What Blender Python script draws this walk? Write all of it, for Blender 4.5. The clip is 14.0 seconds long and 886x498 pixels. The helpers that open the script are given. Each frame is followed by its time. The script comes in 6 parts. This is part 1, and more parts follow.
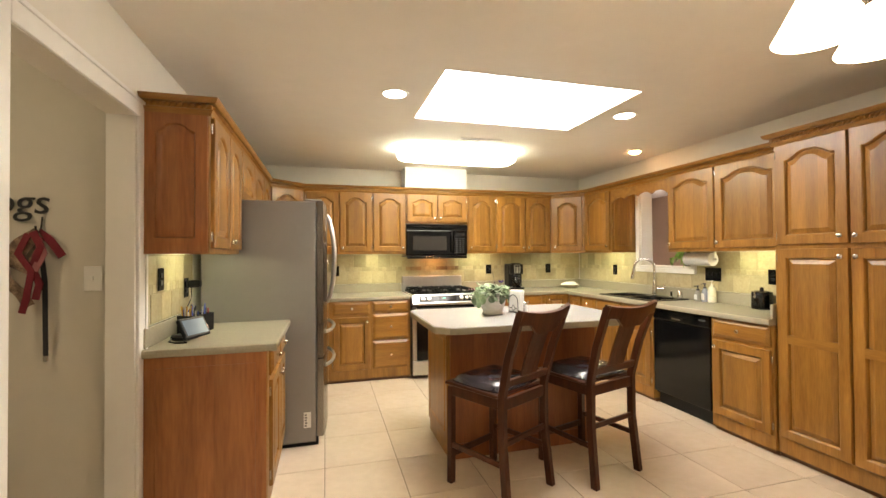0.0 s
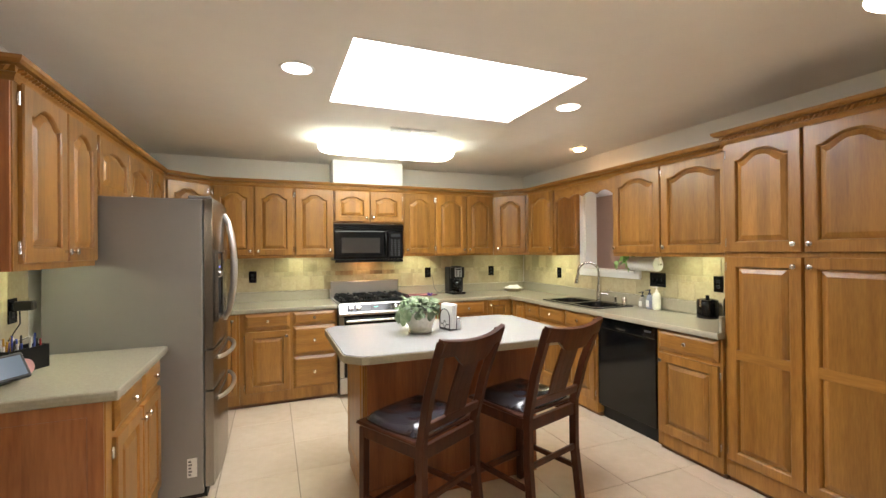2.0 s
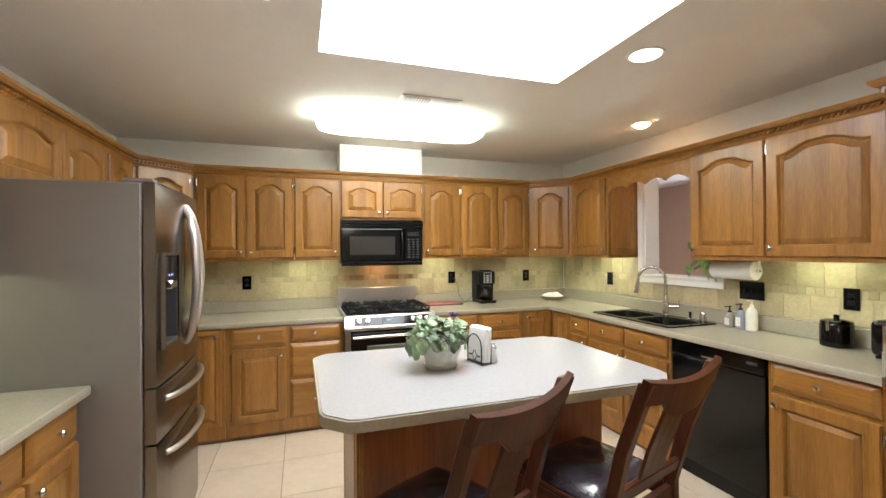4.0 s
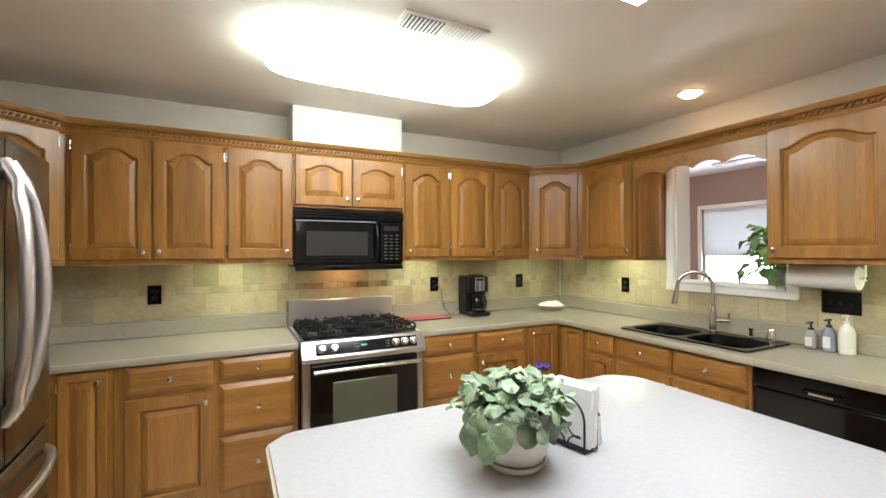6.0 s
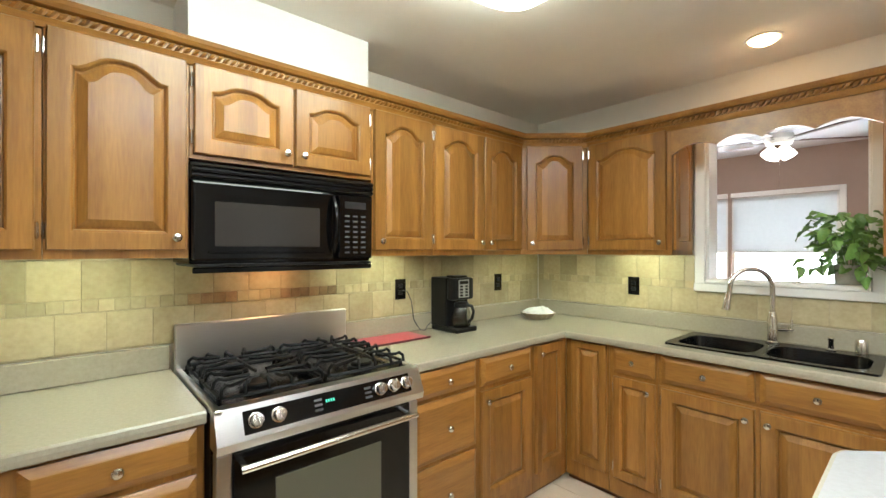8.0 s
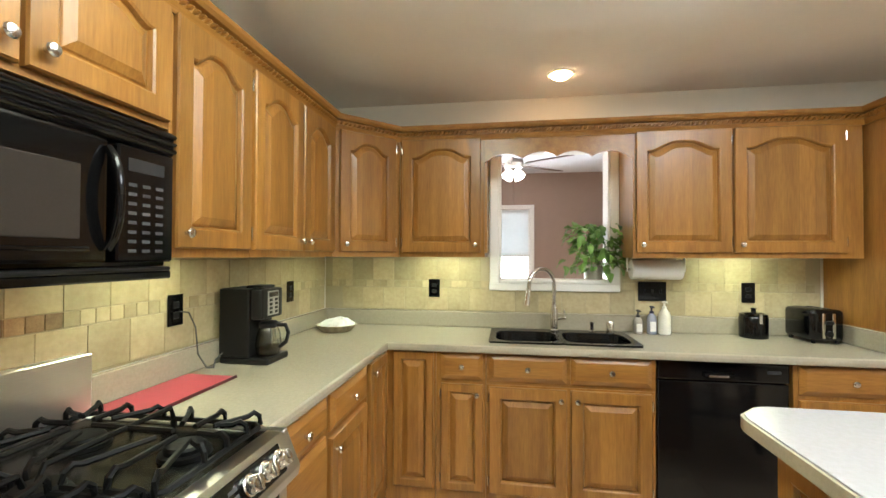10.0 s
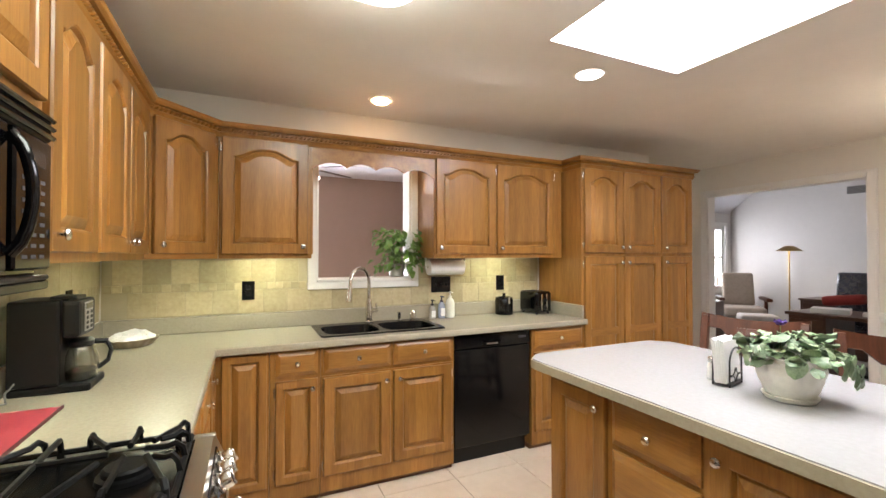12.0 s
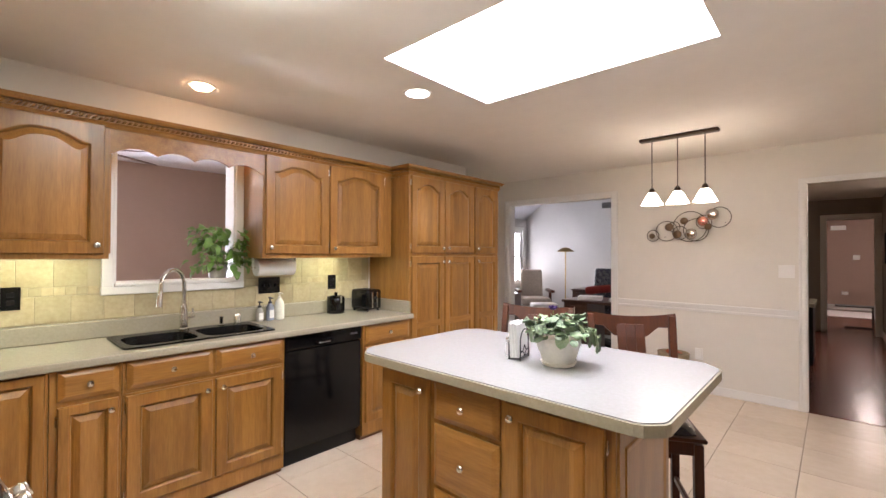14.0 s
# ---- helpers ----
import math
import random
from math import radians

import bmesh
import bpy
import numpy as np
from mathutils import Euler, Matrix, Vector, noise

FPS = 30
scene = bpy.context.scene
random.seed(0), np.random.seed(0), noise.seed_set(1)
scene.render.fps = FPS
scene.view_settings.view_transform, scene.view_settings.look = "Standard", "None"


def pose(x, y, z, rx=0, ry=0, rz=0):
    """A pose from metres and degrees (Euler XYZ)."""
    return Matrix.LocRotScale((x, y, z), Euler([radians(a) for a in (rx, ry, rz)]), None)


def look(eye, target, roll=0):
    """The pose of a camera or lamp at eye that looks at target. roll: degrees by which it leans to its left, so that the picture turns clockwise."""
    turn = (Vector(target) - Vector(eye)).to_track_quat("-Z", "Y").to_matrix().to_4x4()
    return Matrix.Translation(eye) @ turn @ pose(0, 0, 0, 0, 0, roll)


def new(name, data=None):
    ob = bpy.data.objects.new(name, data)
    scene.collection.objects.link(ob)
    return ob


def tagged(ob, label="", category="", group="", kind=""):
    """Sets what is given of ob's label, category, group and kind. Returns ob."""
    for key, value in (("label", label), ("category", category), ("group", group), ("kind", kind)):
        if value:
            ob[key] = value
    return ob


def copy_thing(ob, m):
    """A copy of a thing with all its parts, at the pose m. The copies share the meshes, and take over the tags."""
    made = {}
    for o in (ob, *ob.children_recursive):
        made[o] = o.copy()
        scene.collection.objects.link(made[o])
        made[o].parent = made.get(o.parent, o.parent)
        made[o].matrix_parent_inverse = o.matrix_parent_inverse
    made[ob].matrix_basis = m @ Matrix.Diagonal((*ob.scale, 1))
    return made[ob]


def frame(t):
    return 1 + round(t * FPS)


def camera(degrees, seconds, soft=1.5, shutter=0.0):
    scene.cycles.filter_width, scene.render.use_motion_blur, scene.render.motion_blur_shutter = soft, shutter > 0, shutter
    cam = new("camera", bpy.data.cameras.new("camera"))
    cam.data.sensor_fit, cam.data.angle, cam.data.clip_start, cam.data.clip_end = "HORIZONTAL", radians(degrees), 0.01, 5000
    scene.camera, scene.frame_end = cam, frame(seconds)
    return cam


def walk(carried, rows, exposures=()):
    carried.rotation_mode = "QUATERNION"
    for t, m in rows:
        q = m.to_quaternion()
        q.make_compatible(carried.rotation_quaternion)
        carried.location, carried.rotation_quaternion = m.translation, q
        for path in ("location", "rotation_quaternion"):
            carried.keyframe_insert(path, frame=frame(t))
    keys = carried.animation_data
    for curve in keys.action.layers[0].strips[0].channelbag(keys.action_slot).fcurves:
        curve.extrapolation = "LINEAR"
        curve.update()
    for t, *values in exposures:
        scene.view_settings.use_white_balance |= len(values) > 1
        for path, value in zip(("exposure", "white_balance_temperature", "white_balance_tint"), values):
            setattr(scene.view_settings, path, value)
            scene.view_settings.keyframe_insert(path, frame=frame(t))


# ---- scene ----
cam = camera(92.1, 14.0)
PATH = [
    (0, (0.114, 0.11, 1.36), (0.644, 2.038, 1.388), -0.4),
    (0.5, (0.122, 0.178, 1.4), (0.789, 2.063, 1.426), -0.4),
    (1, (0.208, 0.266, 1.417), (0.942, 2.127, 1.442), -0.5),
    (1.5, (0.313, 0.361, 1.436), (1.059, 2.217, 1.447), -0.6),
    (2, (0.424, 0.474, 1.439), (1.167, 2.331, 1.445), -0.5),
    (2.5, (0.542, 0.604, 1.445), (1.24, 2.478, 1.454), -0.4),
    (3, (0.643, 0.759, 1.458), (1.267, 2.659, 1.462), -0.5),
    (5.5, (0.698, 1.928, 1.44), (1.482, 3.768, 1.455), -0.2),
    (6, (0.659, 2.159, 1.445), (1.552, 3.949, 1.455), -0.2),
    (6.5, (0.624, 2.441, 1.432), (1.606, 4.183, 1.444), -0.1),
    (7, (0.615, 2.737, 1.439), (1.66, 4.442, 1.44), 0.1),
    (7.5, (0.638, 3.032, 1.425), (1.803, 4.658, 1.42), 0.1),
    (8, (0.697, 3.313, 1.402), (2.019, 4.814, 1.408), 0.0),
    (8.5, (0.76, 3.562, 1.372), (2.281, 4.86, 1.385), 0.1),
    (9, (0.804, 3.798, 1.371), (2.57, 4.737, 1.394), 0.0),
    (11.5, (0.512, 4.508, 1.405), (2.444, 3.991, 1.437), 0.3),
    (12, (0.489, 4.63, 1.396), (2.306, 3.793, 1.424), -0.0),
    (12.5, (0.462, 4.627, 1.399), (2.182, 3.606, 1.423), 0.3),
    (13, (0.432, 4.666, 1.405), (2.027, 3.46, 1.428), 0.1),
    (13.5, (0.42, 4.715, 1.405), (1.88, 3.366, 1.427), 0.1),
    (14, (0.396, 4.735, 1.408), (1.739, 3.27, 1.43), 0.2),
]
EXPOSURE = [(0, 0.66, 7450, 10), (1.5, 0.50, 6650, 10), (3, 0.40, 6280, 10), (6.5, 0.37, 5980, 8), (9, 0.43, 6100, 3), (12, 0.54, 6230, 15), (14, 0.49, 6130, 20)]
walk(cam, [(t, look(eye, target, roll)) for t, eye, target, roll in PATH], EXPOSURE)


# ---- world and light ----
world = bpy.data.worlds.new("world")
scene.world = world
world.use_nodes = True
wn, wl = world.node_tree.nodes, world.node_tree.links
sky = wn.new("ShaderNodeTexSky")
sky.sky_type, sky.sun_disc, sky.sun_elevation, sky.sun_rotation = "NISHITA", False, radians(50), radians(140)
wl.new(sky.outputs[0], wn["Background"].inputs[0])
wn["Background"].inputs[1].default_value = 0.08
sun = new("sun", bpy.data.lights.new("sun", "SUN"))
sun.data.energy, sun.data.angle, sun.data.color = 1.0, radians(10), (1, 0.96, 0.9)
sun.rotation_euler = (radians(40), 0, radians(140))
SKYLIGHT, FIXTURE, CAN, UNDER, SHADE, OUTSIDE, HALL = 11.5, 12.8, 8.0, 33.0, 12.0, 3.0, 90.0


# ---- materials ----
def mat(name, base, rough=0.5, metal=0.0, vary=0.0, scale=6.0, stretch=(1, 1, 1), bump=0.0, bump_scale=60.0, spread=0.0, second=None, coat=0.0, boards=0.0, spec=0.5):
    """A surface with two scales of colour variation (vary, towards second), fine relief and a random shift for each object (spread)."""
    m = bpy.data.materials.new(name)
    m.use_nodes = True
    n, l = m.node_tree.nodes, m.node_tree.links
    b = n["Principled BSDF"]
    b.inputs["Roughness"].default_value, b.inputs["Metallic"].default_value = rough, metal
    b.inputs["Base Color"].default_value = (*base, 1)
    b.inputs["Specular IOR Level"].default_value = spec
    b.inputs["Coat Weight"].default_value, b.inputs["Coat Roughness"].default_value = coat, 0.15
    if not (vary or bump or spread):
        return m
    co, info = n.new("ShaderNodeTexCoord"), n.new("ShaderNodeObjectInfo")
    shift = n.new("ShaderNodeVectorMath")
    shift.operation = "MULTIPLY_ADD"
    shift.inputs[1].default_value = (37, 23, 51)
    l.new(info.outputs["Random"], shift.inputs[0]), l.new(co.outputs["Object"], shift.inputs[2])
    mp = n.new("ShaderNodeMapping")
    mp.inputs["Scale"].default_value = stretch
    l.new(shift.outputs[0], mp.inputs[0])
    noise_a, noise_b = n.new("ShaderNodeTexNoise"), n.new("ShaderNodeTexNoise")
    for t, sc in ((noise_a, scale), (noise_b, scale * 7)):
        t.inputs["Scale"].default_value, t.inputs["Detail"].default_value = sc, 5
        l.new(mp.outputs[0], t.inputs["Vector"])
    mix = n.new("ShaderNodeMix")
    mix.data_type = "FLOAT"
    mix.inputs[0].default_value = 0.4
    l.new(noise_a.outputs[0], mix.inputs[2]), l.new(noise_b.outputs[0], mix.inputs[3])
    ramp = n.new("ShaderNodeValToRGB")
    dark = second or tuple(c * (1 - vary) for c in base)
    ramp.color_ramp.elements[0].position, ramp.color_ramp.elements[1].position = 0.34, 0.66
    ramp.color_ramp.elements[0].color, ramp.color_ramp.elements[1].color = (*dark, 1), (*base, 1)
    l.new(mix.outputs[0], ramp.inputs[0])
    out = ramp.outputs[0]
    if spread:
        hsv = n.new("ShaderNodeHueSaturation")
        rng = n.new("ShaderNodeMapRange")
        rng.inputs[3].default_value, rng.inputs[4].default_value = 1 - spread, 1 + spread
        l.new(info.outputs["Random"], rng.inputs[0]), l.new(rng.outputs[0], hsv.inputs["Value"]), l.new(out, hsv.inputs["Color"])
        out = hsv.outputs[0]
    if boards:
        sep, mul, flo, wn_, rg, hv = (n.new("ShaderNode" + k) for k in ("SeparateXYZ", "Math", "Math", "TexWhiteNoise", "MapRange", "HueSaturation"))
        mul.operation, flo.operation, wn_.noise_dimensions = "MULTIPLY", "FLOOR", "1D"
        mul.inputs[1].default_value, rg.inputs[3].default_value, rg.inputs[4].default_value = 1 / boards, 0.84, 1.14
        l.new(shift.outputs[0], sep.inputs[0]), l.new(sep.outputs[0], mul.inputs[0]), l.new(mul.outputs[0], flo.inputs[0])
        l.new(flo.outputs[0], wn_.inputs["W"]), l.new(wn_.outputs["Value"], rg.inputs[0]), l.new(rg.outputs[0], hv.inputs["Value"]), l.new(out, hv.inputs["Color"])
        out = hv.outputs[0]
    l.new(out, b.inputs["Base Color"])
    if bump:
        bp, t = n.new("ShaderNodeBump"), n.new("ShaderNodeTexNoise")
        t.inputs["Scale"].default_value = bump_scale
        l.new(mp.outputs[0], t.inputs["Vector"])
        bp.inputs["Strength"].default_value, bp.inputs["Distance"].default_value = bump, 0.002
        l.new(t.outputs[0], bp.inputs["Height"]), l.new(bp.outputs[0], b.inputs["Normal"])
    return m


def glow(name, colour, strength):
    m = bpy.data.materials.new(name)
    m.use_nodes = True
    b = m.node_tree.nodes["Principled BSDF"]
    b.inputs["Base Color"].default_value = (0.8, 0.8, 0.8, 1)
    b.inputs["Emission Color"].default_value, b.inputs["Emission Strength"].default_value = (*colour, 1), strength
    return m


def glass(name, tint=(1, 1, 1), rough=0.0):
    m = mat(name, tint, rough)
    m.node_tree.nodes["Principled BSDF"].inputs["Transmission Weight"].default_value = 1.0
    return m


OAK_A, OAK_B = (0.385, 0.184, 0.039), (0.235, 0.099, 0.019)
oak = mat("oak_upright", OAK_A, 0.34, vary=0.4, scale=2.2, stretch=(9, 9, 0.9), bump=0.12, bump_scale=22, spread=0.10, second=OAK_B, coat=0.15, boards=0.072)
oak_flat = mat("oak_crosswise", OAK_A, 0.34, vary=0.4, scale=2.2, stretch=(0.9, 9, 9), bump=0.12, bump_scale=22, spread=0.10, second=OAK_B, coat=0.15)
cherry = mat("dark_cherry", (0.088, 0.027, 0.011), 0.36, vary=0.4, scale=3, stretch=(8, 8, 0.8), bump=0.08, spread=0.1, second=(0.042, 0.013, 0.006), spec=0.28)
# oak_red: cherry veneer, with the warm light on these ends in its colour
oak_red = mat("cherry_oak_warm_lit", (0.45, 0.175, 0.055), 0.34, vary=0.5, scale=1.6, stretch=(7, 7, 0.7), bump=0.08, second=(0.25, 0.082, 0.024), coat=0.15, boards=0.075)
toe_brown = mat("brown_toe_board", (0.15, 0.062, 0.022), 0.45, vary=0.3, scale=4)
cherry_mid = mat("island_panel_cherry", (0.36, 0.125, 0.042), 0.32, vary=0.4, scale=1.6, stretch=(9, 9, 0.7), bump=0.08, second=(0.21, 0.064, 0.022), coat=0.15, boards=0.09)
laminate = mat("speckled_laminate", (0.40, 0.362, 0.275), 0.26, vary=0.1, scale=90, bump=0.05, bump_scale=200, second=(0.34, 0.305, 0.225))
laminate_white = mat("white_laminate", (0.385, 0.375, 0.375), 0.22, vary=0.06, scale=60, bump=0.05, bump_scale=200, second=(0.35, 0.34, 0.335))
paint = mat("wall_paint", (0.78, 0.74, 0.665), 0.75, vary=0.05, scale=1.5, bump=0.1, bump_scale=180)
ceiling_paint = mat("ceiling_paint", (0.86, 0.82, 0.75), 0.85, vary=0.05, scale=1.2, bump=0.15, bump_scale=150)
trim_white = mat("gloss_trim_paint", (0.82, 0.80, 0.76), 0.35, vary=0.04, scale=3)
chase_white = mat("white_board_paint", (0.85, 0.85, 0.84), 0.6, vary=0.03, scale=3)
floor_tile = mat("ceramic_floor_tile", (0.73, 0.61, 0.47), 0.26, vary=0.14, scale=2.5, bump=0.06, bump_scale=30, spread=0.05, second=(0.65, 0.53, 0.395))
grout = mat("grout", (0.30, 0.24, 0.18), 0.9, vary=0.2, scale=20, bump=0.2)
travertine = mat("tumbled_travertine", (0.52, 0.455, 0.275), 0.4, vary=0.4, scale=7, bump=0.35, bump_scale=40, spread=0.17, second=(0.39, 0.315, 0.18))
travertine_dark = mat("dark_accent_stone", (0.40, 0.28, 0.15), 0.5, vary=0.35, scale=25, bump=0.3, spread=0.35, second=(0.26, 0.16, 0.09))
joint = mat("wall_joint", (0.47, 0.41, 0.27), 0.9, vary=0.1, scale=20)
fridge_steel = mat("dark_brushed_steel", (0.245, 0.221, 0.196), 0.26, 1.0, vary=0.08, scale=30, stretch=(1, 1, 12), bump=0.03, bump_scale=200)
steel = mat("brushed_steel", (0.56, 0.55, 0.53), 0.28, 1.0, vary=0.08, scale=30, stretch=(1, 1, 12), bump=0.03, bump_scale=200)
fridge_side = mat("grey_painted_steel", (0.27, 0.255, 0.235), 0.42, 0.25, vary=0.06, scale=2, bump=0.05, bump_scale=250)
chrome = mat("satin_nickel", (0.72, 0.70, 0.67), 0.22, 1.0)
black_gloss = mat("black_gloss", (0.004, 0.004, 0.0045), 0.1, vary=0.1, scale=4, spec=0.4)
black_plastic = mat("black_plastic", (0.007, 0.007, 0.0075), 0.4, vary=0.2, scale=10, bump=0.05, spec=0.3)
cast_iron = mat("cast_iron", (0.006, 0.006, 0.0063), 0.5, vary=0.3, scale=20, bump=0.3, bump_scale=120, spec=0.14)
dark_glass = mat("smoked_glass", (0.03, 0.03, 0.032), 0.06)
# Window mesh: its grey-brown base carries the reflection of the room.
grey_glass = mat("microwave_mesh_reflection", (0.036, 0.031, 0.028), 0.12, vary=0.1, scale=300)
white_plastic = mat("white_plastic", (0.86, 0.84, 0.80), 0.4)


# ---- helpers of this scene ----
def bx(bm, x0, y0, z0, x1, y1, z1, bevel=0.0, segs=1):
    """Adds a box between two corners, with bevelled edges."""
    x0, x1, y0, y1, z0, z1 = min(x0, x1), max(x0, x1), min(y0, y1), max(y0, y1), min(z0, z1), max(z0, z1)
    v = [bm.verts.new(c) for c in ((x0, y0, z0), (x1, y0, z0), (x1, y1, z0), (x0, y1, z0), (x0, y0, z1), (x1, y0, z1), (x1, y1, z1), (x0, y1, z1))]
    f = [bm.faces.new([v[i] for i in q]) for q in ((3, 2, 1, 0), (4, 5, 6, 7), (0, 1, 5, 4), (1, 2, 6, 5), (2, 3, 7, 6), (3, 0, 4, 7))]
    if bevel:
        edges = list({e for q in f for e in q.edges})
        bmesh.ops.bevel(bm, geom=edges, offset=bevel, segments=segs, affect="EDGES", profile=0.6)
    return bm


def box(*a, **k):
    return bx(bmesh.new(), *a, **k)


def tube(bm, points, radius, sides=10, caps=True):
    """Adds a round bar along points; radius may be a list."""
    points = [Vector(p) for p in points]
    radii = radius if isinstance(radius, (list, tuple)) else [radius] * len(points)
    rings, up = [], Vector((0, 0, 1))
    for i, p in enumerate(points):
        d = (points[min(i + 1, len(points) - 1)] - points[max(i - 1, 0)]).normalized()
        side = d.cross(up if abs(d.z) < 0.95 else Vector((0, 1, 0))).normalized()
        if rings and side.dot(last) < 0:
            side = -side
        last, other = side, d.cross(side)
        rings.append([bm.verts.new(p + radii[i] * (math.cos(a) * side + math.sin(a) * other)) for a in (2 * math.pi * k / sides for k in range(sides))])
    for r, s in zip(rings, rings[1:]):
        for k in range(sides):
            bm.faces.new((r[k], r[(k + 1) % sides], s[(k + 1) % sides], s[k]))
    if caps:
        bm.faces.new(rings[0][::-1]), bm.faces.new(rings[-1])
    return bm


def lathe(bm, profile, sides=24, centre=(0, 0, 0), axis="z", flute=0.0, flutes=0):
    """Adds a turned body from (radius, height) pairs."""
    rings = []
    for r, h in profile:
        ring = []
        for k in range(sides):
            a = 2 * math.pi * k / sides
            q = max(r, 0.0004) * (1 + flute * math.cos(flutes * a))
            c = (q * math.cos(a), q * math.sin(a), h)
            c = c if axis == "z" else ((q * math.cos(a), h, q * math.sin(a)) if axis == "y" else (h, q * math.cos(a), q * math.sin(a)))
            ring.append(bm.verts.new(Vector(centre) + Vector(c)))
        rings.append(ring)
    for r, s in zip(rings, rings[1:]):
        for k in range(sides):
            bm.faces.new((r[k], r[(k + 1) % sides], s[(k + 1) % sides], s[k]))
    bm.faces.new(rings[0][::-1]), bm.faces.new(rings[-1])
    return bm


def ring(radius, thick, sides=24, flat=0.6, axis="z"):
    bm = bmesh.new()
    rows = []
    for k in range(sides):
        a = 2 * math.pi * k / sides
        row = []
        for j in range(8):
            b = 2 * math.pi * j / 8
            r, h = radius + thick * math.cos(b), thick * flat * math.sin(b)
            row.append(bm.verts.new((r * math.cos(a), r * math.sin(a), h) if axis == "z" else (r * math.cos(a), h, r * math.sin(a))))
        rows.append(row)
    for k in range(sides):
        for j in range(8):
            bm.faces.new((rows[k][j], rows[(k + 1) % sides][j], rows[(k + 1) % sides][(j + 1) % 8], rows[k][(j + 1) % 8]))
    return bm


def plate(bm, outline, depth, axis="y", at=0.0):
    """Adds a flat board of that outline (pairs across the other two axes), thick along axis."""
    def put(p, d):
        return {"y": (p[0], d, p[1]), "z": (p[0], p[1], d), "x": (d, p[0], p[1])}[axis]
    a = [bm.verts.new(put(p, at)) for p in outline]
    b = [bm.verts.new(put(p, at + depth)) for p in outline]
    bm.faces.new(a), bm.faces.new(b[::-1])
    for i in range(len(a)):
        k = (i + 1) % len(a)
        bm.faces.new((a[i], b[i], b[k], a[k]))
    return bm


def part(name, bm, material, parent=None, label="", smooth=False, m=None):
    """Links a bmesh as one mesh object under a thing or a part."""
    bmesh.ops.recalc_face_normals(bm, faces=bm.faces)
    me = bpy.data.meshes.new(name)
    bm.to_mesh(me), bm.free()
    me.materials.append(material)
    if smooth:
        me.polygons.foreach_set("use_smooth", [True] * len(me.polygons))
        me.set_sharp_from_angle(angle=radians(38))
    ob = new(name, me)
    ob.parent = parent
    if m:
        ob.matrix_basis = m
    if label:
        ob["label"] = label
    return ob


def thing(name, label, category, m=None, group=""):
    ob = new(name)
    ob.empty_display_size = 0.05
    ob.matrix_basis = m or Matrix()
    return tagged(ob, label, category, group)


def setting(name, bm, material, label, category, smooth=False):
    return tagged(part(name, bm, material, smooth=smooth), label, category, kind="structure")


def quick(name, bm, material, label, category, m=None, smooth=True, group=""):
    return tagged(part(name, bm, material, smooth=smooth, m=m), label, category, group)


def wall(name, axis, at, thick, a0, a1, z0, z1, holes, material, label):
    """A wall along x or y from a0 to a1, its thickness from at to at + thick; holes are (start, end, bottom, top)."""
    bm = bmesh.new()
    def put(s, e, b, t):
        if e - s > 0.001 and t - b > 0.001:
            bx(bm, s, at, b, e, at + thick, t) if axis == "x" else bx(bm, at, s, b, at + thick, e, t)
    cur = a0
    for s, e, b, t in sorted(holes):
        put(cur, s, z0, z1), put(s, e, z0, b), put(s, e, t, z1)
        cur = e
    put(cur, a1, z0, z1)
    return setting(name, bm, material, label, "wall")


# ---- rooms ----
CEIL = 2.415
XL, XR, YB, YS = -0.75, 3.56, 5.40, -0.30
XR2 = 3.98
wall("wall_north", "x", YB, 0.14, XL - 0.12, XR + 0.15, 0, CEIL, [], paint, "off-white painted kitchen wall behind the stove")
wall("wall_east", "y", XR, 0.15, 1.0, YB, 0, CEIL, [(3.49, 4.185, 1.23, 2.07)], paint, "off-white painted kitchen wall with an inner window")
wall("wall_east_return", "x", 0.9, 0.1, XR, XR2 + 0.12, 0, CEIL, [], paint, "short off-white painted return wall behind the pantry")
wall("wall_east_nook", "y", XR2, 0.12, YS, 0.9, 0, CEIL, [], paint, "off-white painted wall beside the living room opening")
wall("wall_west", "y", XL - 0.12, 0.12, YS, YB, 0, CEIL, [(1.58, 2.44, 0, 2.03)], paint, "off-white painted kitchen wall with a doorway")
wall("wall_south", "x", YS - 0.12, 0.12, XL - 0.12, XR2 + 0.12, 0, CEIL, [(-0.62, 0.585, 0, 2.05), (2.32, 3.75, 0, 2.075)], paint, "off-white painted wall with two cased openings")
SX0, SX1, SY0, SY1 = 0.778, 2.107, 2.435, 3.325
bm = bmesh.new()
for c in ((XL - 0.12, YS - 0.12, SX0, YB + 0.14), (SX1, YS - 0.12, XR2 + 0.12, YB + 0.14), (SX0, YS - 0.12, SX1, SY0), (SX0, SY1, SX1, YB + 0.14)):
    bx(bm, c[0], c[1], CEIL, c[2], c[3], CEIL + 0.1)
setting("ceiling", bm, ceiling_paint, "warm off-white painted kitchen ceiling", "ceiling")
floor = setting("floor", box(XL - 0.12, YS - 0.02, -0.1, XR2, YB + 0.02, -0.006), grout, "beige square ceramic floor tiles with thin grout", "floor")


# ---- cabinets ----
def arch_outline(x0, z0, x1, z1, rise, n=14):
    """Counter-clockwise outline of a panel with a cathedral arch at its top."""
    pts = [(x0, z0), (x1, z0)]
    for i in range(n + 1):
        u = 1 - i / n
        k = abs(u - 0.5) / 0.5
        s = 0.0 if k > 0.92 else 0.5 + 0.5 * math.cos(math.pi * (k / 0.92) ** 1.5)
        pts.append((x0 + (x1 - x0) * u, z1 - rise + rise * s))
    return pts


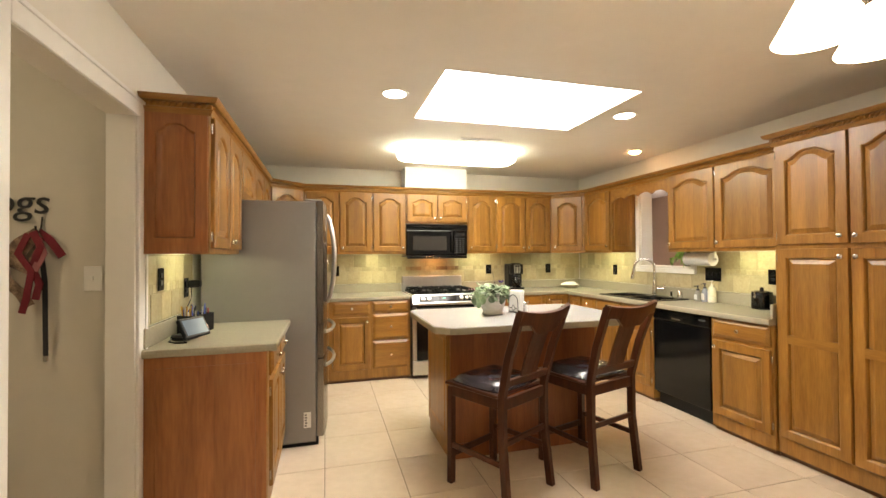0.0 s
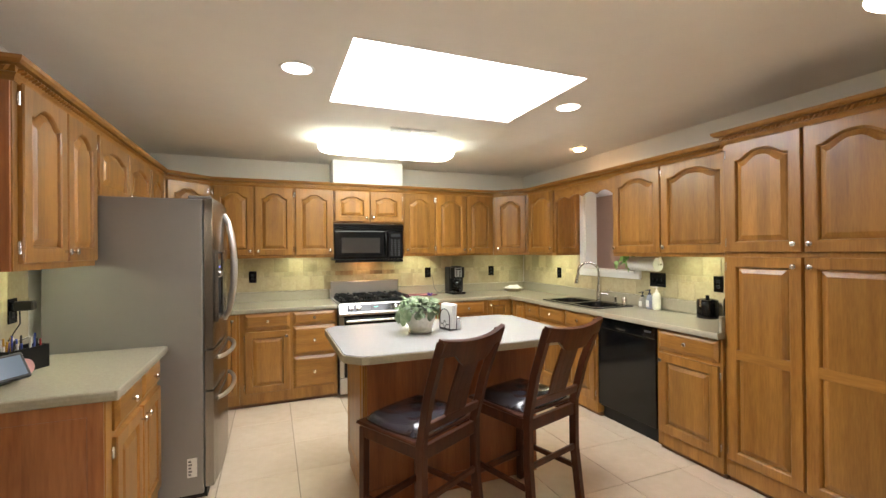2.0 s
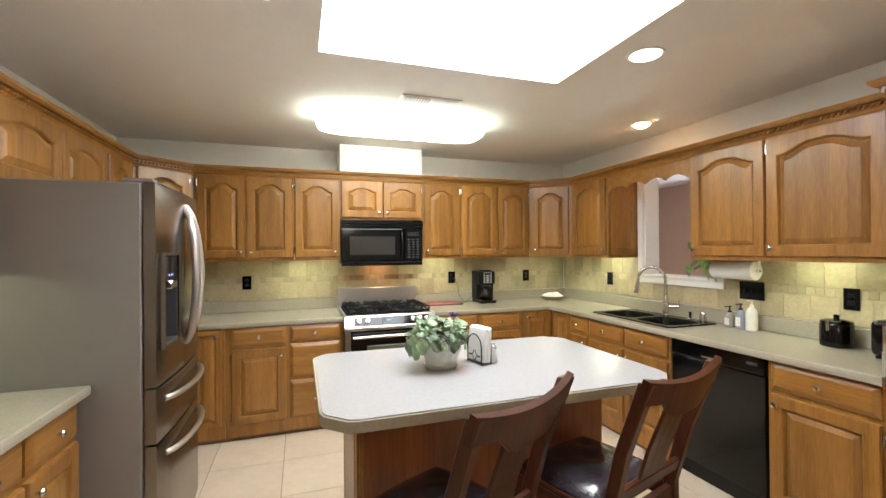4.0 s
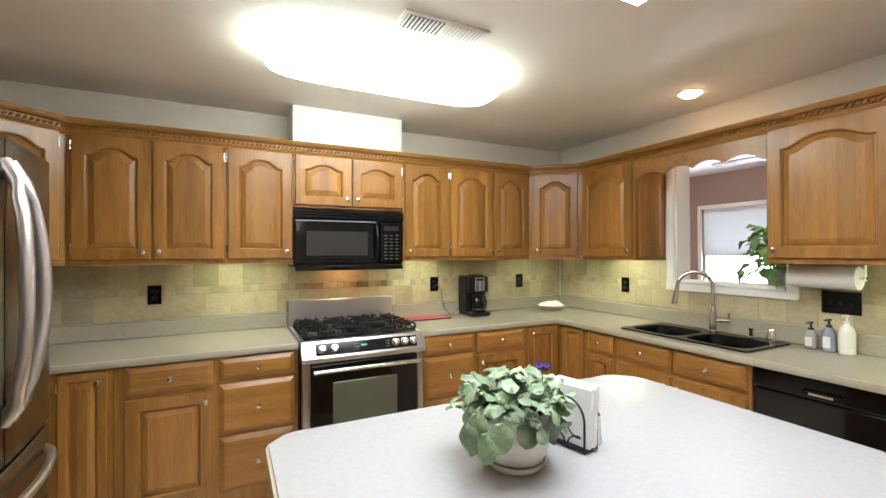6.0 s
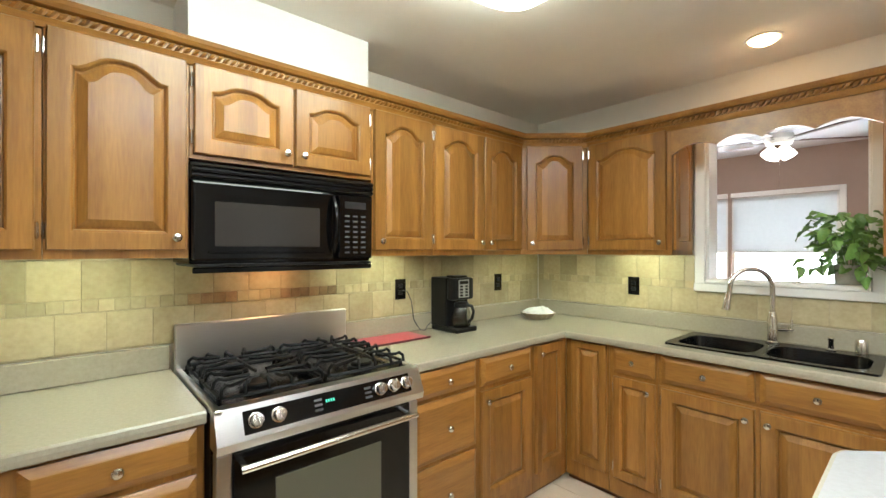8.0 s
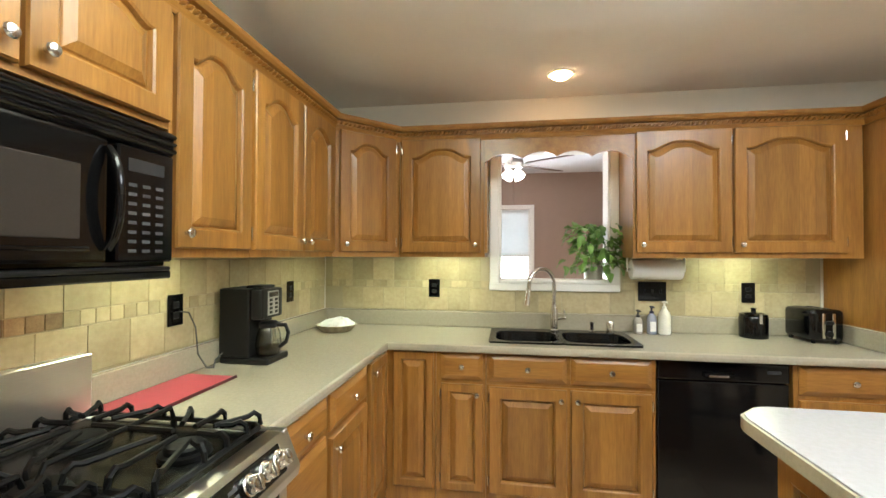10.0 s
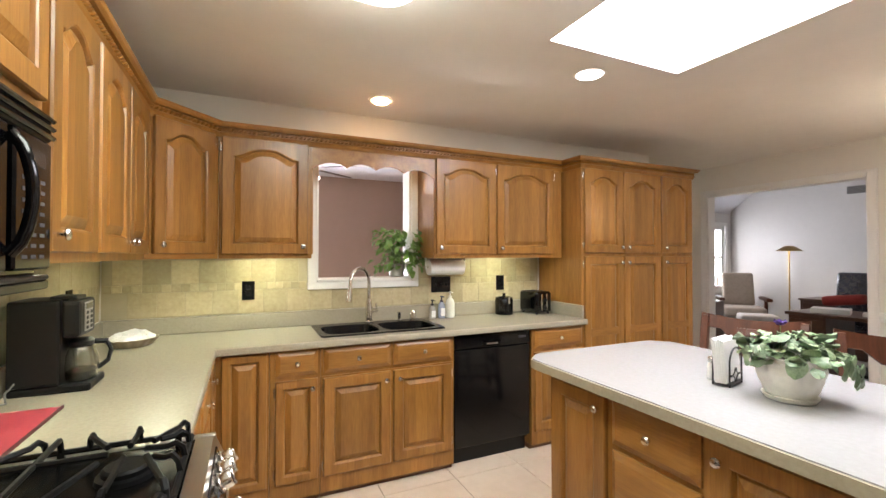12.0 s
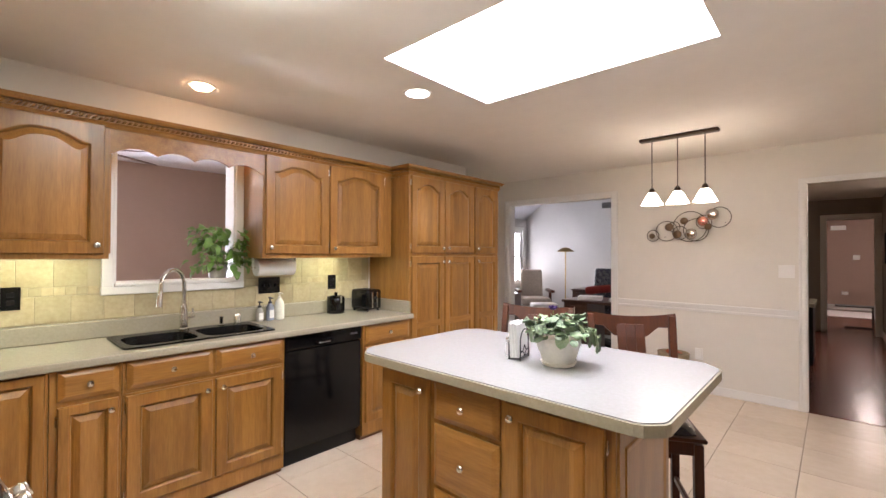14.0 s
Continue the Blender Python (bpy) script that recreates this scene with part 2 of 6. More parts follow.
def rect_outline(x0, z0, x1, z1, n=14):
    return [(x0, z0), (x1, z0)] + [(x1 + (x0 - x1) * i / n, z1) for i in range(n + 1)]


def bridge(bm, loops, cap=True):
    rows = [[bm.verts.new((p[0], y, p[1])) for p in pts] for pts, y in loops]
    for a, b in zip(rows, rows[1:]):
        for i in range(len(a)):
            k = (i + 1) % len(a)
            bm.faces.new((a[i], a[k], b[k], b[i]))
    if cap:
        bm.faces.new(rows[-1])
    return bm


knob_me, hinge_me = [], []


def knob(parent, x, z, y=-0.021):
    if not knob_me:
        ob = part("knob", lathe(bmesh.new(), [(0.006, 0), (0.0055, -0.012), (0.008, -0.014), (0.0145, -0.017), (0.0155, -0.021), (0.012, -0.026), (0.004, -0.028)], 12, axis="y"), chrome, parent, "satin nickel knob", True)
        knob_me.append(ob.data)
    else:
        ob = new("knob", knob_me[0])
        ob.parent, ob["label"] = parent, "satin nickel knob"
    ob.location = (x, y, z)


def hinge(parent, x, z):
    if not hinge_me:
        bm = bx(bmesh.new(), -0.005, -0.005, -0.022, 0.005, 0.002, 0.022, 0.0015)
        tube(bm, [(0, -0.006, -0.025), (0, -0.006, 0.025)], 0.004, 8)
        ob = part("hinge", bm, chrome, parent, "nickel hinge", True)
        hinge_me.append(ob.data)
    else:
        ob = new("hinge", hinge_me[0])
        ob.parent, ob["label"] = parent, "nickel hinge"
    ob.location = (x, -0.001, z)


def front(cab, kind, x0, z0, x1, z1, pull="", rise=0.0, hinges=True):
    """A door or drawer front, 20 mm thick and proud of the face frame at y = 0; pull names the knob's corner."""
    o = 0.004
    if kind == "drawer":
        loops = [(rect_outline(x0, z0, x1, z1), 0), (rect_outline(x0, z0, x1, z1), -0.009), (rect_outline(x0 + 0.005, z0 + 0.005, x1 - 0.005, z1 - 0.005), -0.012), (rect_outline(x0 + 0.022, z0 + 0.022, x1 - 0.022, z1 - 0.022), -0.021), (rect_outline(x0 + 0.026, z0 + 0.026, x1 - 0.026, z1 - 0.026), -0.0225)]
        ob = part("drawer", bridge(bmesh.new(), loops), oak_flat, cab)
        knob(ob, (x0 + x1) / 2, (z0 + z1) / 2)
        return ob
    w = min(0.062, (x1 - x0) * 0.2)
    a = (x0 + w, z0 + w, x1 - w, z1 - w)
    outs = (lambda d: arch_outline(a[0] + d, a[1] + d, a[2] - d, a[3] - d, rise)) if rise else (lambda d: rect_outline(a[0] + d, a[1] + d, a[2] - d, a[3] - d))
    loops = [(rect_outline(x0, z0, x1, z1), 0), (rect_outline(x0, z0, x1, z1), -0.014), (rect_outline(x0 + o, z0 + o, x1 - o, z1 - o), -0.020),
             (outs(-0.006), -0.020), (outs(0), -0.016), (outs(0.005), -0.004)]
    ob = part("door", bridge(bmesh.new(), loops, cap=False), oak, cab)
    inner = [(outs(0.004), -0.003), (outs(0.009), -0.004), (outs(0.013), -0.008), (outs(0.032), -0.0165), (outs(0.036), -0.0185)]
    part("panel", bridge(bmesh.new(), inner), oak, ob)
    if pull:
        kx = x0 + 0.032 if "l" in pull else x1 - 0.032
        kz = z0 + 0.045 if "b" in pull else (z1 - 0.05 if "t" in pull else (z0 + z1) / 2)
        knob(ob, kx, kz)
        if hinges:
            hx = x1 + 0.005 if "l" in pull else x0 - 0.005
            for hz in (z0 + 0.06, z1 - 0.06):
                hinge(ob, hx, hz)
    return ob


def cabinet(name, label, m, w, z0, z1, depth, fronts, toe=0.0, group="", open_top=False):
    """A cabinet unit: local x runs along its front, the face frame is at y = 0 and the body goes back along +y."""
    cab = thing(name, label, "cabinet", m, group)
    bm = bmesh.new()
    rise = 0.032 if z0 > 1 else 0.0
    toe = min(toe, 0.035)
    bx(bm, 0, 0, z0 + toe + rise, w, depth, z1, 0.0015)
    if rise:
        bx(bm, 0, 0, z0, w, 0.02, z0 + rise + 0.001), bx(bm, 0, 0.02, z0, 0.014, depth, z0 + rise + 0.001), bx(bm, w - 0.014, 0.02, z0, w, depth, z0 + rise + 0.001)
    part("body", bm, oak, cab)
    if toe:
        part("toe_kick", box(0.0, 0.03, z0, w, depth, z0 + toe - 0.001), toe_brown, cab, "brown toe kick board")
    for f in fronts:
        front(cab, *f)
    return cab


UP, LOW = "oak wall cabinet with arched raised-panel doors", "oak base cabinet with raised-panel fronts"
Z0, Z1 = 1.375, 2.10
D0, D1 = 1.402, 2.078
R = 0.05


def north(x, y=5.07):
    return pose(x, y, 0)


def east(y, x=3.24):
    return pose(x, y, 0, 0, 0, -90)


def west(y, x=-0.453):
    return pose(x, y, 0, 0, 0, 90)


G1, G2 = "oak wall cabinets round the kitchen", "oak base cabinets round the kitchen"
cabinet("wall_cabinet", UP, north(-0.12), 0.76, Z0, Z1, 0.325, [("door", 0.026, D0, 0.376, D1, "rb", R), ("door", 0.388, D0, 0.744, D1, "lb", R)], group=G1)
cabinet("wall_cabinet", "narrow oak wall cabinet beside the microwave", north(0.642), 0.383, Z0, Z1, 0.325, [("door", 0.006, D0, 0.374, D1, "rb", R)], group=G1)
cabinet("wall_cabinet", "low oak wall cabinet above the microwave", north(1.027), 0.757, 1.735, Z1, 0.325, [("door", 0.012, 1.752, 0.375, D1, "rb", 0.035), ("door", 0.385, 1.752, 0.746, D1, "lb", 0.035)], group=G1)
cabinet("wall_cabinet", "narrow oak wall cabinet beside the microwave", north(1.786), 0.383, Z0, Z1, 0.325, [("door", 0.012, D0, 0.368, D1, "lb", R)], group=G1)
cabinet("wall_cabinet", UP, north(2.171), 0.752, Z0, Z1, 0.325, [("door", 0.008, D0, 0.384, D1, "rb", R), ("door", 0.394, D0, 0.742, D1, "lb", R)], group=G1)
for (xa, ya), (xb, yb), lab in (((2.925, 5.07), (3.24, 4.777), "oak corner wall cabinet set diagonally above the counter"), ((-0.453, 4.777), (-0.122, 5.07), "oak corner wall cabinet set diagonally behind the fridge")):
    w = math.hypot(xb - xa, yb - ya)
    cab = thing("corner_cabinet", lab, "cabinet", pose(xa, ya, 0, 0, 0, math.degrees(math.atan2(yb - ya, xb - xa))), G1)
    part("body", plate(bmesh.new(), [(0, 0), (w, 0), (w + 0.1, 0.22), (w / 2, 0.42), (-0.1, 0.22)], Z1 - Z0 - 0.032, "z", Z0 + 0.032), oak, cab)
    part("bottom_rail", box(0, 0, Z0, w, 0.02, Z0 + 0.0315), oak_flat, cab)
    front(cab, "door", 0.035, D0, w - 0.035, D1, "lb", R)
c = cabinet("wall_cabinet", "oak wall cabinet with one wide arched door beside the window", east(4.775), 0.513, Z0, Z1, 0.318, [("door", 0.016, D0, 0.490, D1, "rb", R)], group=G1)
end = part("end_panel", bridge(bmesh.new(), [(rect_outline(0.03, D0, 0.29, D1), 0), (rect_outline(0.03, D0, 0.29, D1), -0.012), (arch_outline(0.07, D0 + 0.05, 0.25, D1 - 0.05, 0.03), -0.012), (arch_outline(0.075, D0 + 0.055, 0.245, D1 - 0.055, 0.03), -0.004), (arch_outline(0.10, D0 + 0.08, 0.22, D1 - 0.08, 0.03), -0.011)]), oak, c)
end.matrix_basis = pose(0.513, 0, 0, 0, 0, 90)
cabinet("wall_cabinet", UP, east(3.435), 1.135, Z0, Z1, 0.318, [("door", 0.014, D0, 0.503, D1, "lb", R), ("door", 0.515, D0, 1.05, D1, "lb", R)], group=G1)
c = cabinet("wall_cabinet", UP, west(2.50), 0.775, Z0, Z1, 0.295, [("door", 0.036, D0, 0.400, D1, "rb", R), ("door", 0.412, D0, 0.758, D1, "lb", R)], group=G1)
end = part("end_panel", bridge(bmesh.new(), [(rect_outline(0.004, Z0, 0.291, Z1 - 0.03), 0.0), (rect_outline(0.004, Z0, 0.291, Z1 - 0.03), -0.010), (arch_outline(0.055, D0 + 0.05, 0.235, D1 - 0.055, 0.04), -0.010), (arch_outline(0.061, D0 + 0.056, 0.229, D1 - 0.061, 0.04), -0.001), (arch_outline(0.067, D0 + 0.062, 0.223, D1 - 0.067, 0.04), -0.003), (arch_outline(0.09, D0 + 0.085, 0.20, D1 - 0.09, 0.035), -0.0095)]), oak_red, c, "oak end panel, cherry-red partly from warm light")
end.matrix_basis = pose(0, 0.295, 0, 0, 0, -90)
cabinet("wall_cabinet", "low oak wall cabinet above the fridge", west(3.277), 1.08, 1.735, Z1, 0.295, [("door", 0.012, 1.755, 0.53, D1, "rb", 0.035), ("door", 0.542, 1.755, 1.06, D1, "lb", 0.035)], group=G1)
cabinet("wall_cabinet", UP, west(4.359), 0.416, Z0, Z1, 0.295, [("door", 0.012, D0, 0.40, D1, "lb", R)], group=G1)

# pantry
pan = cabinet("pantry_cabinet", "tall oak pantry cabinet with raised-panel doors", east(2.287, 3.03), 1.28, 0.0, 2.10, 0.525,
              [("door", 0.022, 1.412, 0.427, 2.07, "rb", R), ("door", 0.439, 1.412, 0.86, 2.07, "lb", R), ("door", 0.878, 1.412, 1.262, 2.07, "lb", R)], toe=0.1)
for x0, x1, side in ((0.022, 0.427, "rt"), (0.439, 0.86, "lt"), (0.878, 1.262, "lt")):
    d = front(pan, "door", x0, 0.145, x1, 1.385, side)
    part("rail", box(x0 + 0.05, -0.0195, 0.765, x1 - 0.05, -0.006, 0.825, 0.003), oak_flat, d)

# base cabinets
T, B = 0.862, 0.135


def stack(x0, x1):
    return [("drawer", x0, 0.742, x1, T), ("drawer", x0, 0.452, x1, 0.722), ("drawer", x0, B, x1, 0.432)]


def pair(x0, x1, pull):
    return [("drawer", x0, 0.722, x1, T), ("door", x0, B, x1, 0.698, pull + "t")]


FY, FX = 4.79, 3.01
cabinet("base_cabinet", "narrow oak base cabinet in the corner by the fridge", north(-0.17, FY), 0.31, 0, 0.872, 0.59, [("door", 0.10, B, 0.285, T, "rt")], 0.1, G2)
cabinet("base_cabinet", LOW + " and drawers", north(0.142, FY), 0.875, 0, 0.872, 0.59, pair(0.044, 0.434, "r") + stack(0.464, 0.852), 0.1, G2)
cabinet("base_cabinet", LOW + " and drawers", north(1.795, FY), 0.872, 0, 0.872, 0.59, stack(0.025, 0.41) + pair(0.445, 0.845, "l"), 0.1, G2)
cabinet("base_cabinet", "narrow oak corner base cabinet with one tall door", north(2.669, FY), 0.34, 0, 0.872, 0.59, [("door", 0.02, B, 0.30, T, "lt", 0, False)], 0.1, G2)
cabinet("base_cabinet", "narrow oak corner base cabinet with one tall door", east(4.789, FX), 0.277, 0, 0.872, 0.53, [("door", 0.045, B, 0.265, T, "", 0)], 0.1, G2)
cabinet("base_cabinet", "narrow oak base cabinet with one drawer and door", east(4.51, FX), 0.268, 0, 0.872, 0.53, pair(0.028, 0.254, "r"), 0.1, G2)
cabinet("sink_base_cabinet", "oak base cabinet under the black sink", east(4.24, FX), 0.848, 0, 0.70, 0.53, [("door", 0.016, B, 0.415, 0.69, "rt"), ("door", 0.434, B, 0.828, 0.69, "lt")], 0.1, G2)
sb = [o for o in scene.objects if o.name.startswith("sink_base")][0]
part("face_rail", box(0, 0, 0.702, 0.848, 0.02, 0.872), oak_flat, sb)
front(sb, "drawer", 0.016, 0.722, 0.415, T), front(sb, "drawer", 0.434, 0.722, 0.828, T)
cabinet("base_cabinet", "oak base cabinet between dishwasher and pantry", east(2.772, FX), 0.483, 0, 0.872, 0.53, pair(0.02, 0.463, "l"), 0.1, G2)
lb = cabinet("base_cabinet", "oak base cabinet beside the fridge with two drawers", west(2.50, -0.18), 0.80, 0, 0.872, 0.565, pair(0.07, 0.43, "r") + pair(0.45, 0.785, "l"), 0.1, G2)
end = part("end_panel", bridge(bmesh.new(), [(rect_outline(0.004, 0.037, 0.561, 0.870), 0.0), (rect_outline(0.004, 0.037, 0.561, 0.870), -0.010), (rect_outline(0.055, 0.09, 0.51, 0.815), -0.010), (rect_outline(0.058, 0.093, 0.507, 0.812), -0.006), (rect_outline(0.064, 0.099, 0.501, 0.806), -0.0075)]), oak_red, lb, "flat oak end panel, cherry-red partly from warm light")
end.matrix_basis = pose(0, 0.565, 0, 0, 0, -90)

# crown moulding with a rope bead along the cabinet tops
def crown(points, label):
    bm = bmesh.new()
    prof = [(0.0, 2.070), (0.006, 2.070), (0.012, 2.086), (0.020, 2.097), (0.0135, 2.101), (0.0135, 2.125), (0.034, 2.128), (0.044, 2.140), (0.048, 2.154), (0.0, 2.154)]
    pts = [Vector((*p, 0)) for p in points]
    outs = []
    for i, p in enumerate(pts):
        dirs = [(pts[k + 1] - pts[k]).normalized() for k in (i - 1, i) if 0 <= k < len(pts) - 1]
        nrm = [Vector((d.y, -d.x, 0)) for d in dirs]
        n = sum(nrm, Vector()).normalized()
        outs.append((p, n / max(0.3, n.dot(nrm[0]))))
    rings = [[bm.verts.new(p + n * o + Vector((0, 0, z))) for o, z in prof] for p, n in outs]
    for a, b in zip(rings, rings[1:]):
        for k in range(len(prof)):
            bm.faces.new((a[k], b[k], b[(k + 1) % len(prof)], a[(k + 1) % len(prof)]))
    bm.faces.new(rings[0]), bm.faces.new(rings[-1][::-1])
    for a, b in zip(pts, pts[1:]):
        d = (b - a)
        n = Vector((d.y, -d.x, 0)).normalized()
        count = int(d.length / 0.0255)
        along = d.normalized()
        for k in range(count):
            q = a + d * ((k + 0.5) / count)
            rows = []
            for z, lean, out, half in ((2.1012, -0.0085, 0.017, 0.0070), (2.106, -0.0045, 0.0265, 0.0088), (2.1130, 0.0, 0.0305, 0.0093), (2.120, 0.0045, 0.0265, 0.0088), (2.1247, 0.0085, 0.017, 0.0070)):
                rows.append([bm.verts.new(q + along * (lean + u * half) + n * o + Vector((0, 0, z))) for u, o in ((-1, 0.0137), (-0.55, out - 0.001), (0.55, out - 0.001), (1, 0.0137))])
            for u, v in zip(rows, rows[1:]):
                for i in range(3):
                    bm.faces.new((u[i], u[i + 1], v[i + 1], v[i]))
            bm.faces.new(rows[0]), bm.faces.new(rows[-1])
    return setting("trim", bm, oak_flat, label, "moulding")


crown([(-0.75, 2.497), (-0.45, 2.497), (-0.45, 4.774), (-0.121, 5.067), (2.926, 5.067), (3.237, 4.777), (3.237, 2.29)], "oak crown moulding with a rope bead on the wall cabinets")
crown([(3.30, 2.29), (3.027, 2.29), (3.027, 1.004), (3.50, 1.004)], "oak crown moulding with a rope bead on the pantry")
bm = bmesh.new()
pts = [(4.262, 2.10), (4.262, 1.935)]
n = 60
for i in range(n + 1):
    u = i / n
    y = 4.24 + (3.455 - 4.24) * u
    pts.append((y, 1.945 + 0.032 * abs(math.sin(math.pi * 4 * u)) ** 0.8 + 0.012 * math.sin(math.pi * u)))
pts += [(3.435, 1.935), (3.435, 2.10)]
quick("valance", plate(bm, pts, 0.02, "x", 3.238), oak_flat, "scalloped oak valance above the kitchen window", "valance", smooth=False)

# worktops
def slab(bm, x0, y0, x1, y1, z0=0.872, z1=0.912):
    return bx(bm, x0, y0, z0, x1, y1, z1)


def lip(bm, pts):
    for x0, y0, x1, y1 in pts:
        bx(bm, x0, y0, 0.913, x1, y1, 1.012, 0.004)
    return bm


CY, CX = 4.773, 2.97


def edge(bm, a, b, inward):
    """A rounded front edge along a worktop."""
    a, b, n = Vector((*a, 0)), Vector((*b, 0)), Vector((*inward, 0))
    prof = [(0.0, 0.872), (-0.006, 0.876), (-0.008, 0.892), (-0.006, 0.906), (0.0, 0.912)]
    r1, r2 = ([bm.verts.new(p + n * o + Vector((0, 0, z))) for o, z in prof] for p in (a, b))
    for k in range(len(prof) - 1):
        bm.faces.new((r1[k], r2[k], r2[k + 1], r1[k + 1]))
    return bm


wt = thing("worktop", "beige laminate worktop between fridge and stove with low upstand", "worktop")
part("top", edge(slab(bmesh.new(), -0.74, CY, 1.018, YB - 0.002), (-0.74, CY), (1.018, CY), (0, 1)), laminate, wt)
part("upstand", lip(bmesh.new(), [(-0.72, 5.372, 1.018, 5.394)]), laminate, wt)
wt = thing("worktop", "beige laminate corner worktop with a cut-out for the sink", "worktop")
bm = bmesh.new()
K = (3.06, 3.45, 3.435, 4.215)
xs, ys = [1.789, CX, K[0], K[2], XR - 0.002], [2.292, K[1], K[3], CY, YB - 0.002]
grid = {(i, k): [bm.verts.new((x, y, z)) for z in (0.872, 0.912)] for i, x in enumerate(xs) for k, y in enumerate(ys)}
for i in range(4):
    for k in range(4):
        if (i == 0 and k < 3) or (i == 2 and k == 1):
            continue
        q = (i, k), (i + 1, k), (i + 1, k + 1), (i, k + 1)
        for level in (0, 1):
            bm.faces.new([grid[c][level] for c in q])
for a, b in (((2, 1), (3, 1)), ((3, 1), (3, 2)), ((3, 2), (2, 2)), ((2, 2), (2, 1))):
    bm.faces.new((grid[a][0], grid[b][0], grid[b][1], grid[a][1]))
edge(bm, (1.789, CY), (CX, CY), (0, 1)), edge(bm, (CX, CY), (CX, 2.292), (1, 0))
bmesh.ops.delete(bm, geom=[v for v in bm.verts if not v.link_faces], context="VERTS")
bmesh.ops.remove_doubles(bm, verts=bm.verts, dist=0.0001)
part("top", bm, laminate, wt)
part("upstand", lip(bmesh.new(), [(1.789, 5.372, 3.535, 5.394)]), laminate, wt)
part("upstand", lip(bmesh.new(), [(3.536, 2.292, 3.557, 5.394)]), laminate, wt)
part("end_cap", box(CX - 0.007, 2.2885, 0.8725, 3.03, 2.2915, 0.9115), laminate, wt)
part("side_upstand", box(3.0, 2.289, 0.9125, 3.535, 2.307, 1.012, 0.003), laminate, wt)
wt = thing("worktop", "beige laminate worktop on the cabinet beside the fridge", "worktop")
part("corner_edge", tube(bmesh.new(), [(-0.135, 2.47, 0.8735), (-0.135, 2.47, 0.9105)], 0.0076, 12), laminate, wt, smooth=True)
part("top", edge(edge(slab(bmesh.new(), -0.748, 2.47, -0.135, 3.305), (-0.135, 2.47), (-0.135, 3.305), (-1, 0)), (-0.748, 2.47), (-0.135, 2.47), (0, 1)), laminate, wt)
part("upstand", lip(bmesh.new(), [(-0.748, 2.49, -0.727, 3.305)]), laminate, wt)

# island
isl = thing("kitchen_island", "oak island with a white laminate top and cherry back panel", "island")
bm = box(0.90, 2.86, 0.0, 2.03, 3.385, 0.885, 0.003)
part("body", bm, oak, isl)
part("back_panel", box(0.912, 2.848, 0.10, 2.018, 2.859, 0.885, 0.002), cherry_mid, isl, "reddish stained wood panel")
part("base_rail", box(0.912, 2.842, 0.0, 2.018, 2.859, 0.10, 0.002), cherry_mid, isl)
part("side_panel", box(0.888, 2.86, 0.10, 0.899, 3.385, 0.885, 0.002), oak, isl)
part("side_trim", bridge(bmesh.new(), [(rect_outline(2.90, 0.16, 3.345, 0.80), 0.003), (rect_outline(2.91, 0.17, 3.335, 0.79), -0.006), (rect_outline(2.94, 0.2, 3.305, 0.76), 0.001)]), oak, isl, m=pose(0.889, 6.245, 0, 0, 0, -90))
IX0, IX1, IY0, IY1 = 0.745, 2.165, 2.53, 3.46


def island_outline(grow):
    """Worktop outline with clipped, slightly rounded corners."""
    x0, x1, y0, y1 = IX0 - grow, IX1 + grow, IY0 - grow, IY1 + grow
    pts = []
    for cx, cy, ux, uy, c in ((x0, y0, 1, 1, 0.10), (x1, y0, -1, 1, 0.10), (x1, y1, -1, -1, 0.10), (x0, y1, 1, -1, 0.07)):
        arc = [(cx, cy + uy * c * 1.15), (cx + ux * c * 0.10, cy + uy * c * 0.78), (cx + ux * c * 0.78, cy + uy * c * 0.10), (cx + ux * c * 1.15, cy)]
        pts += arc if ux * uy > 0 else arc[::-1]
    return pts


bm = plate(bmesh.new(), island_outline(0.0), 0.04, "z", 0.887)
bmesh.ops.bevel(bm, geom=list(bm.edges), offset=0.006, segments=2, affect="EDGES")
part("top", bm, laminate_white, isl)
part("edge_band", plate(bmesh.new(), island_outline(0.0025), 0.036, "z", 0.8865), laminate, isl, "beige laminate edge band")
m = pose(2.03, 3.388, 0, 0, 0, 180)
holder = part("face_frame", box(0, 0.001, 0.1, 1.13, 0.004, 0.885), oak, isl, m=m)
for f in [("door", 0.03, 0.13, 0.33, 0.86, "rt"), ("drawer", 0.36, 0.70, 0.70, 0.86), ("drawer", 0.36, 0.42, 0.70, 0.68), ("drawer", 0.36, 0.13, 0.70, 0.40), ("door", 0.73, 0.13, 1.10, 0.86, "lt")]:
    ob = front(isl, *f)
    ob.matrix_basis = m


# ---- lamps that are part of the room ----
setting("skylight", box(SX0 - 0.002, SY0 - 0.002, CEIL + 0.012, SX1 + 0.002, SY1 + 0.002, CEIL + 0.03), glow("skylight_diffuser", (0.98, 0.98, 1.0), SKYLIGHT), "bright white skylight diffuser set flush in the ceiling", "skylight")
fix = thing("ceiling_light", "long white fluorescent ceiling light with a rounded cover", "ceiling light")
part("pan", box(0.84, 4.08, 2.408, 1.98, 4.40, 2.4145, 0.002), white_plastic, fix)
bm = bmesh.new()
cx, cy, lx, ly = 1.41, 4.24, 0.615, 0.19
rows = []
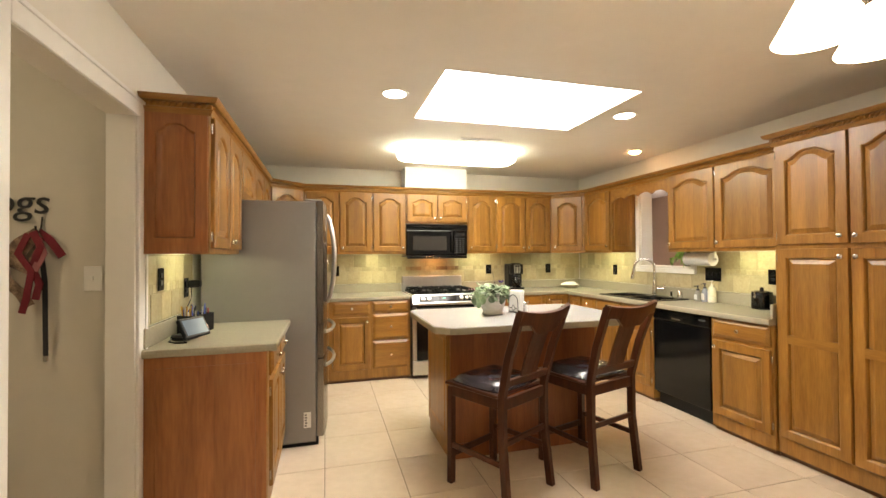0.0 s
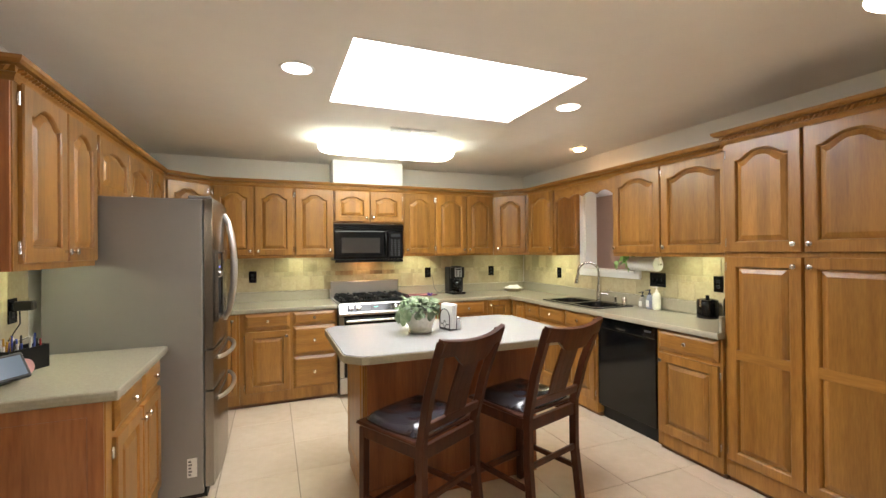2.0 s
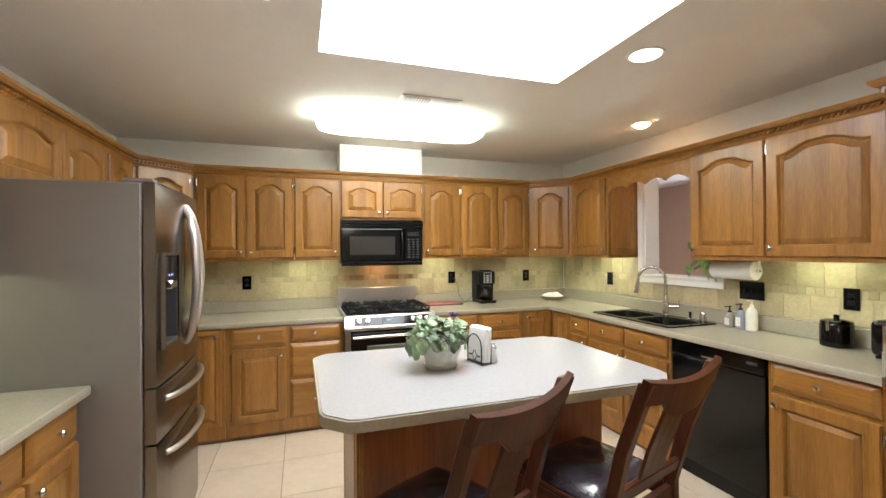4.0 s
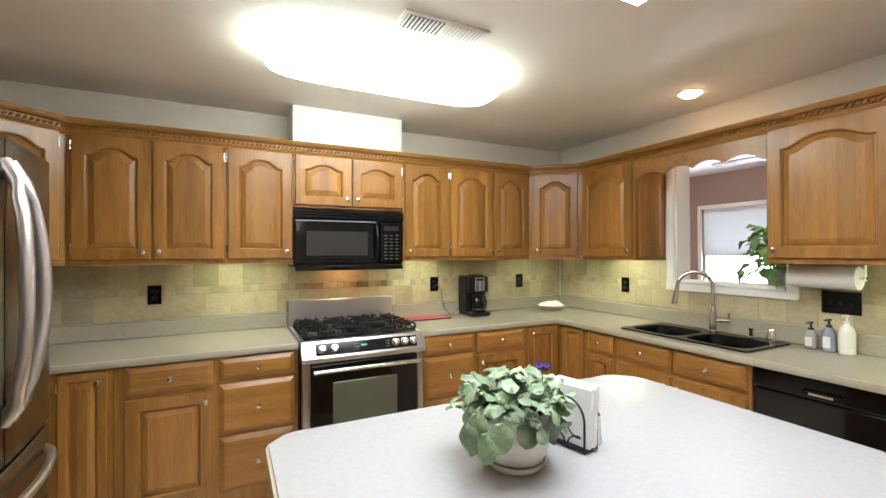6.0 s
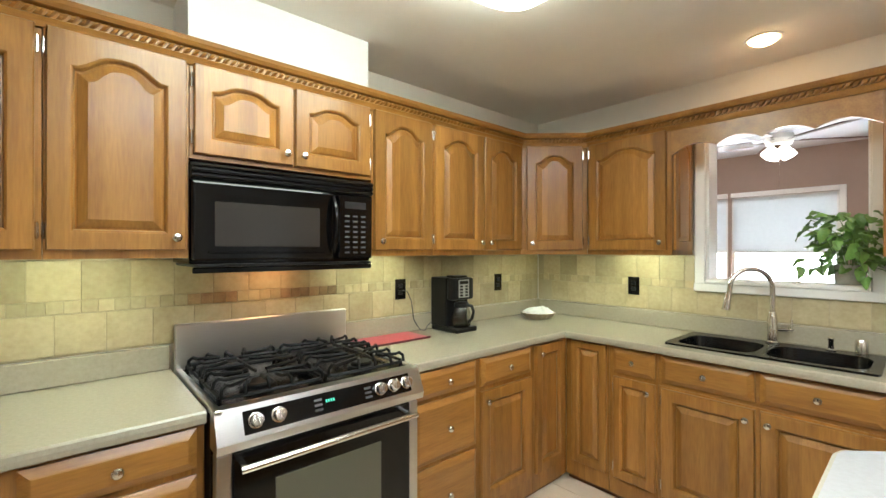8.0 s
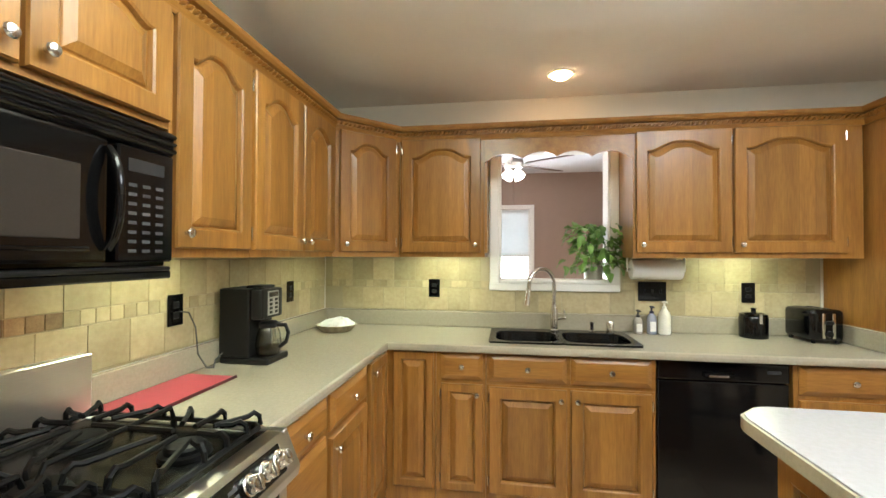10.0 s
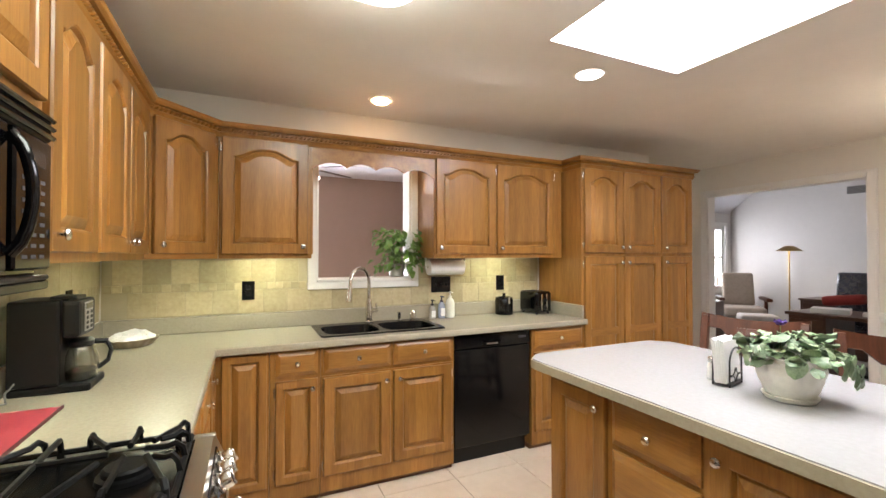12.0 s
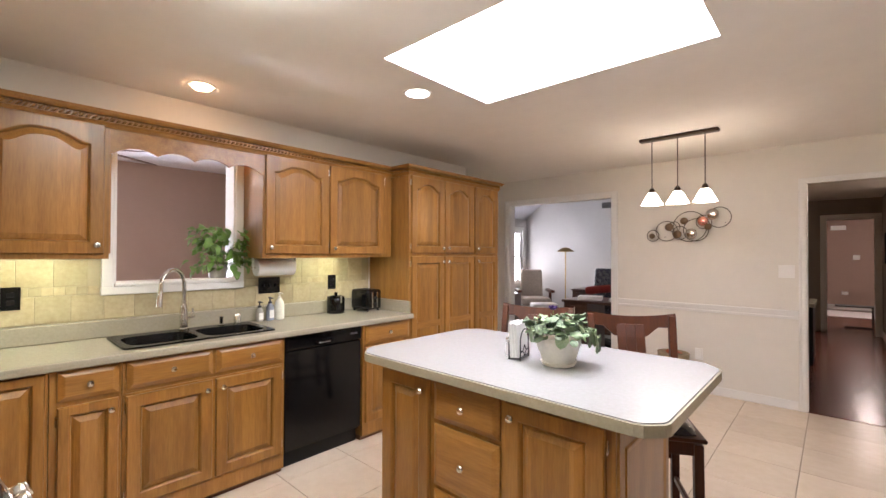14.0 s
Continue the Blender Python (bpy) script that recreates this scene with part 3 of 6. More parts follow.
for k, (s, z) in enumerate(((1.0, 2.414), (1.0, 2.375), (0.985, 2.34), (0.95, 2.316), (0.88, 2.305))):
    row = []
    for i in range(48):
        a = 2 * math.pi * i / 48
        c, sn = math.cos(a), math.sin(a)
        px = math.copysign(abs(c) ** 0.35, c) * (lx - (1 - s) * 0.3)
        py = math.copysign(abs(sn) ** 0.5, sn) * (ly - (1 - s) * 0.3) * (1 - 0.13 * max(0, abs(c) ** 3))
        row.append(bm.verts.new((cx + px, cy + py, z)))
    rows.append(row)
for a, b in zip(rows, rows[1:]):
    for i in range(48):
        bm.faces.new((a[i], a[(i + 1) % 48], b[(i + 1) % 48], b[i]))
bm.faces.new(rows[-1])
part("cover", bm, glow("acrylic_cover", (0.95, 1.0, 0.86), FIXTURE), fix, smooth=True)
for x, y, col in ((2.321, 2.875, (1, 0.93, 0.84)), (0.553, 2.868, (1, 0.93, 0.84)), (3.202, 3.83, (1, 0.58, 0.27))):
    can = thing("recessed_light", "round recessed ceiling light, lit" if x < 3 else "round recessed ceiling light with a warm bulb, lit", "recessed light", pose(x, y, CEIL))
    part("ring", ring(0.082 if x < 3 else 0.07, 0.009, 28), trim_white, can, smooth=True)
    part("bulb_face", lathe(bmesh.new(), [(0.075, -0.002), (0.070, -0.005), (0.01, -0.006)] if x < 3 else [(0.055, -0.002), (0.053, -0.012), (0.040, -0.021), (0.01, -0.025)], 28), glow("can_glow", col, CAN if x < 3 else 4.5 * CAN), can, smooth=True)


# ---- doorways, window trim, mouldings ----
def casing(name, axis, at, side, a0, a1, top, label, width=0.07):
    """Flat casing with a raised outer bead round a doorway, on one face of a wall."""
    t = thing(name, label, "door casing")
    t["kind"] = "structure"
    def strip(n, s0, s1, z0, z1):
        bm = bmesh.new()
        f0, f1 = (at, at + side * 0.014)
        (bx(bm, s0, f0, z0, s1, f1, z1, 0.003) if axis == "x" else bx(bm, f0, s0, z0, f1, s1, z1, 0.003))
        part(n, bm, trim_white, t)
    def bead(s0, s1, z0, z1):
        bm = bmesh.new()
        f0, f1 = (at + side * 0.014, at + side * 0.022)
        (bx(bm, s0, f0, z0, s1, f1, z1, 0.003) if axis == "x" else bx(bm, f0, s0, z0, f1, s1, z1, 0.003))
        part("bead", bm, trim_white, t)
    strip("side_casing", a0 - width, a0, 0, top + width), strip("side_casing", a1, a1 + width, 0, top + width), strip("head_casing", a0, a1, top, top + width)
    bead(a0 - width, a0 - width + 0.02, 0, top + width), bead(a1 + width - 0.02, a1 + width, 0, top + width), bead(a0 - width + 0.02, a1 + width - 0.02, top + width - 0.02, top + width)
    return t


casing("door_1", "y", XL, 1, 1.58, 2.44, 2.03, "white painted casing round an open doorway without a door", 0.085)
casing("door_2", "x", YS, 1, 2.32, 3.75, 2.075, "white painted casing round the living room opening", 0.07)
casing("door_3", "x", YS, 1, -0.62, 0.585, 2.05, "white painted casing round the hall opening", 0.05)
for nm, (x0, y0, x1, y1), top in (("door_lining", (XL - 0.12, 2.428, XL, 2.44), 2.03), ("door_lining", (2.32, YS - 0.12, 2.332, YS), 2.075), ("door_lining", (0.573, YS - 0.12, 0.585, YS), 2.05), ("door_lining", (3.738, YS - 0.12, 3.75, YS), 2.075)):
    setting(nm, box(x0, y0, 0, x1, y1, top, 0.002), trim_white, "white painted door lining", "door lining")
bm = bmesh.new()
for z0, z1, d in ((0.822, 0.846, 0.018), (0.846, 0.870, 0.007), (0.870, 0.902, 0.028)):
    bx(bm, 0.637, YS, z0, 2.248, YS + d, z1, 0.003)
setting("trim", bm, trim_white, "white painted chair rail along the dining wall", "chair rail")
for a in ((0.637, YS + 0.001, 2.248, YS + 0.014), (XL + 0.001, YS + 0.015, XL + 0.014, 1.49)):
    setting("baseboard", box(*a[:2], 0, *a[2:], 0.085, 0.004), trim_white, "white painted baseboard", "baseboard")
win = thing("window_1", "white painted inner window opening above the sink with a deep sill", "window")
win["kind"] = "structure"
xa, xb = XR - 0.02, XR - 0.001
part("side_trim", box(xa, 4.187, 1.20, xb, 4.245, 2.10, 0.004), trim_white, win)
part("side_trim", box(xa, 3.435, 1.20, xb, 3.488, 2.10, 0.004), trim_white, win)
part("bottom_trim", box(xa - 0.004, 3.432, 1.157, xb, 4.248, 1.205, 0.004), trim_white, win)
part("window_sill", box(XR - 0.03, 3.492, 1.206, XR + 0.20, 4.184, 1.228, 0.004), trim_white, win)
part("jamb", box(XR, 4.172, 1.229, XR + 0.149, 4.184, 2.068), trim_white, win)
part("jamb", box(XR, 3.4905, 1.229, XR + 0.149, 3.499, 2.068), trim_white, win)
quick("duct_chase", box(1.03, 5.11, 2.152, 1.795, 5.399, CEIL - 0.001), chase_white, "white boxed duct chase above the stove cabinets", "duct chase", smooth=False)
vent = thing("ceiling_vent", "white metal ceiling air vent with narrow slats", "air vent", pose(1.285, 3.74, CEIL - 0.001))
part("frame", box(0, 0, -0.008, 0.40, 0.15, 0, 0.003), white_plastic, vent)
# Shade between the slats is put in as colour: one half dark, one pale.
dark_slot = mat("vent_gap_shade", (0.12, 0.11, 0.10), 0.8)
part("backing", box(0.02, 0.02, -0.0095, 0.19, 0.13, -0.0082), dark_slot, vent)
part("backing", box(0.21, 0.02, -0.0095, 0.38, 0.13, -0.0082), mat("vent_gap_lit", (0.66, 0.64, 0.61), 0.7), vent)
for i in range(9):
    part("slat", box(0.212 + i * 0.0186, 0.02, -0.013, 0.220 + i * 0.0186, 0.13, -0.010), white_plastic, vent)
    part("slat", box(0.022 + i * 0.0186, 0.02, -0.013, 0.030 + i * 0.0186, 0.13, -0.010), white_plastic, vent)

# ---- fridge ----
fr = thing("refrigerator", "stainless steel french-door refrigerator with water dispenser", "refrigerator")
FY0, FY1 = 3.322, 4.10
part("body", box(-0.70, FY0, 0.03, 0.045, FY1, 1.752, 0.006), fridge_side, fr, "grey painted side")
part("grille", box(-0.66, FY0 + 0.02, 0.0, 0.06, FY1 - 0.02, 0.06), black_plastic, fr)


def bow(y):
    return 0.104 + 0.022 * (1 - ((y - 3.711) / 0.389) ** 2)


def fridge_front(name, y0, y1, z0, z1, hole=None, n=10):
    bm = bmesh.new()
    ys = [y0 + (y1 - y0) * i / n for i in range(n + 1)]
    zs = [z0, z0 + 0.012, z1 - 0.012, z1]
    if hole:
        ys = sorted(set([y for y in ys if not hole[0] - 0.01 < y < hole[1] + 0.01] + [hole[0], hole[1]]))
        zs = [z0, z0 + 0.012, hole[2], hole[3], z1 - 0.012, z1]
    g = [[bm.verts.new((bow(y) - (0.008 if i in (0, len(ys) - 1) or k in (0, len(zs) - 1) else 0), y, z)) for k, z in enumerate(zs)] for i, y in enumerate(ys)]
    for i in range(len(ys) - 1):
        for k in range(len(zs) - 1):
            if hole and ys[i] >= hole[0] - 1e-6 and ys[i + 1] <= hole[1] + 1e-6 and zs[k] >= hole[2] - 1e-6 and zs[k + 1] <= hole[3] + 1e-6:
                continue
            bm.faces.new((g[i][k], g[i + 1][k], g[i + 1][k + 1], g[i][k + 1]))
    back = [bm.verts.new((0.052, y, z)) for y, z in ((y0, z0), (y1, z0), (y1, z1), (y0, z1))]
    bm.faces.new(back)
    rims = ([g[i][0] for i in range(len(ys))], back[0], back[1]), ([r for r in g[-1]], back[1], back[2]), ([g[i][-1] for i in reversed(range(len(ys)))], back[2], back[3]), ([r for r in reversed(g[0])], back[3], back[0])
    for row, a, b in rims:
        bm.faces.new(row + [b, a])
    return part(name, bm, fridge_steel, fr, smooth=True)


H = (3.37, 3.585, 1.035, 1.44)
d1 = fridge_front("door", FY0 + 0.002, 3.708, 0.872, 1.757, H)
d2 = fridge_front("door", 3.714, FY1 - 0.002, 0.872, 1.757)
w1 = fridge_front("drawer", FY0 + 0.002, FY1 - 0.002, 0.628, 0.862)
w2 = fridge_front("drawer", FY0 + 0.002, FY1 - 0.002, 0.065, 0.618)
xd = bow(3.478)
bm = bmesh.new()
for a in ((H[0] - 0.012, H[0], H[2] - 0.012, H[3] + 0.012), (H[1], H[1] + 0.012, H[2] - 0.012, H[3] + 0.012), (H[0], H[1], H[3], H[3] + 0.012), (H[0], H[1], H[2] - 0.012, H[2])):
    bx(bm, xd - 0.015, a[0], a[2], xd + 0.004, a[1], a[3])
part("dispenser_frame", bm, fridge_steel, d1, "metal surround")
bm = bmesh.new()
bx(bm, 0.055, H[0], H[2], 0.062, H[1], H[3])
bx(bm, 0.062, H[0], H[2], xd - 0.004, H[0] + 0.004, H[3]), bx(bm, 0.062, H[1] - 0.004, H[2], xd - 0.004, H[1], H[3]), bx(bm, 0.062, H[0], H[2], xd - 0.002, H[1], H[2] + 0.012)
part("dispenser_recess", bm, mat("dark_grey_liner", (0.05, 0.05, 0.052), 0.3), d1)
part("display", box(xd - 0.02, H[0] + 0.012, 1.322, xd + 0.001, H[1] - 0.006, H[3] - 0.006, 0.002), black_gloss, d1, "black touch display with small blue lights")
led = glow("blue_led", (0.1, 0.15, 1.0), 2.0)
for i in range(3):
    part("indicator", box(xd + 0.001, 3.43 + i * 0.03, 1.345, xd + 0.002, 3.438 + i * 0.03, 1.353), led, d1)
part("spout", box(0.08, 3.43, 1.285, xd + 0.012, 3.53, 1.325, 0.006), chrome, d1, smooth=True)
part("paddle", box(0.066, 3.45, 1.09, 0.072, 3.51, 1.26, 0.003), black_plastic, d1)
handle_steel = mat("satin_handle_steel", (0.60, 0.56, 0.53), 0.34, 1.0, vary=0.06, scale=30, stretch=(1, 1, 10))
for d, y, s in ((d1, 3.694, -1), (d2, 3.728, 1)):
    pts = [(bow(y) - 0.005 + 0.062 * math.sin(math.pi * k / 14) ** 0.55, y + s * 0.042 * math.sin(math.pi * k / 14), 0.99 + 0.70 * k / 14) for k in range(15)]
    part("handle", tube(bmesh.new(), pts, 0.0175, 10), handle_steel, d, "curved bar handle", True)
for d, z in ((w1, 0.80), (w2, 0.555)):
    pts = []
    for k in range(17):
        y = FY0 + 0.08 + 0.62 * k / 16
        pts.append((bow(y) - 0.004 + 0.055 * math.sin(math.pi * k / 16) ** 0.5, y, z))
    part("handle", tube(bmesh.new(), pts, 0.013, 10), handle_steel, d, "curved bar handle", True)
part("hinge_cover", box(-0.03, FY0 + 0.01, 1.753, 0.09, FY0 + 0.07, 1.772, 0.005), fridge_side, fr)
paper = mat("paper_white", (0.80, 0.79, 0.76), 0.7, vary=0.05, scale=20)
ink = mat("ink_grey", (0.16, 0.16, 0.17), 0.7)
lab = part("sticker", box(-0.040, FY0 - 0.0015, 0.135, 0.010, FY0 - 0.0005, 0.245), paper, fr, "white energy sticker with dark bars")
for i in range(5):
    part("print_bar", box(-0.034, FY0 - 0.0025, 0.145 + i * 0.019, -0.02 + 0.004 * (i % 2), FY0 - 0.0017, 0.156 + i * 0.019), ink, lab)

# ---- range ----
st = thing("gas_range", "stainless steel gas range with black oven door and cast-iron grates", "stove")
X0, X1 = 1.024, 1.782
part("body", box(X0, 4.745, 0.03, X1, 5.36, 0.90, 0.002), black_plastic, st)
part("cooktop", box(X0, 4.73, 0.901, X1, 5.30, 0.921, 0.004), mat("black_enamel", (0.004, 0.004, 0.004), 0.22, vary=0.2, scale=8, spec=0.15), st, "black enamel cooktop")
for a in ((X0 - 0.001, 4.70, X0 + 0.022, 5.30), (X1 - 0.022, 4.70, X1 + 0.001, 5.30)):
    part("side_rim", box(a[0], a[1], 0.903, a[2], a[3], 0.926, 0.003), steel, st)
back_steel = mat("streaked_steel", (0.76, 0.74, 0.71), 0.36, 1.0, vary=0.06, scale=30, stretch=(1, 1, 12))
back_steel.node_tree.nodes["Principled BSDF"].inputs["Anisotropic"].default_value = 0.4
part("backguard", box(X0, 5.302, 0.90, X1, 5.34, 1.10, 0.003), back_steel, st, "brushed steel backguard")
bm = bmesh.new()
prof = [(4.745, 0.925), (4.705, 0.924), (4.665, 0.83), (4.67, 0.805), (4.745, 0.805)]
plate(bm, prof, X1 - X0 + 0.004, "x", X0 - 0.002)
ctl = part("control_panel", bm, steel, st)
ang = math.degrees(math.atan2(0.04, 0.094))
mc = pose(0, 4.685, 0.877, -ang, 0, 0)
part("black_fascia", box(X0 + 0.075, -0.0035, -0.036, X1 - 0.055, 0.004, 0.034, 0.002), black_gloss, ctl, "black glass control strip", m=mc)
clock_glow = glow("clock_green", (0.12, 0.8, 0.5), 1.0)
clock_glow.node_tree.nodes["Principled BSDF"].inputs["Base Color"].default_value = (0.004, 0.006, 0.005, 1)
clock = part("clock", box(1.360, -0.0042, -0.003, 1.405, -0.0036, 0.012), black_gloss, ctl, m=mc)
for k in range(4):
    part("digit", box(1.366 + 0.009 * k, -0.0047, 0.000, 1.372 + 0.009 * k, -0.0043, 0.010), clock_glow, clock)
grey_mark = mat("grey_marking", (0.06, 0.06, 0.062), 0.5)
for x in (1.325, 1.52):
    for k in range(3):
        part("button_row", box(x, -0.0045, -0.022 + k * 0.016, x + 0.028, -0.0036, -0.014 + k * 0.016), grey_mark, ctl, m=mc)
for x in (1.135, 1.205, 1.585, 1.645, 1.705):
    bm = lathe(bmesh.new(), [(0.024, -0.004), (0.024, -0.008), (0.0205, -0.010), (0.0195, -0.028), (0.017, -0.032), (0.006, -0.033)], 20, axis="y")
    bx(bm, -0.004, -0.037, -0.018, 0.004, -0.030, 0.018, 0.0015)
    part("knob", bm, chrome, ctl, "metal burner knob", True, m=mc @ pose(x, 0, 0, 0, random.choice((0, 0, 8, -12)), 0))
door = part("oven_door", box(X0 + 0.05, 4.695, 0.205, X1 - 0.045, 4.744, 0.79, 0.004), black_gloss, st, "black glass oven door")
for a in ((X0 + 0.004, X0 + 0.048), (X1 - 0.043, X1 - 0.004)):
    part("door_side", box(a[0], 4.697, 0.205, a[1], 4.744, 0.79, 0.004), steel, door)
# Greenish base colour stands for the cabinets mirrored in the oven glass.
part("oven_window", box(1.20, 4.6925, 0.43, 1.60, 4.6965, 0.675, 0.002), mat("oven_window_reflection", (0.10, 0.10, 0.07), 0.04), door, "dark window with greenish cabinet reflection in its colour")
part("maker_plate", box(1.365, 4.692, 0.325, 1.425, 4.6948, 0.336), chrome, door)
part("oven_handle", tube(bmesh.new(), [(X0 + 0.06, 4.645, 0.755), (X0 + 0.1, 4.641, 0.757), (1.403, 4.635, 0.76), (X1 - 0.1, 4.641, 0.757), (X1 - 0.05, 4.645, 0.755)], 0.012, 10), chrome, door, "bar handle", True)
for x in (X0 + 0.075, X1 - 0.068):
    part("handle_post", tube(bmesh.new(), [(x, 4.645, 0.756), (x, 4.697, 0.756)], 0.009, 8), chrome, door, smooth=True)
part("storage_drawer", box(X0 + 0.004, 4.70, 0.045, X1 - 0.004, 4.744, 0.197, 0.004), steel, st)
for i, (x, y, r) in enumerate(((1.20, 4.86, 0.05), (1.20, 5.14, 0.04), (1.61, 4.86, 0.045), (1.61, 5.14, 0.05), (1.403, 5.0, 0.045))):
    b = part("burner", lathe(bmesh.new(), [(r + 0.012, 0.9215), (r + 0.01, 0.931), (r, 0.934), (r, 0.943), (r - 0.006, 0.948), (0.01, 0.949)], 20, (x, y, 0)), cast_iron, st, "round gas burner", True)


def grate(x0, x1, centres):
    """A low perimeter bar on feet, with raised fingers bent inward over the burners."""
    bm = bmesh.new()
    y0, y1, z, top, r = 4.752, 5.275, 0.942, 0.974, 0.0066
    tube(bm, [(x0, y0 + 0.02, z), (x0, y1 - 0.02, z), (x0 + 0.02, y1, z), (x1 - 0.02, y1, z), (x1, y1 - 0.02, z), (x1, y0 + 0.02, z), (x1 - 0.02, y0, z), (x0 + 0.02, y0, z), (x0, y0 + 0.02, z)], r, 6)
    def finger(px, py, qx, qy):
        d = Vector((qx - px, qy - py, 0)).normalized()
        tube(bm, [(px, py, z), (px + d.x * 0.004, py + d.y * 0.004, top - 0.008), (px + d.x * 0.018, py + d.y * 0.018, top + 0.004), (px + d.x * 0.034, py + d.y * 0.034, top - 0.002), (qx, qy, top)], r, 6)
    for cx, cy in centres:
        for side in (x0, x1):
            u = 1 if side < cx else -1
            finger(side, cy, cx - u * 0.030, cy)
            for o in (-0.10, 0.10):
                finger(side, cy + o, cx - u * 0.040, cy + o * 0.42)
        edge_y = y0 if cy < 5.0 else y1
        v = 1 if edge_y < cy else -1
        for o in (-0.075, 0.0, 0.075):
            finger(cx + o, edge_y, cx + o * 0.6, cy - v * (0.032 if o == 0 else 0.055))
        tube(bm, [(cx, 5.013, top), (cx, cy + v * 0.032, top)], r, 6)
    tube(bm, [(x0, 5.013, z), (x0 + 0.012, 5.013, top), (x1 - 0.012, 5.013, top), (x1, 5.013, z)], r, 6)
    for x in (x0, x1):
        for y in (y0 + 0.03, 5.013, y1 - 0.03):
            tube(bm, [(x, y, 0.921), (x, y, z)], r * 1.2, 6)
    return part("grate", bm, cast_iron, st, "black cast-iron pan grate", True)


grate(1.055, 1.392, ((1.20, 4.86), (1.20, 5.14))), grate(1.414, 1.752, ((1.61, 4.86), (1.61, 5.14)))

# ---- microwave ----
mw = thing("microwave", "black over-the-range microwave with a dark window", "microwave", pose(1.028, 5.045, 1.352))
part("body", box(0, 0.03, 0.0, 0.754, 0.347, 0.374, 0.003), black_gloss, mw)
part("vent_grille", box(0, 0.002, 0.306, 0.754, 0.029, 0.368, 0.004), black_plastic, mw)
for k in range(3):
    part("louvre", box(0.0, -0.008, 0.310 + k * 0.020, 0.754, 0.004, 0.322 + k * 0.020, 0.004), black_gloss, mw)
md = part("door", box(0.004, 0.0, 0.012, 0.552, 0.029, 0.302, 0.008, segs=2), black_gloss, mw)
part("window", box(0.075, -0.002, 0.062, 0.490, 0.004, 0.232, 0.004), grey_glass, md, "mesh window, grey-brown room reflection in its colour")
part("window_bevel", box(0.055, -0.004, 0.038, 0.510, 0.002, 0.048, 0.003), black_gloss, md)
pts = [(0.548, -0.004 - 0.034 * math.sin(math.pi * k / 10) ** 0.6, 0.045 + 0.235 * k / 10) for k in range(11)]
part("handle", tube(bmesh.new(), pts, 0.011, 10), black_gloss, md, smooth=True)
mp_ = part("control_panel", box(0.578, 0.0, 0.012, 0.750, 0.029, 0.302, 0.005), black_gloss, mw)
part("display", box(0.605, -0.0015, 0.238, 0.715, 0.001, 0.270), dark_glass, mp_)
for r in range(8):
    for c in range(3):
        part("key", box(0.607 + c * 0.041, -0.0012, 0.036 + r * 0.0235, 0.630 + c * 0.041, 0.0008, 0.044 + r * 0.0235), grey_mark, mp_)
# Lip added only to screen the cooktop lamp from the front.
part("front_lip", box(0.006, 0.002, -0.034, 0.748, 0.016, -0.0125, 0.004), black_gloss, mw)
part("underside_lip", box(0.01, 0.0, -0.012, 0.744, 0.34, -0.001, 0.003), black_plastic, mw)
part("cooktop_lamp", box(0.30, 0.20, -0.016, 0.48, 0.29, -0.0125, 0.002), glow("warm_hood_lamp", (1.0, 0.50, 0.22), 10.0), mw, "small warm lamp, lit")

# ---- dishwasher ----
dw = thing("dishwasher", "black built-in dishwasher with a glossy door", "dishwasher", pose(3.012, 3.386, 0, 0, 0, -90))
part("body", box(0.002, 0.03, 0.10, 0.598, 0.52, 0.868), black_plastic, dw)
part("toe_panel", box(0.002, 0.06, 0.0, 0.598, 0.08, 0.115), black_plastic, dw)
dd = part("door", box(0.002, 0.0, 0.12, 0.598, 0.029, 0.765, 0.006, segs=2), black_gloss, dw)
dc = part("control_panel", box(0.002, -0.006, 0.770, 0.598, 0.029, 0.866, 0.008, segs=2), black_gloss, dw)
part("latch", box(0.21, -0.02, 0.790, 0.35, -0.004, 0.815, 0.006), black_gloss, dc)
part("latch_edge", box(0.235, -0.023, 0.792, 0.325, -0.019, 0.802, 0.001), chrome, dc)
part("badge", box(0.50, -0.008, 0.815, 0.56, -0.0055, 0.830, 0.001), grey_mark, dc)

# ---- sink and tap ----
sink_black = mat("black_composite", (0.004, 0.004, 0.0045), 0.2, vary=0.2, scale=60, bump=0.05, spec=0.3)
sk = thing("sink", "black double-bowl drop-in kitchen sink", "sink")
sx0, sx1, sy0, sy1 = 3.04, 3.475, 3.432, 4.230
bm = bmesh.new()
def well(x0, y0, x1, y1):
    n = 28
    def loop(s, z, k):
        cx_, cy_, hx, hy = (x0 + x1) / 2, (y0 + y1) / 2, (x1 - x0) / 2 * s, (y1 - y0) / 2 * s
        return [bm.verts.new((cx_ + math.copysign(abs(math.cos(a)) ** k, math.cos(a)) * hx, cy_ + math.copysign(abs(math.sin(a)) ** k, math.sin(a)) * hy, z)) for a in (2 * math.pi * (i + 0.5) / n for i in range(n))]
    L = [loop(1.0, 0.922, 0.45), loop(0.985, 0.914, 0.45), loop(0.96, 0.78, 0.45), loop(0.85, 0.735, 0.5)]
    for a, b in zip(L, L[1:]):
        for i in range(n):
            bm.faces.new((a[i], a[(i + 1) % n], b[(i + 1) % n], b[i]))
    bm.faces.new(L[-1])
    return L[0]
mid = 3.835
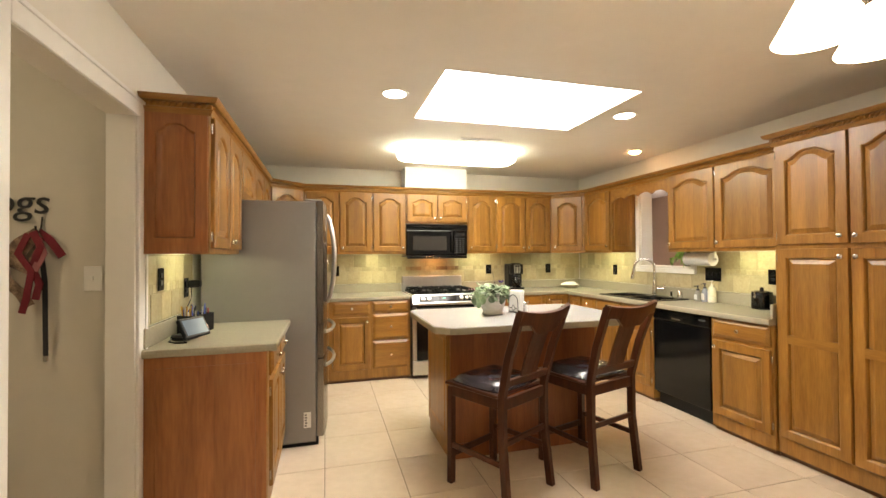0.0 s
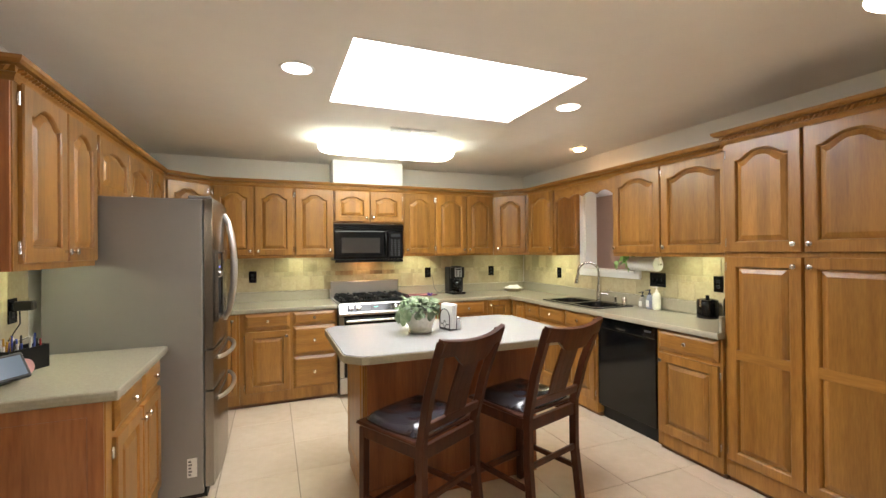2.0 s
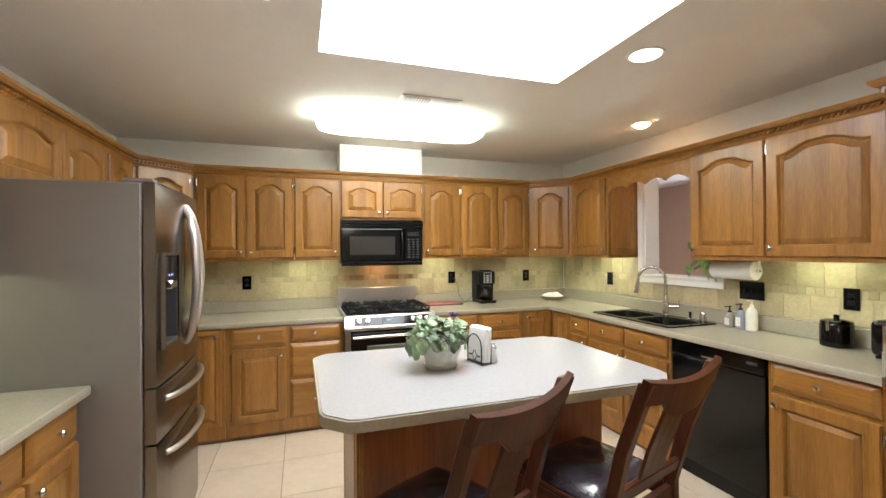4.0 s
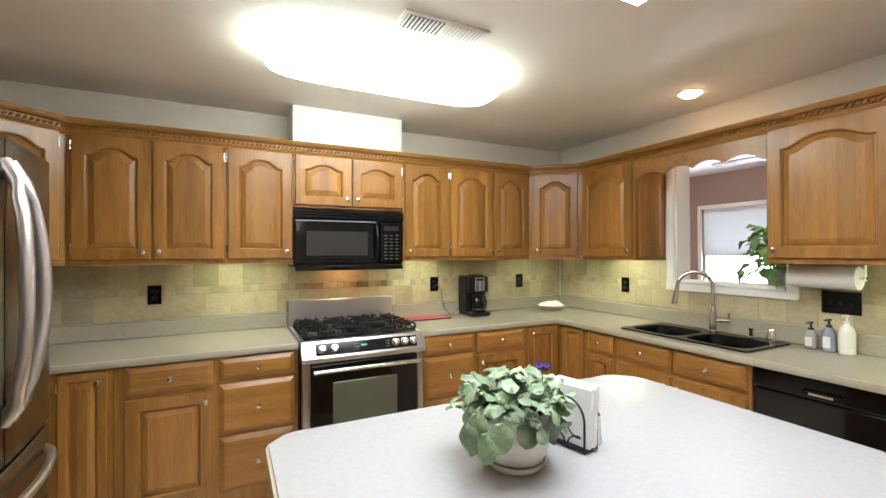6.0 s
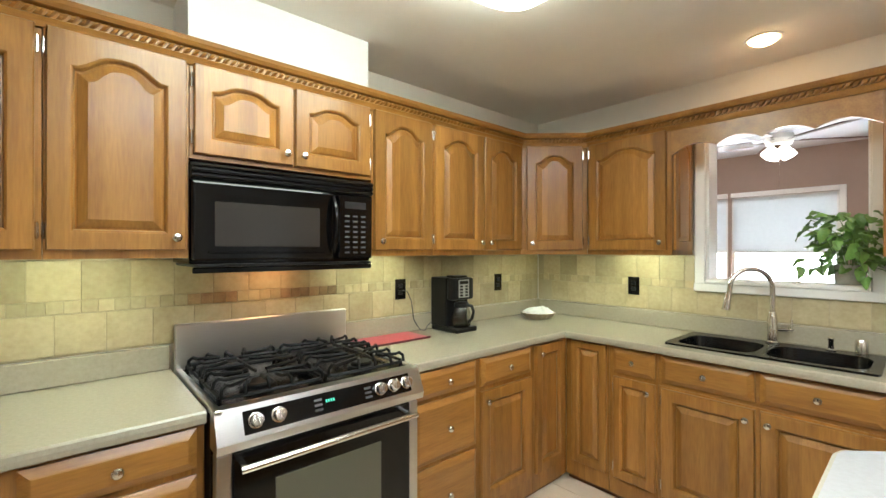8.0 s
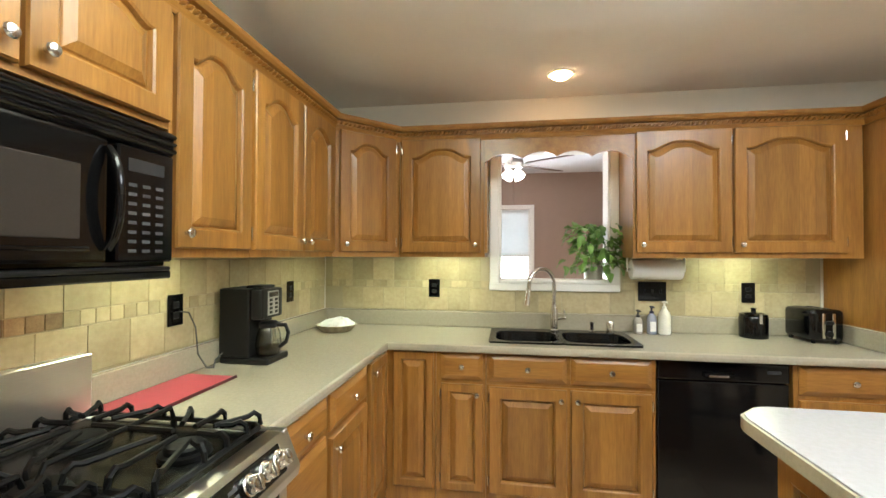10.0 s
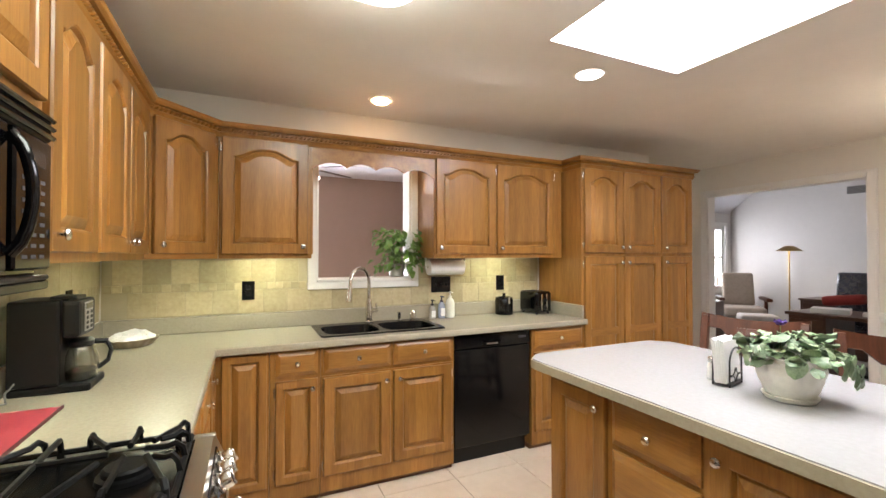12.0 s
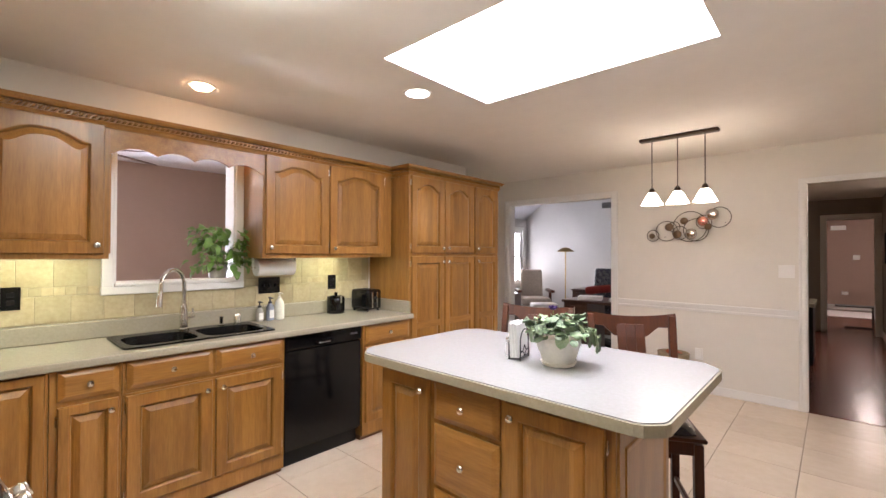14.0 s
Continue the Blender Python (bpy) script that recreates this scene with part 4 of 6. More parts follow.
def deck(x0, y0, x1, y1, lp):
    n = len(lp)
    outer = []
    for v in lp:
        dx, dy = (v.co.x - (x0 + x1) / 2) / ((x1 - x0) / 2), (v.co.y - (y0 + y1) / 2) / ((y1 - y0) / 2)
        k = max(abs(dx), abs(dy), 1e-6)
        outer.append(bm.verts.new(((x0 + x1) / 2 + dx / k * (x1 - x0) / 2, (y0 + y1) / 2 + dy / k * (y1 - y0) / 2, 0.923)))
    low = [bm.verts.new((v.co.x, v.co.y, 0.913)) for v in outer]
    for i in range(n):
        k = (i + 1) % n
        bm.faces.new((lp[i], outer[i], outer[k], lp[k])), bm.faces.new((outer[i], low[i], low[k], outer[k]))
la, lb_ = well(3.075, mid + 0.018, 3.395, sy1 - 0.035), well(3.075, sy0 + 0.035, 3.395, mid - 0.018)
deck(sx0, mid, sx1, sy1, la), deck(sx0, sy0, sx1, mid, lb_)
part("basin", bm, sink_black, sk, smooth=True)
for y in (4.02, 3.65):
    part("drain", lathe(bmesh.new(), [(0.042, 0.736), (0.042, 0.740), (0.03, 0.738), (0.005, 0.737)], 20, (3.24, y, 0)), chrome, sk, "metal drain", True)
fa = thing("faucet", "brushed nickel gooseneck pull-down kitchen faucet", "faucet", pose(3.44, 3.845, 0.924, 0, 0, -52))
part("base", lathe(bmesh.new(), [(0.031, 0), (0.031, 0.006), (0.024, 0.012), (0.0225, 0.12), (0.019, 0.14), (0.0145, 0.16)], 20), chrome, fa, smooth=True)
pts = [(0, 0, 0.14), (0, 0, 0.27)] + [(-0.10 + 0.10 * math.cos(a), 0, 0.28 + 0.10 * math.sin(a)) for a in (math.pi * k / 14 for k in range(14))] + [(-0.203, 0, 0.25)]
part("spout", tube(bmesh.new(), pts, 0.0125, 12), chrome, fa, smooth=True)
part("spray_head", tube(bmesh.new(), [(-0.203, 0, 0.255), (-0.209, 0, 0.225), (-0.218, 0, 0.165)], [0.014, 0.0165, 0.021], 14), chrome, fa, smooth=True)
hb = bmesh.new()
tube(hb, [(0.02, 0, 0.07), (0.09, 0, 0.07)], 0.0115, 10), tube(hb, [(0.085, 0, 0.07), (0.09, 0.004, 0.12)], 0.006, 8)
part("lever", hb, chrome, fa, smooth=True)
quick("soap_pump", lathe(bmesh.new(), [(0.02, 0), (0.02, 0.004), (0.012, 0.008), (0.011, 0.045), (0.014, 0.05), (0.013, 0.06), (0.005, 0.064)], 16), chrome, "brushed nickel soap pump set in the sink deck", "soap dispenser", pose(3.44, 3.62, 0.924))
quick("air_gap", lathe(bmesh.new(), [(0.024, 0), (0.023, 0.055), (0.018, 0.066), (0.005, 0.068)], 18), chrome, "brushed nickel air gap cap beside the sink tap", "air gap", pose(3.44, 3.515, 0.924))

# ---- island chairs ----
seat_leather = mat("dark_tufted_leather", (0.036, 0.031, 0.044), 0.24, vary=0.3, scale=18, bump=0.2, bump_scale=45, spec=0.8, coat=0.5)


def counter_chair(m):
    ch = thing("counter_chair", "dark cherry counter chair with slat back and black tufted cushion", "chair", m, "chairs at the island")
    def leg(name, pts, w, d):
        bm = bmesh.new()
        rings = []
        for x, y, z in pts:
            rings.append([bm.verts.new((x + sx * w / 2, y + sy * d / 2, z)) for sx, sy in ((-1, -1), (1, -1), (1, 1), (-1, 1))])
        for a, b in zip(rings, rings[1:]):
            for i in range(4):
                bm.faces.new((a[i], a[(i + 1) % 4], b[(i + 1) % 4], b[i]))
        bm.faces.new(rings[0]), bm.faces.new(rings[-1])
        bmesh.ops.bevel(bm, geom=[e for e in bm.edges], offset=0.003, segments=1, affect="EDGES")
        return part(name, bm, cherry, ch)
    for s in (-1, 1):
        leg("front_leg", [(s * 0.195, 0.195, 0), (s * 0.19, 0.192, 0.575)], 0.038, 0.038)
        leg("back_post", [(s * 0.205, -0.235, 0), (s * 0.195, -0.20, 0.35), (s * 0.195, -0.20, 0.60), (s * 0.205, -0.255, 0.82), (s * 0.215, -0.343, 1.064)], 0.036, 0.042)
        part("side_rail", box(s * 0.195 - 0.011, -0.18, 0.525, s * 0.195 + 0.011, 0.175, 0.585, 0.002), cherry, ch)
        part("stretcher", box(s * 0.197 - 0.009, -0.20, 0.215, s * 0.197 + 0.009, 0.178, 0.245, 0.003), cherry, ch)
    part("front_rail", box(-0.172, 0.18, 0.525, 0.172, 0.204, 0.585, 0.002), cherry, ch)
    part("back_rail", box(-0.177, -0.212, 0.525, 0.177, -0.188, 0.585, 0.002), cherry, ch)
    part("footrest", box(-0.176, 0.184, 0.15, 0.176, 0.205, 0.185, 0.003), cherry, ch)
    part("stretcher", box(-0.185, -0.214, 0.33, 0.185, -0.196, 0.36, 0.003), cherry, ch)
    part("seat_board", box(-0.222, -0.18, 0.586, 0.222, 0.222, 0.604, 0.006), cherry, ch)
    bm = bmesh.new()
    n = 18
    g = []
    for i in range(n + 1):
        row = []
        for k in range(n + 1):
            u, v = i / n * 2 - 1, k / n * 2 - 1
            px, py = u * math.sqrt(1 - v * v * 0.18), v * math.sqrt(1 - u * u * 0.18)
            h = 0.046 * (1 - max(abs(u), abs(v)) ** 6)
            for bx_, by_ in ((-0.45, -0.4), (0.45, -0.4), (-0.45, 0.45), (0.45, 0.45), (0, 0)):
                h -= 0.016 * math.exp(-((u - bx_) ** 2 + (v - by_) ** 2) / 0.02)
            row.append(bm.verts.new((px * 0.205, 0.012 + py * 0.19, 0.612 + h)))
        g.append(row)
    for i in range(n):
        for k in range(n):
            bm.faces.new((g[i][k], g[i + 1][k], g[i + 1][k + 1], g[i][k + 1]))
    rim = [g[i][0] for i in range(n)] + [g[n][k] for k in range(n)] + [g[i][n] for i in range(n, 0, -1)] + [g[0][k] for k in range(n, 0, -1)]
    low = [bm.verts.new((v.co.x, v.co.y, 0.605)) for v in rim]
    for i in range(len(rim)):
        k = (i + 1) % len(rim)
        bm.faces.new((rim[i], rim[k], low[k], low[i]))
    part("cushion", bm, seat_leather, ch, "black tufted leather cushion", True)
    part("lower_back_rail", box(-0.185, -0.012, -0.022, 0.185, 0.008, 0.022, 0.003), cherry, ch, m=pose(0, -0.222, 0.672, 16))
    top = bmesh.new()
    n = 16
    up, lo = [], []
    for i in range(n + 1):
        u = i / n * 2 - 1
        k = max(0.0, 1 - abs(u) / 0.62)
        y = -0.03 * (1 - u * u)
        drop = -0.038 if abs(u) > 0.62 else -0.038 - 0.055 * min(1, (0.62 - abs(u)) / 0.26)
        up.append((u * 0.234, y, 0.042 + 0.018 * u * u)), lo.append((u * 0.234, y, drop + 0.02))
    rows = [[top.verts.new((p[0], p[1] + d, p[2])) for p in q] for q, d in ((lo, -0.011), (up, -0.011), (up, 0.011), (lo, 0.011))]
    for a, b in zip(rows, rows[1:] + rows[:1]):
        for i in range(n):
            top.faces.new((a[i], a[i + 1], b[i + 1], b[i]))
    top.faces.new([r[0] for r in rows]), top.faces.new([r[-1] for r in rows])
    part("top_rail", top, cherry, ch, m=pose(0, -0.333, 1.018, 16))
    for x0, x1 in ((-0.072, -0.026), (-0.0245, 0.0245), (0.026, 0.072)):
        bm = bmesh.new()
        rings = [[bm.verts.new((x, y + d, z)) for x, d in ((x0, -0.006), (x1, -0.006), (x1, 0.006), (x0, 0.006))] for y, z in ((-0.220, 0.66), (-0.262, 0.80), (-0.315, 0.94), (-0.350, 1.008))]
        for a, b in zip(rings, rings[1:]):
            for i in range(4):
                bm.faces.new((a[i], a[(i + 1) % 4], b[(i + 1) % 4], b[i]))
        bm.faces.new(rings[0]), bm.faces.new(rings[-1])
        part("slat", bm, cherry, ch)
    return ch


chair = counter_chair(pose(1.10, 2.505, 0, 0, 0, 28))
copy_thing(chair, pose(1.74, 2.56, 0, 0, 0, 17))

# ---- plants ----
leaf_violet = mat("felted_leaf", (0.10, 0.185, 0.072), 0.5, vary=0.6, scale=26, spread=0.5, second=(0.30, 0.37, 0.23), bump=0.4)
leaf_pothos = mat("glossy_leaf", (0.11, 0.24, 0.045), 0.35, vary=0.5, scale=20, spread=0.4, second=(0.19, 0.31, 0.075))
stem_green = mat("stem_green", (0.12, 0.18, 0.05), 0.6, vary=0.2, scale=10)
soil = mat("potting_soil", (0.03, 0.022, 0.015), 0.95, vary=0.4, scale=40, bump=0.5)
ceramic = mat("white_embossed_ceramic", (0.72, 0.70, 0.62), 0.4, vary=0.12, scale=12, bump=0.7, bump_scale=22)


def leaf(length, width, cup, tip, material, parent, m, name="leaf"):
    """One leaf with a folded midrib, cupped and pointed as asked."""
    bm = bmesh.new()
    n = 7
    rows = []
    for i in range(n + 1):
        u = i / n
        w = width * 0.5 * math.sin(math.pi * u ** (0.75 if tip else 0.9)) ** (0.75 if tip else 0.55) + 0.0008
        z = -cup * length * u * u
        rows.append([bm.verts.new((s * w, u * length, z + abs(s) * w * (0.30 if tip else -0.22) + 0.004 * math.sin(9 * u + 3 * s))) for s in (-1, -0.5, 0, 0.5, 1)])
    for a, b in zip(rows, rows[1:]):
        for k in range(4):
            bm.faces.new((a[k], a[k + 1], b[k + 1], b[k]))
    return part(name, bm, material, parent, smooth=True, m=m)


rnd = random.Random(5)
vio = thing("african_violet", "african violet with grey-green leaves in a white pot", "potted plant", pose(1.285, 3.02, 0.928))
pot_bm = lathe(bmesh.new(), [(0.054, 0.012), (0.066, 0.018)] + [(0.066 + 0.029 * math.sin(math.pi / 2 * k / 22), 0.018 + 0.104 * k / 22) for k in range(1, 23)] + [(0.099, 0.126), (0.099, 0.140), (0.093, 0.143), (0.086, 0.138), (0.082, 0.125), (0.01, 0.124)], 96)
for v in pot_bm.verts:
    if 0.028 < v.co.z < 0.118:
        k = 1 + 0.045 * max(-0.4, noise.noise(v.co * 42))
        v.co.x, v.co.y = v.co.x * k, v.co.y * k
part("pot", pot_bm, ceramic, vio, "white embossed ceramic pot", True)
part("saucer", lathe(bmesh.new(), [(0.058, 0.0), (0.068, 0.002), (0.077, 0.016), (0.074, 0.018), (0.06, 0.010), (0.01, 0.010)], 32), ceramic, vio, smooth=True)
part("soil", lathe(bmesh.new(), [(0.083, 0.126), (0.05, 0.130), (0.01, 0.131)], 20), soil, vio)
for i in range(120):
    a = i * 2.39996 + rnd.uniform(-0.2, 0.2)
    t = i / 120
    r = 0.145 * math.sqrt(t) * rnd.uniform(0.75, 1.15)
    h = 0.143 + 0.060 * (1 - t) + rnd.uniform(-0.02, 0.025)
    L = rnd.uniform(0.034, 0.062)
    leaf(L, L * rnd.uniform(0.65, 0.95), rnd.uniform(-0.1, 0.7), False, leaf_violet, vio, pose(r * math.cos(a) * 0.8, r * math.sin(a) * 0.8, h, rnd.uniform(-45, 40) * (0.5 + t), rnd.uniform(-32, 32), math.degrees(a) - 90 + rnd.uniform(-25, 25)))
for i, (a, d, z) in enumerate(((-3.0, 0.15, 0.12), (-2.75, 0.165, 0.12), (-2.55, 0.175, 0.085), (-2.35, 0.17, 0.11), (-2.85, 0.185, 0.10), (-1.3, 0.125, 0.11), (-0.2, 0.13, 0.125), (0.9, 0.13, 0.125), (2.2, 0.13, 0.12))):
    leaf(0.07, 0.055, 0.4, False, leaf_violet, vio, pose(d * math.cos(a) * 0.92, d * math.sin(a) * 0.92, z + 0.045, -70, rnd.uniform(-15, 15), math.degrees(a) - 90))
petal = mat("violet_petal", (0.07, 0.02, 0.22), 0.6, vary=0.3, scale=30)
fx, fy = 0.048, -0.045
fl = part("flower", tube(bmesh.new(), [(fx, fy, 0.15), (fx, fy, 0.232)], 0.0015, 5), stem_green, vio)
for j in range(5):
    leaf(0.022, 0.022, -0.2, False, petal, fl, pose(fx, fy, 0.233, 25, 0, j * 72), "petal")

pot = thing("pothos_plant", "green leafy pothos in a glass pot on the window sill", "potted plant", pose(3.645, 3.572, 1.229))
part("pot", lathe(bmesh.new(), [(0.05, 0), (0.056, 0.004), (0.064, 0.10), (0.061, 0.10), (0.054, 0.01), (0.01, 0.008)], 24), mat("thick_glass", (0.35, 0.33, 0.28), 0.12, vary=0.3, scale=20), pot, "clear glass pot", True)
part("soil", lathe(bmesh.new(), [(0.062, 0.08), (0.01, 0.083)], 16), soil, pot)
for i in range(150):
    a, t = rnd.uniform(0, 2 * math.pi), rnd.random()
    r, h = rnd.uniform(0.02, 0.165) * (0.55 + 0.6 * t), 0.08 + 0.29 * rnd.random() ** 1.2
    x, y = r * math.cos(a) * 0.62, r * math.sin(a) * 1.05 + 0.01
    x = max(-0.075, min(0.09, x))
    if y < -0.04:
        x = rnd.uniform(-0.20, -0.135)
    L = rnd.uniform(0.045, 0.08)
    if i % 5 == 0:
        part("stem", tube(bmesh.new(), [(x * 0.2, y * 0.2, 0.08), (x * 0.6, y * 0.6, h * 0.8 + 0.03), (x, y, h)], 0.0018, 5), stem_green, pot)
    leaf(L, L * rnd.uniform(0.6, 0.75), rnd.uniform(0.1, 0.6), True, leaf_pothos, pot, pose(x, y, h, rnd.uniform(-65, 25), rnd.uniform(-35, 35), math.degrees(a) - 90 + rnd.uniform(-40, 40)))
for x, y, h in ((-0.06, 0.17, 0.06), (-0.05, 0.19, 0.09), (-0.15, -0.08, 0.05), (-0.145, -0.06, 0.10)):
    leaf(0.06, 0.045, 0.4, True, leaf_pothos, pot, pose(x, y, h, -50, 0, rnd.uniform(0, 360)))

# ---- things on the island ----
iron = mat("wrought_iron", (0.015, 0.013, 0.012), 0.45, vary=0.2, scale=30)
nap = thing("napkin_holder", "black wrought-iron napkin holder filled with white paper napkins", "napkin holder", pose(1.478, 3.03, 0.928, 0, 0, 12))
for s in (-0.027, 0.027):
    bm = bmesh.new()
    pts = [(s, -0.055, 0.0), (s, -0.055, 0.08)] + [(s, -0.055 * math.cos(a), 0.08 + 0.055 * math.sin(a)) for a in (math.pi * k / 10 for k in range(1, 10))] + [(s, 0.055, 0.08), (s, 0.055, 0.0)]
    tube(bm, pts, 0.003, 7)
    for q in (-1, 1):
        tube(bm, [(s, q * (0.004 + 0.022 * (1 - math.cos(b)) * 0.9), 0.012 + 0.05 * k / 10 + 0.012 * math.sin(b)) for k, b in ((k, k * 0.63) for k in range(11))], 0.0022, 6)
    part("arch", bm, iron, nap, smooth=True)
part("base", box(-0.029, -0.056, 0.004, 0.029, 0.056, 0.009, 0.001), iron, nap)
for i in range(6):
    x = -0.021 + i * 0.0068
    part("napkin", box(x, -0.066 + 0.002 * (i % 3), 0.0, x + 0.0052, 0.066 - 0.002 * (i % 2), 0.150 + 0.004 * (i % 3), 0.002), paper, nap, m=pose(0, 0, 0.01, 0, 4, 0))
sh = thing("salt_shaker", "small glass salt shaker with a metal lid", "salt shaker", pose(1.54, 3.015, 0.928))
part("jar", lathe(bmesh.new(), [(0.019, 0), (0.021, 0.003), (0.018, 0.055), (0.017, 0.06)], 16), mat("salt_glass", (0.72, 0.73, 0.72), 0.15), sh, smooth=True)
part("lid", lathe(bmesh.new(), [(0.018, 0.0605), (0.018, 0.075), (0.012, 0.082), (0.003, 0.083)], 16), chrome, sh, smooth=True)

# ---- things on the worktops ----
WT = 0.9125
cm = thing("coffee_maker", "black drip coffee maker with a glass carafe", "coffee maker", pose(2.491, 5.26, WT) @ Matrix.Diagonal((1.03, 0.77, 1, 1)))
part("base", box(-0.085, -0.165, 0, 0.085, 0.13, 0.028, 0.006), black_plastic, cm)
part("column", box(-0.09, -0.055, 0.0285, 0.09, 0.13, 0.325, 0.012, segs=2), black_plastic, cm)
part("brew_head", box(-0.086, -0.125, 0.190, 0.086, -0.056, 0.323, 0.016, segs=2), black_plastic, cm)
part("head_lid", box(-0.05, -0.10, 0.3185, 0.05, 0.0, 0.336, 0.006, segs=2), black_plastic, cm)
cp = part("control_panel", box(-0.04, -0.129, 0.205, 0.045, -0.1245, 0.312, 0.002), mat("silver_panel", (0.45, 0.45, 0.45), 0.35, 0.6), cm)
for k in range(4):
    for j in (-0.030, 0.012):
        part("button", box(j, -0.132, 0.212 + k * 0.018, j + 0.022, -0.1292, 0.224 + k * 0.018, 0.002), black_plastic, cp)
part("display", box(-0.032, -0.1305, 0.286, 0.037, -0.1292, 0.306), dark_glass, cp)
carafe_glass = glass("carafe_glass", (0.82, 0.84, 0.83))
car = part("carafe", lathe(bmesh.new(), [(0.050, 0.0295), (0.060, 0.036), (0.066, 0.075), (0.060, 0.115), (0.047, 0.145), (0.045, 0.150), (0.043, 0.148), (0.045, 0.142), (0.057, 0.114), (0.063, 0.075), (0.057, 0.039), (0.01, 0.034)], 28, (0, -0.102, 0)), carafe_glass, cm, "clear glass carafe", True)
part("coffee", lathe(bmesh.new(), [(0.01, 0.035), (0.055, 0.040), (0.061, 0.062), (0.01, 0.063)], 24, (0, -0.102, 0)), mat("black_coffee", (0.012, 0.006, 0.003), 0.1), car, smooth=True)
part("carafe_band", lathe(bmesh.new(), [(0.048, 0.1505), (0.05, 0.168), (0.04, 0.176), (0.01, 0.178)], 20, (0, -0.102, 0)), black_plastic, car, smooth=True)
part("carafe_handle", tube(bmesh.new(), [(0.01, -0.148, 0.160), (0.016, -0.195, 0.158), (0.018, -0.212, 0.125), (0.016, -0.200, 0.085), (0.01, -0.164, 0.062)], 0.010, 8), black_plastic, car, smooth=True)
part("power_plate", lathe(bmesh.new(), [(0.058, 0.0281), (0.056, 0.0291), (0.01, 0.0292)], 24, (0, -0.102, 0)), cast_iron, cm, smooth=True)
quick("power_cord", tube(bmesh.new(), [(2.19, 5.372, 1.165), (2.205, 5.345, 1.16), (2.23, 5.335, 1.10), (2.25, 5.34, 0.99), (2.29, 5.33, 0.925), (2.33, 5.33, 0.917), (2.36, 5.345, 0.94), (2.385, 5.33, 0.965)], 0.003, 7), mat("grey_cord", (0.10, 0.095, 0.09), 0.5), "thin grey power cord from outlet to coffee maker", "power cord")
red_mat = mat("red_cutting_mat", (0.42, 0.055, 0.075), 0.4, vary=0.15, scale=20, bump=0.1)
bd = thing("cutting_mat", "red cutting mat with a dark edge lying on the worktop", "cutting board", pose(1.80, 5.155, WT))
part("mat", box(0, 0, 0, 0.42, 0.205, 0.008, 0.003), red_mat, bd)
part("edge", box(0.0, -0.004, 0, 0.424, -0.0005, 0.011, 0.001), mat("dark_red_edge", (0.09, 0.015, 0.02), 0.5), bd)
tray = thing("pie_dish", "scalloped tan dish covered with white wrap", "dish", pose(3.265, 5.185, WT))
part("dish", lathe(bmesh.new(), [(0.085, 0), (0.09, 0.004), (0.118, 0.035), (0.125, 0.042), (0.115, 0.042), (0.088, 0.012), (0.01, 0.012)], 64, flute=0.035, flutes=16), mat("tan_stoneware", (0.42, 0.34, 0.22), 0.4, vary=0.3, scale=15), tray, smooth=True)
bm = lathe(bmesh.new(), [(0.112 - 0.009 * k, 0.043 + 0.036 * math.sin(math.pi / 2 * min(1, k / 8))) for k in range(12)] + [(0.004, 0.079)], 48)
for v in bm.verts:
    v.co.z += 0.012 * abs(noise.noise(v.co * 45)) + 0.010 * noise.noise(v.co * 18) - 0.006
part("wrap", bm, paper, tray, "crumpled white wrap")
ts = thing("toaster", "black two-slot toaster with a chrome end", "toaster", pose(3.42, 2.425, WT, 0, 0, 4) @ Matrix.Diagonal((0.8, 1, 1, 1)))
part("body", box(-0.13, -0.085, 0.012, 0.14, 0.085, 0.185, 0.03, segs=3), black_gloss, ts, smooth=True)
for y in (-0.026, 0.026):
    part("chrome_strip", box(-0.137, y - 0.008, 0.03, -0.1295, y + 0.008, 0.165, 0.004, segs=2), chrome, ts, "chrome strip", True)
part("lever", box(-0.152, -0.02, 0.105, -0.137, 0.02, 0.125, 0.004), black_plastic, ts)
part("dial", lathe(bmesh.new(), [(0.017, -0.139), (0.016, -0.150), (0.004, -0.151)], 16, (0, 0.0, 0.055), "x"), black_plastic, ts, smooth=True)
for y in (-0.032, 0.032):
    part("slot", box(-0.085, y - 0.013, 0.184, 0.10, y + 0.013, 0.1865), cast_iron, ts)
for x, y in ((-0.1, -0.06), (0.11, -0.06), (-0.1, 0.06), (0.11, 0.06)):
    part("foot", lathe(bmesh.new(), [(0.012, 0), (0.012, 0.013)], 10, (x, y, 0)), black_plastic, ts)
cn = thing("canister", "black ceramic canister with a lid and clasp", "canister", pose(3.455, 2.715, WT))
part("jar", lathe(bmesh.new(), [(0.066, 0), (0.072, 0.004), (0.073, 0.12), (0.068, 0.128)], 26), black_gloss, cn, smooth=True)
part("lid", lathe(bmesh.new(), [(0.071, 0.129), (0.070, 0.138), (0.045, 0.146), (0.014, 0.149), (0.012, 0.16), (0.016, 0.17), (0.003, 0.174)], 26), black_gloss, cn, smooth=True)
part("clasp", box(-0.078, -0.008, 0.09, -0.072, 0.008, 0.145, 0.001), chrome, cn)
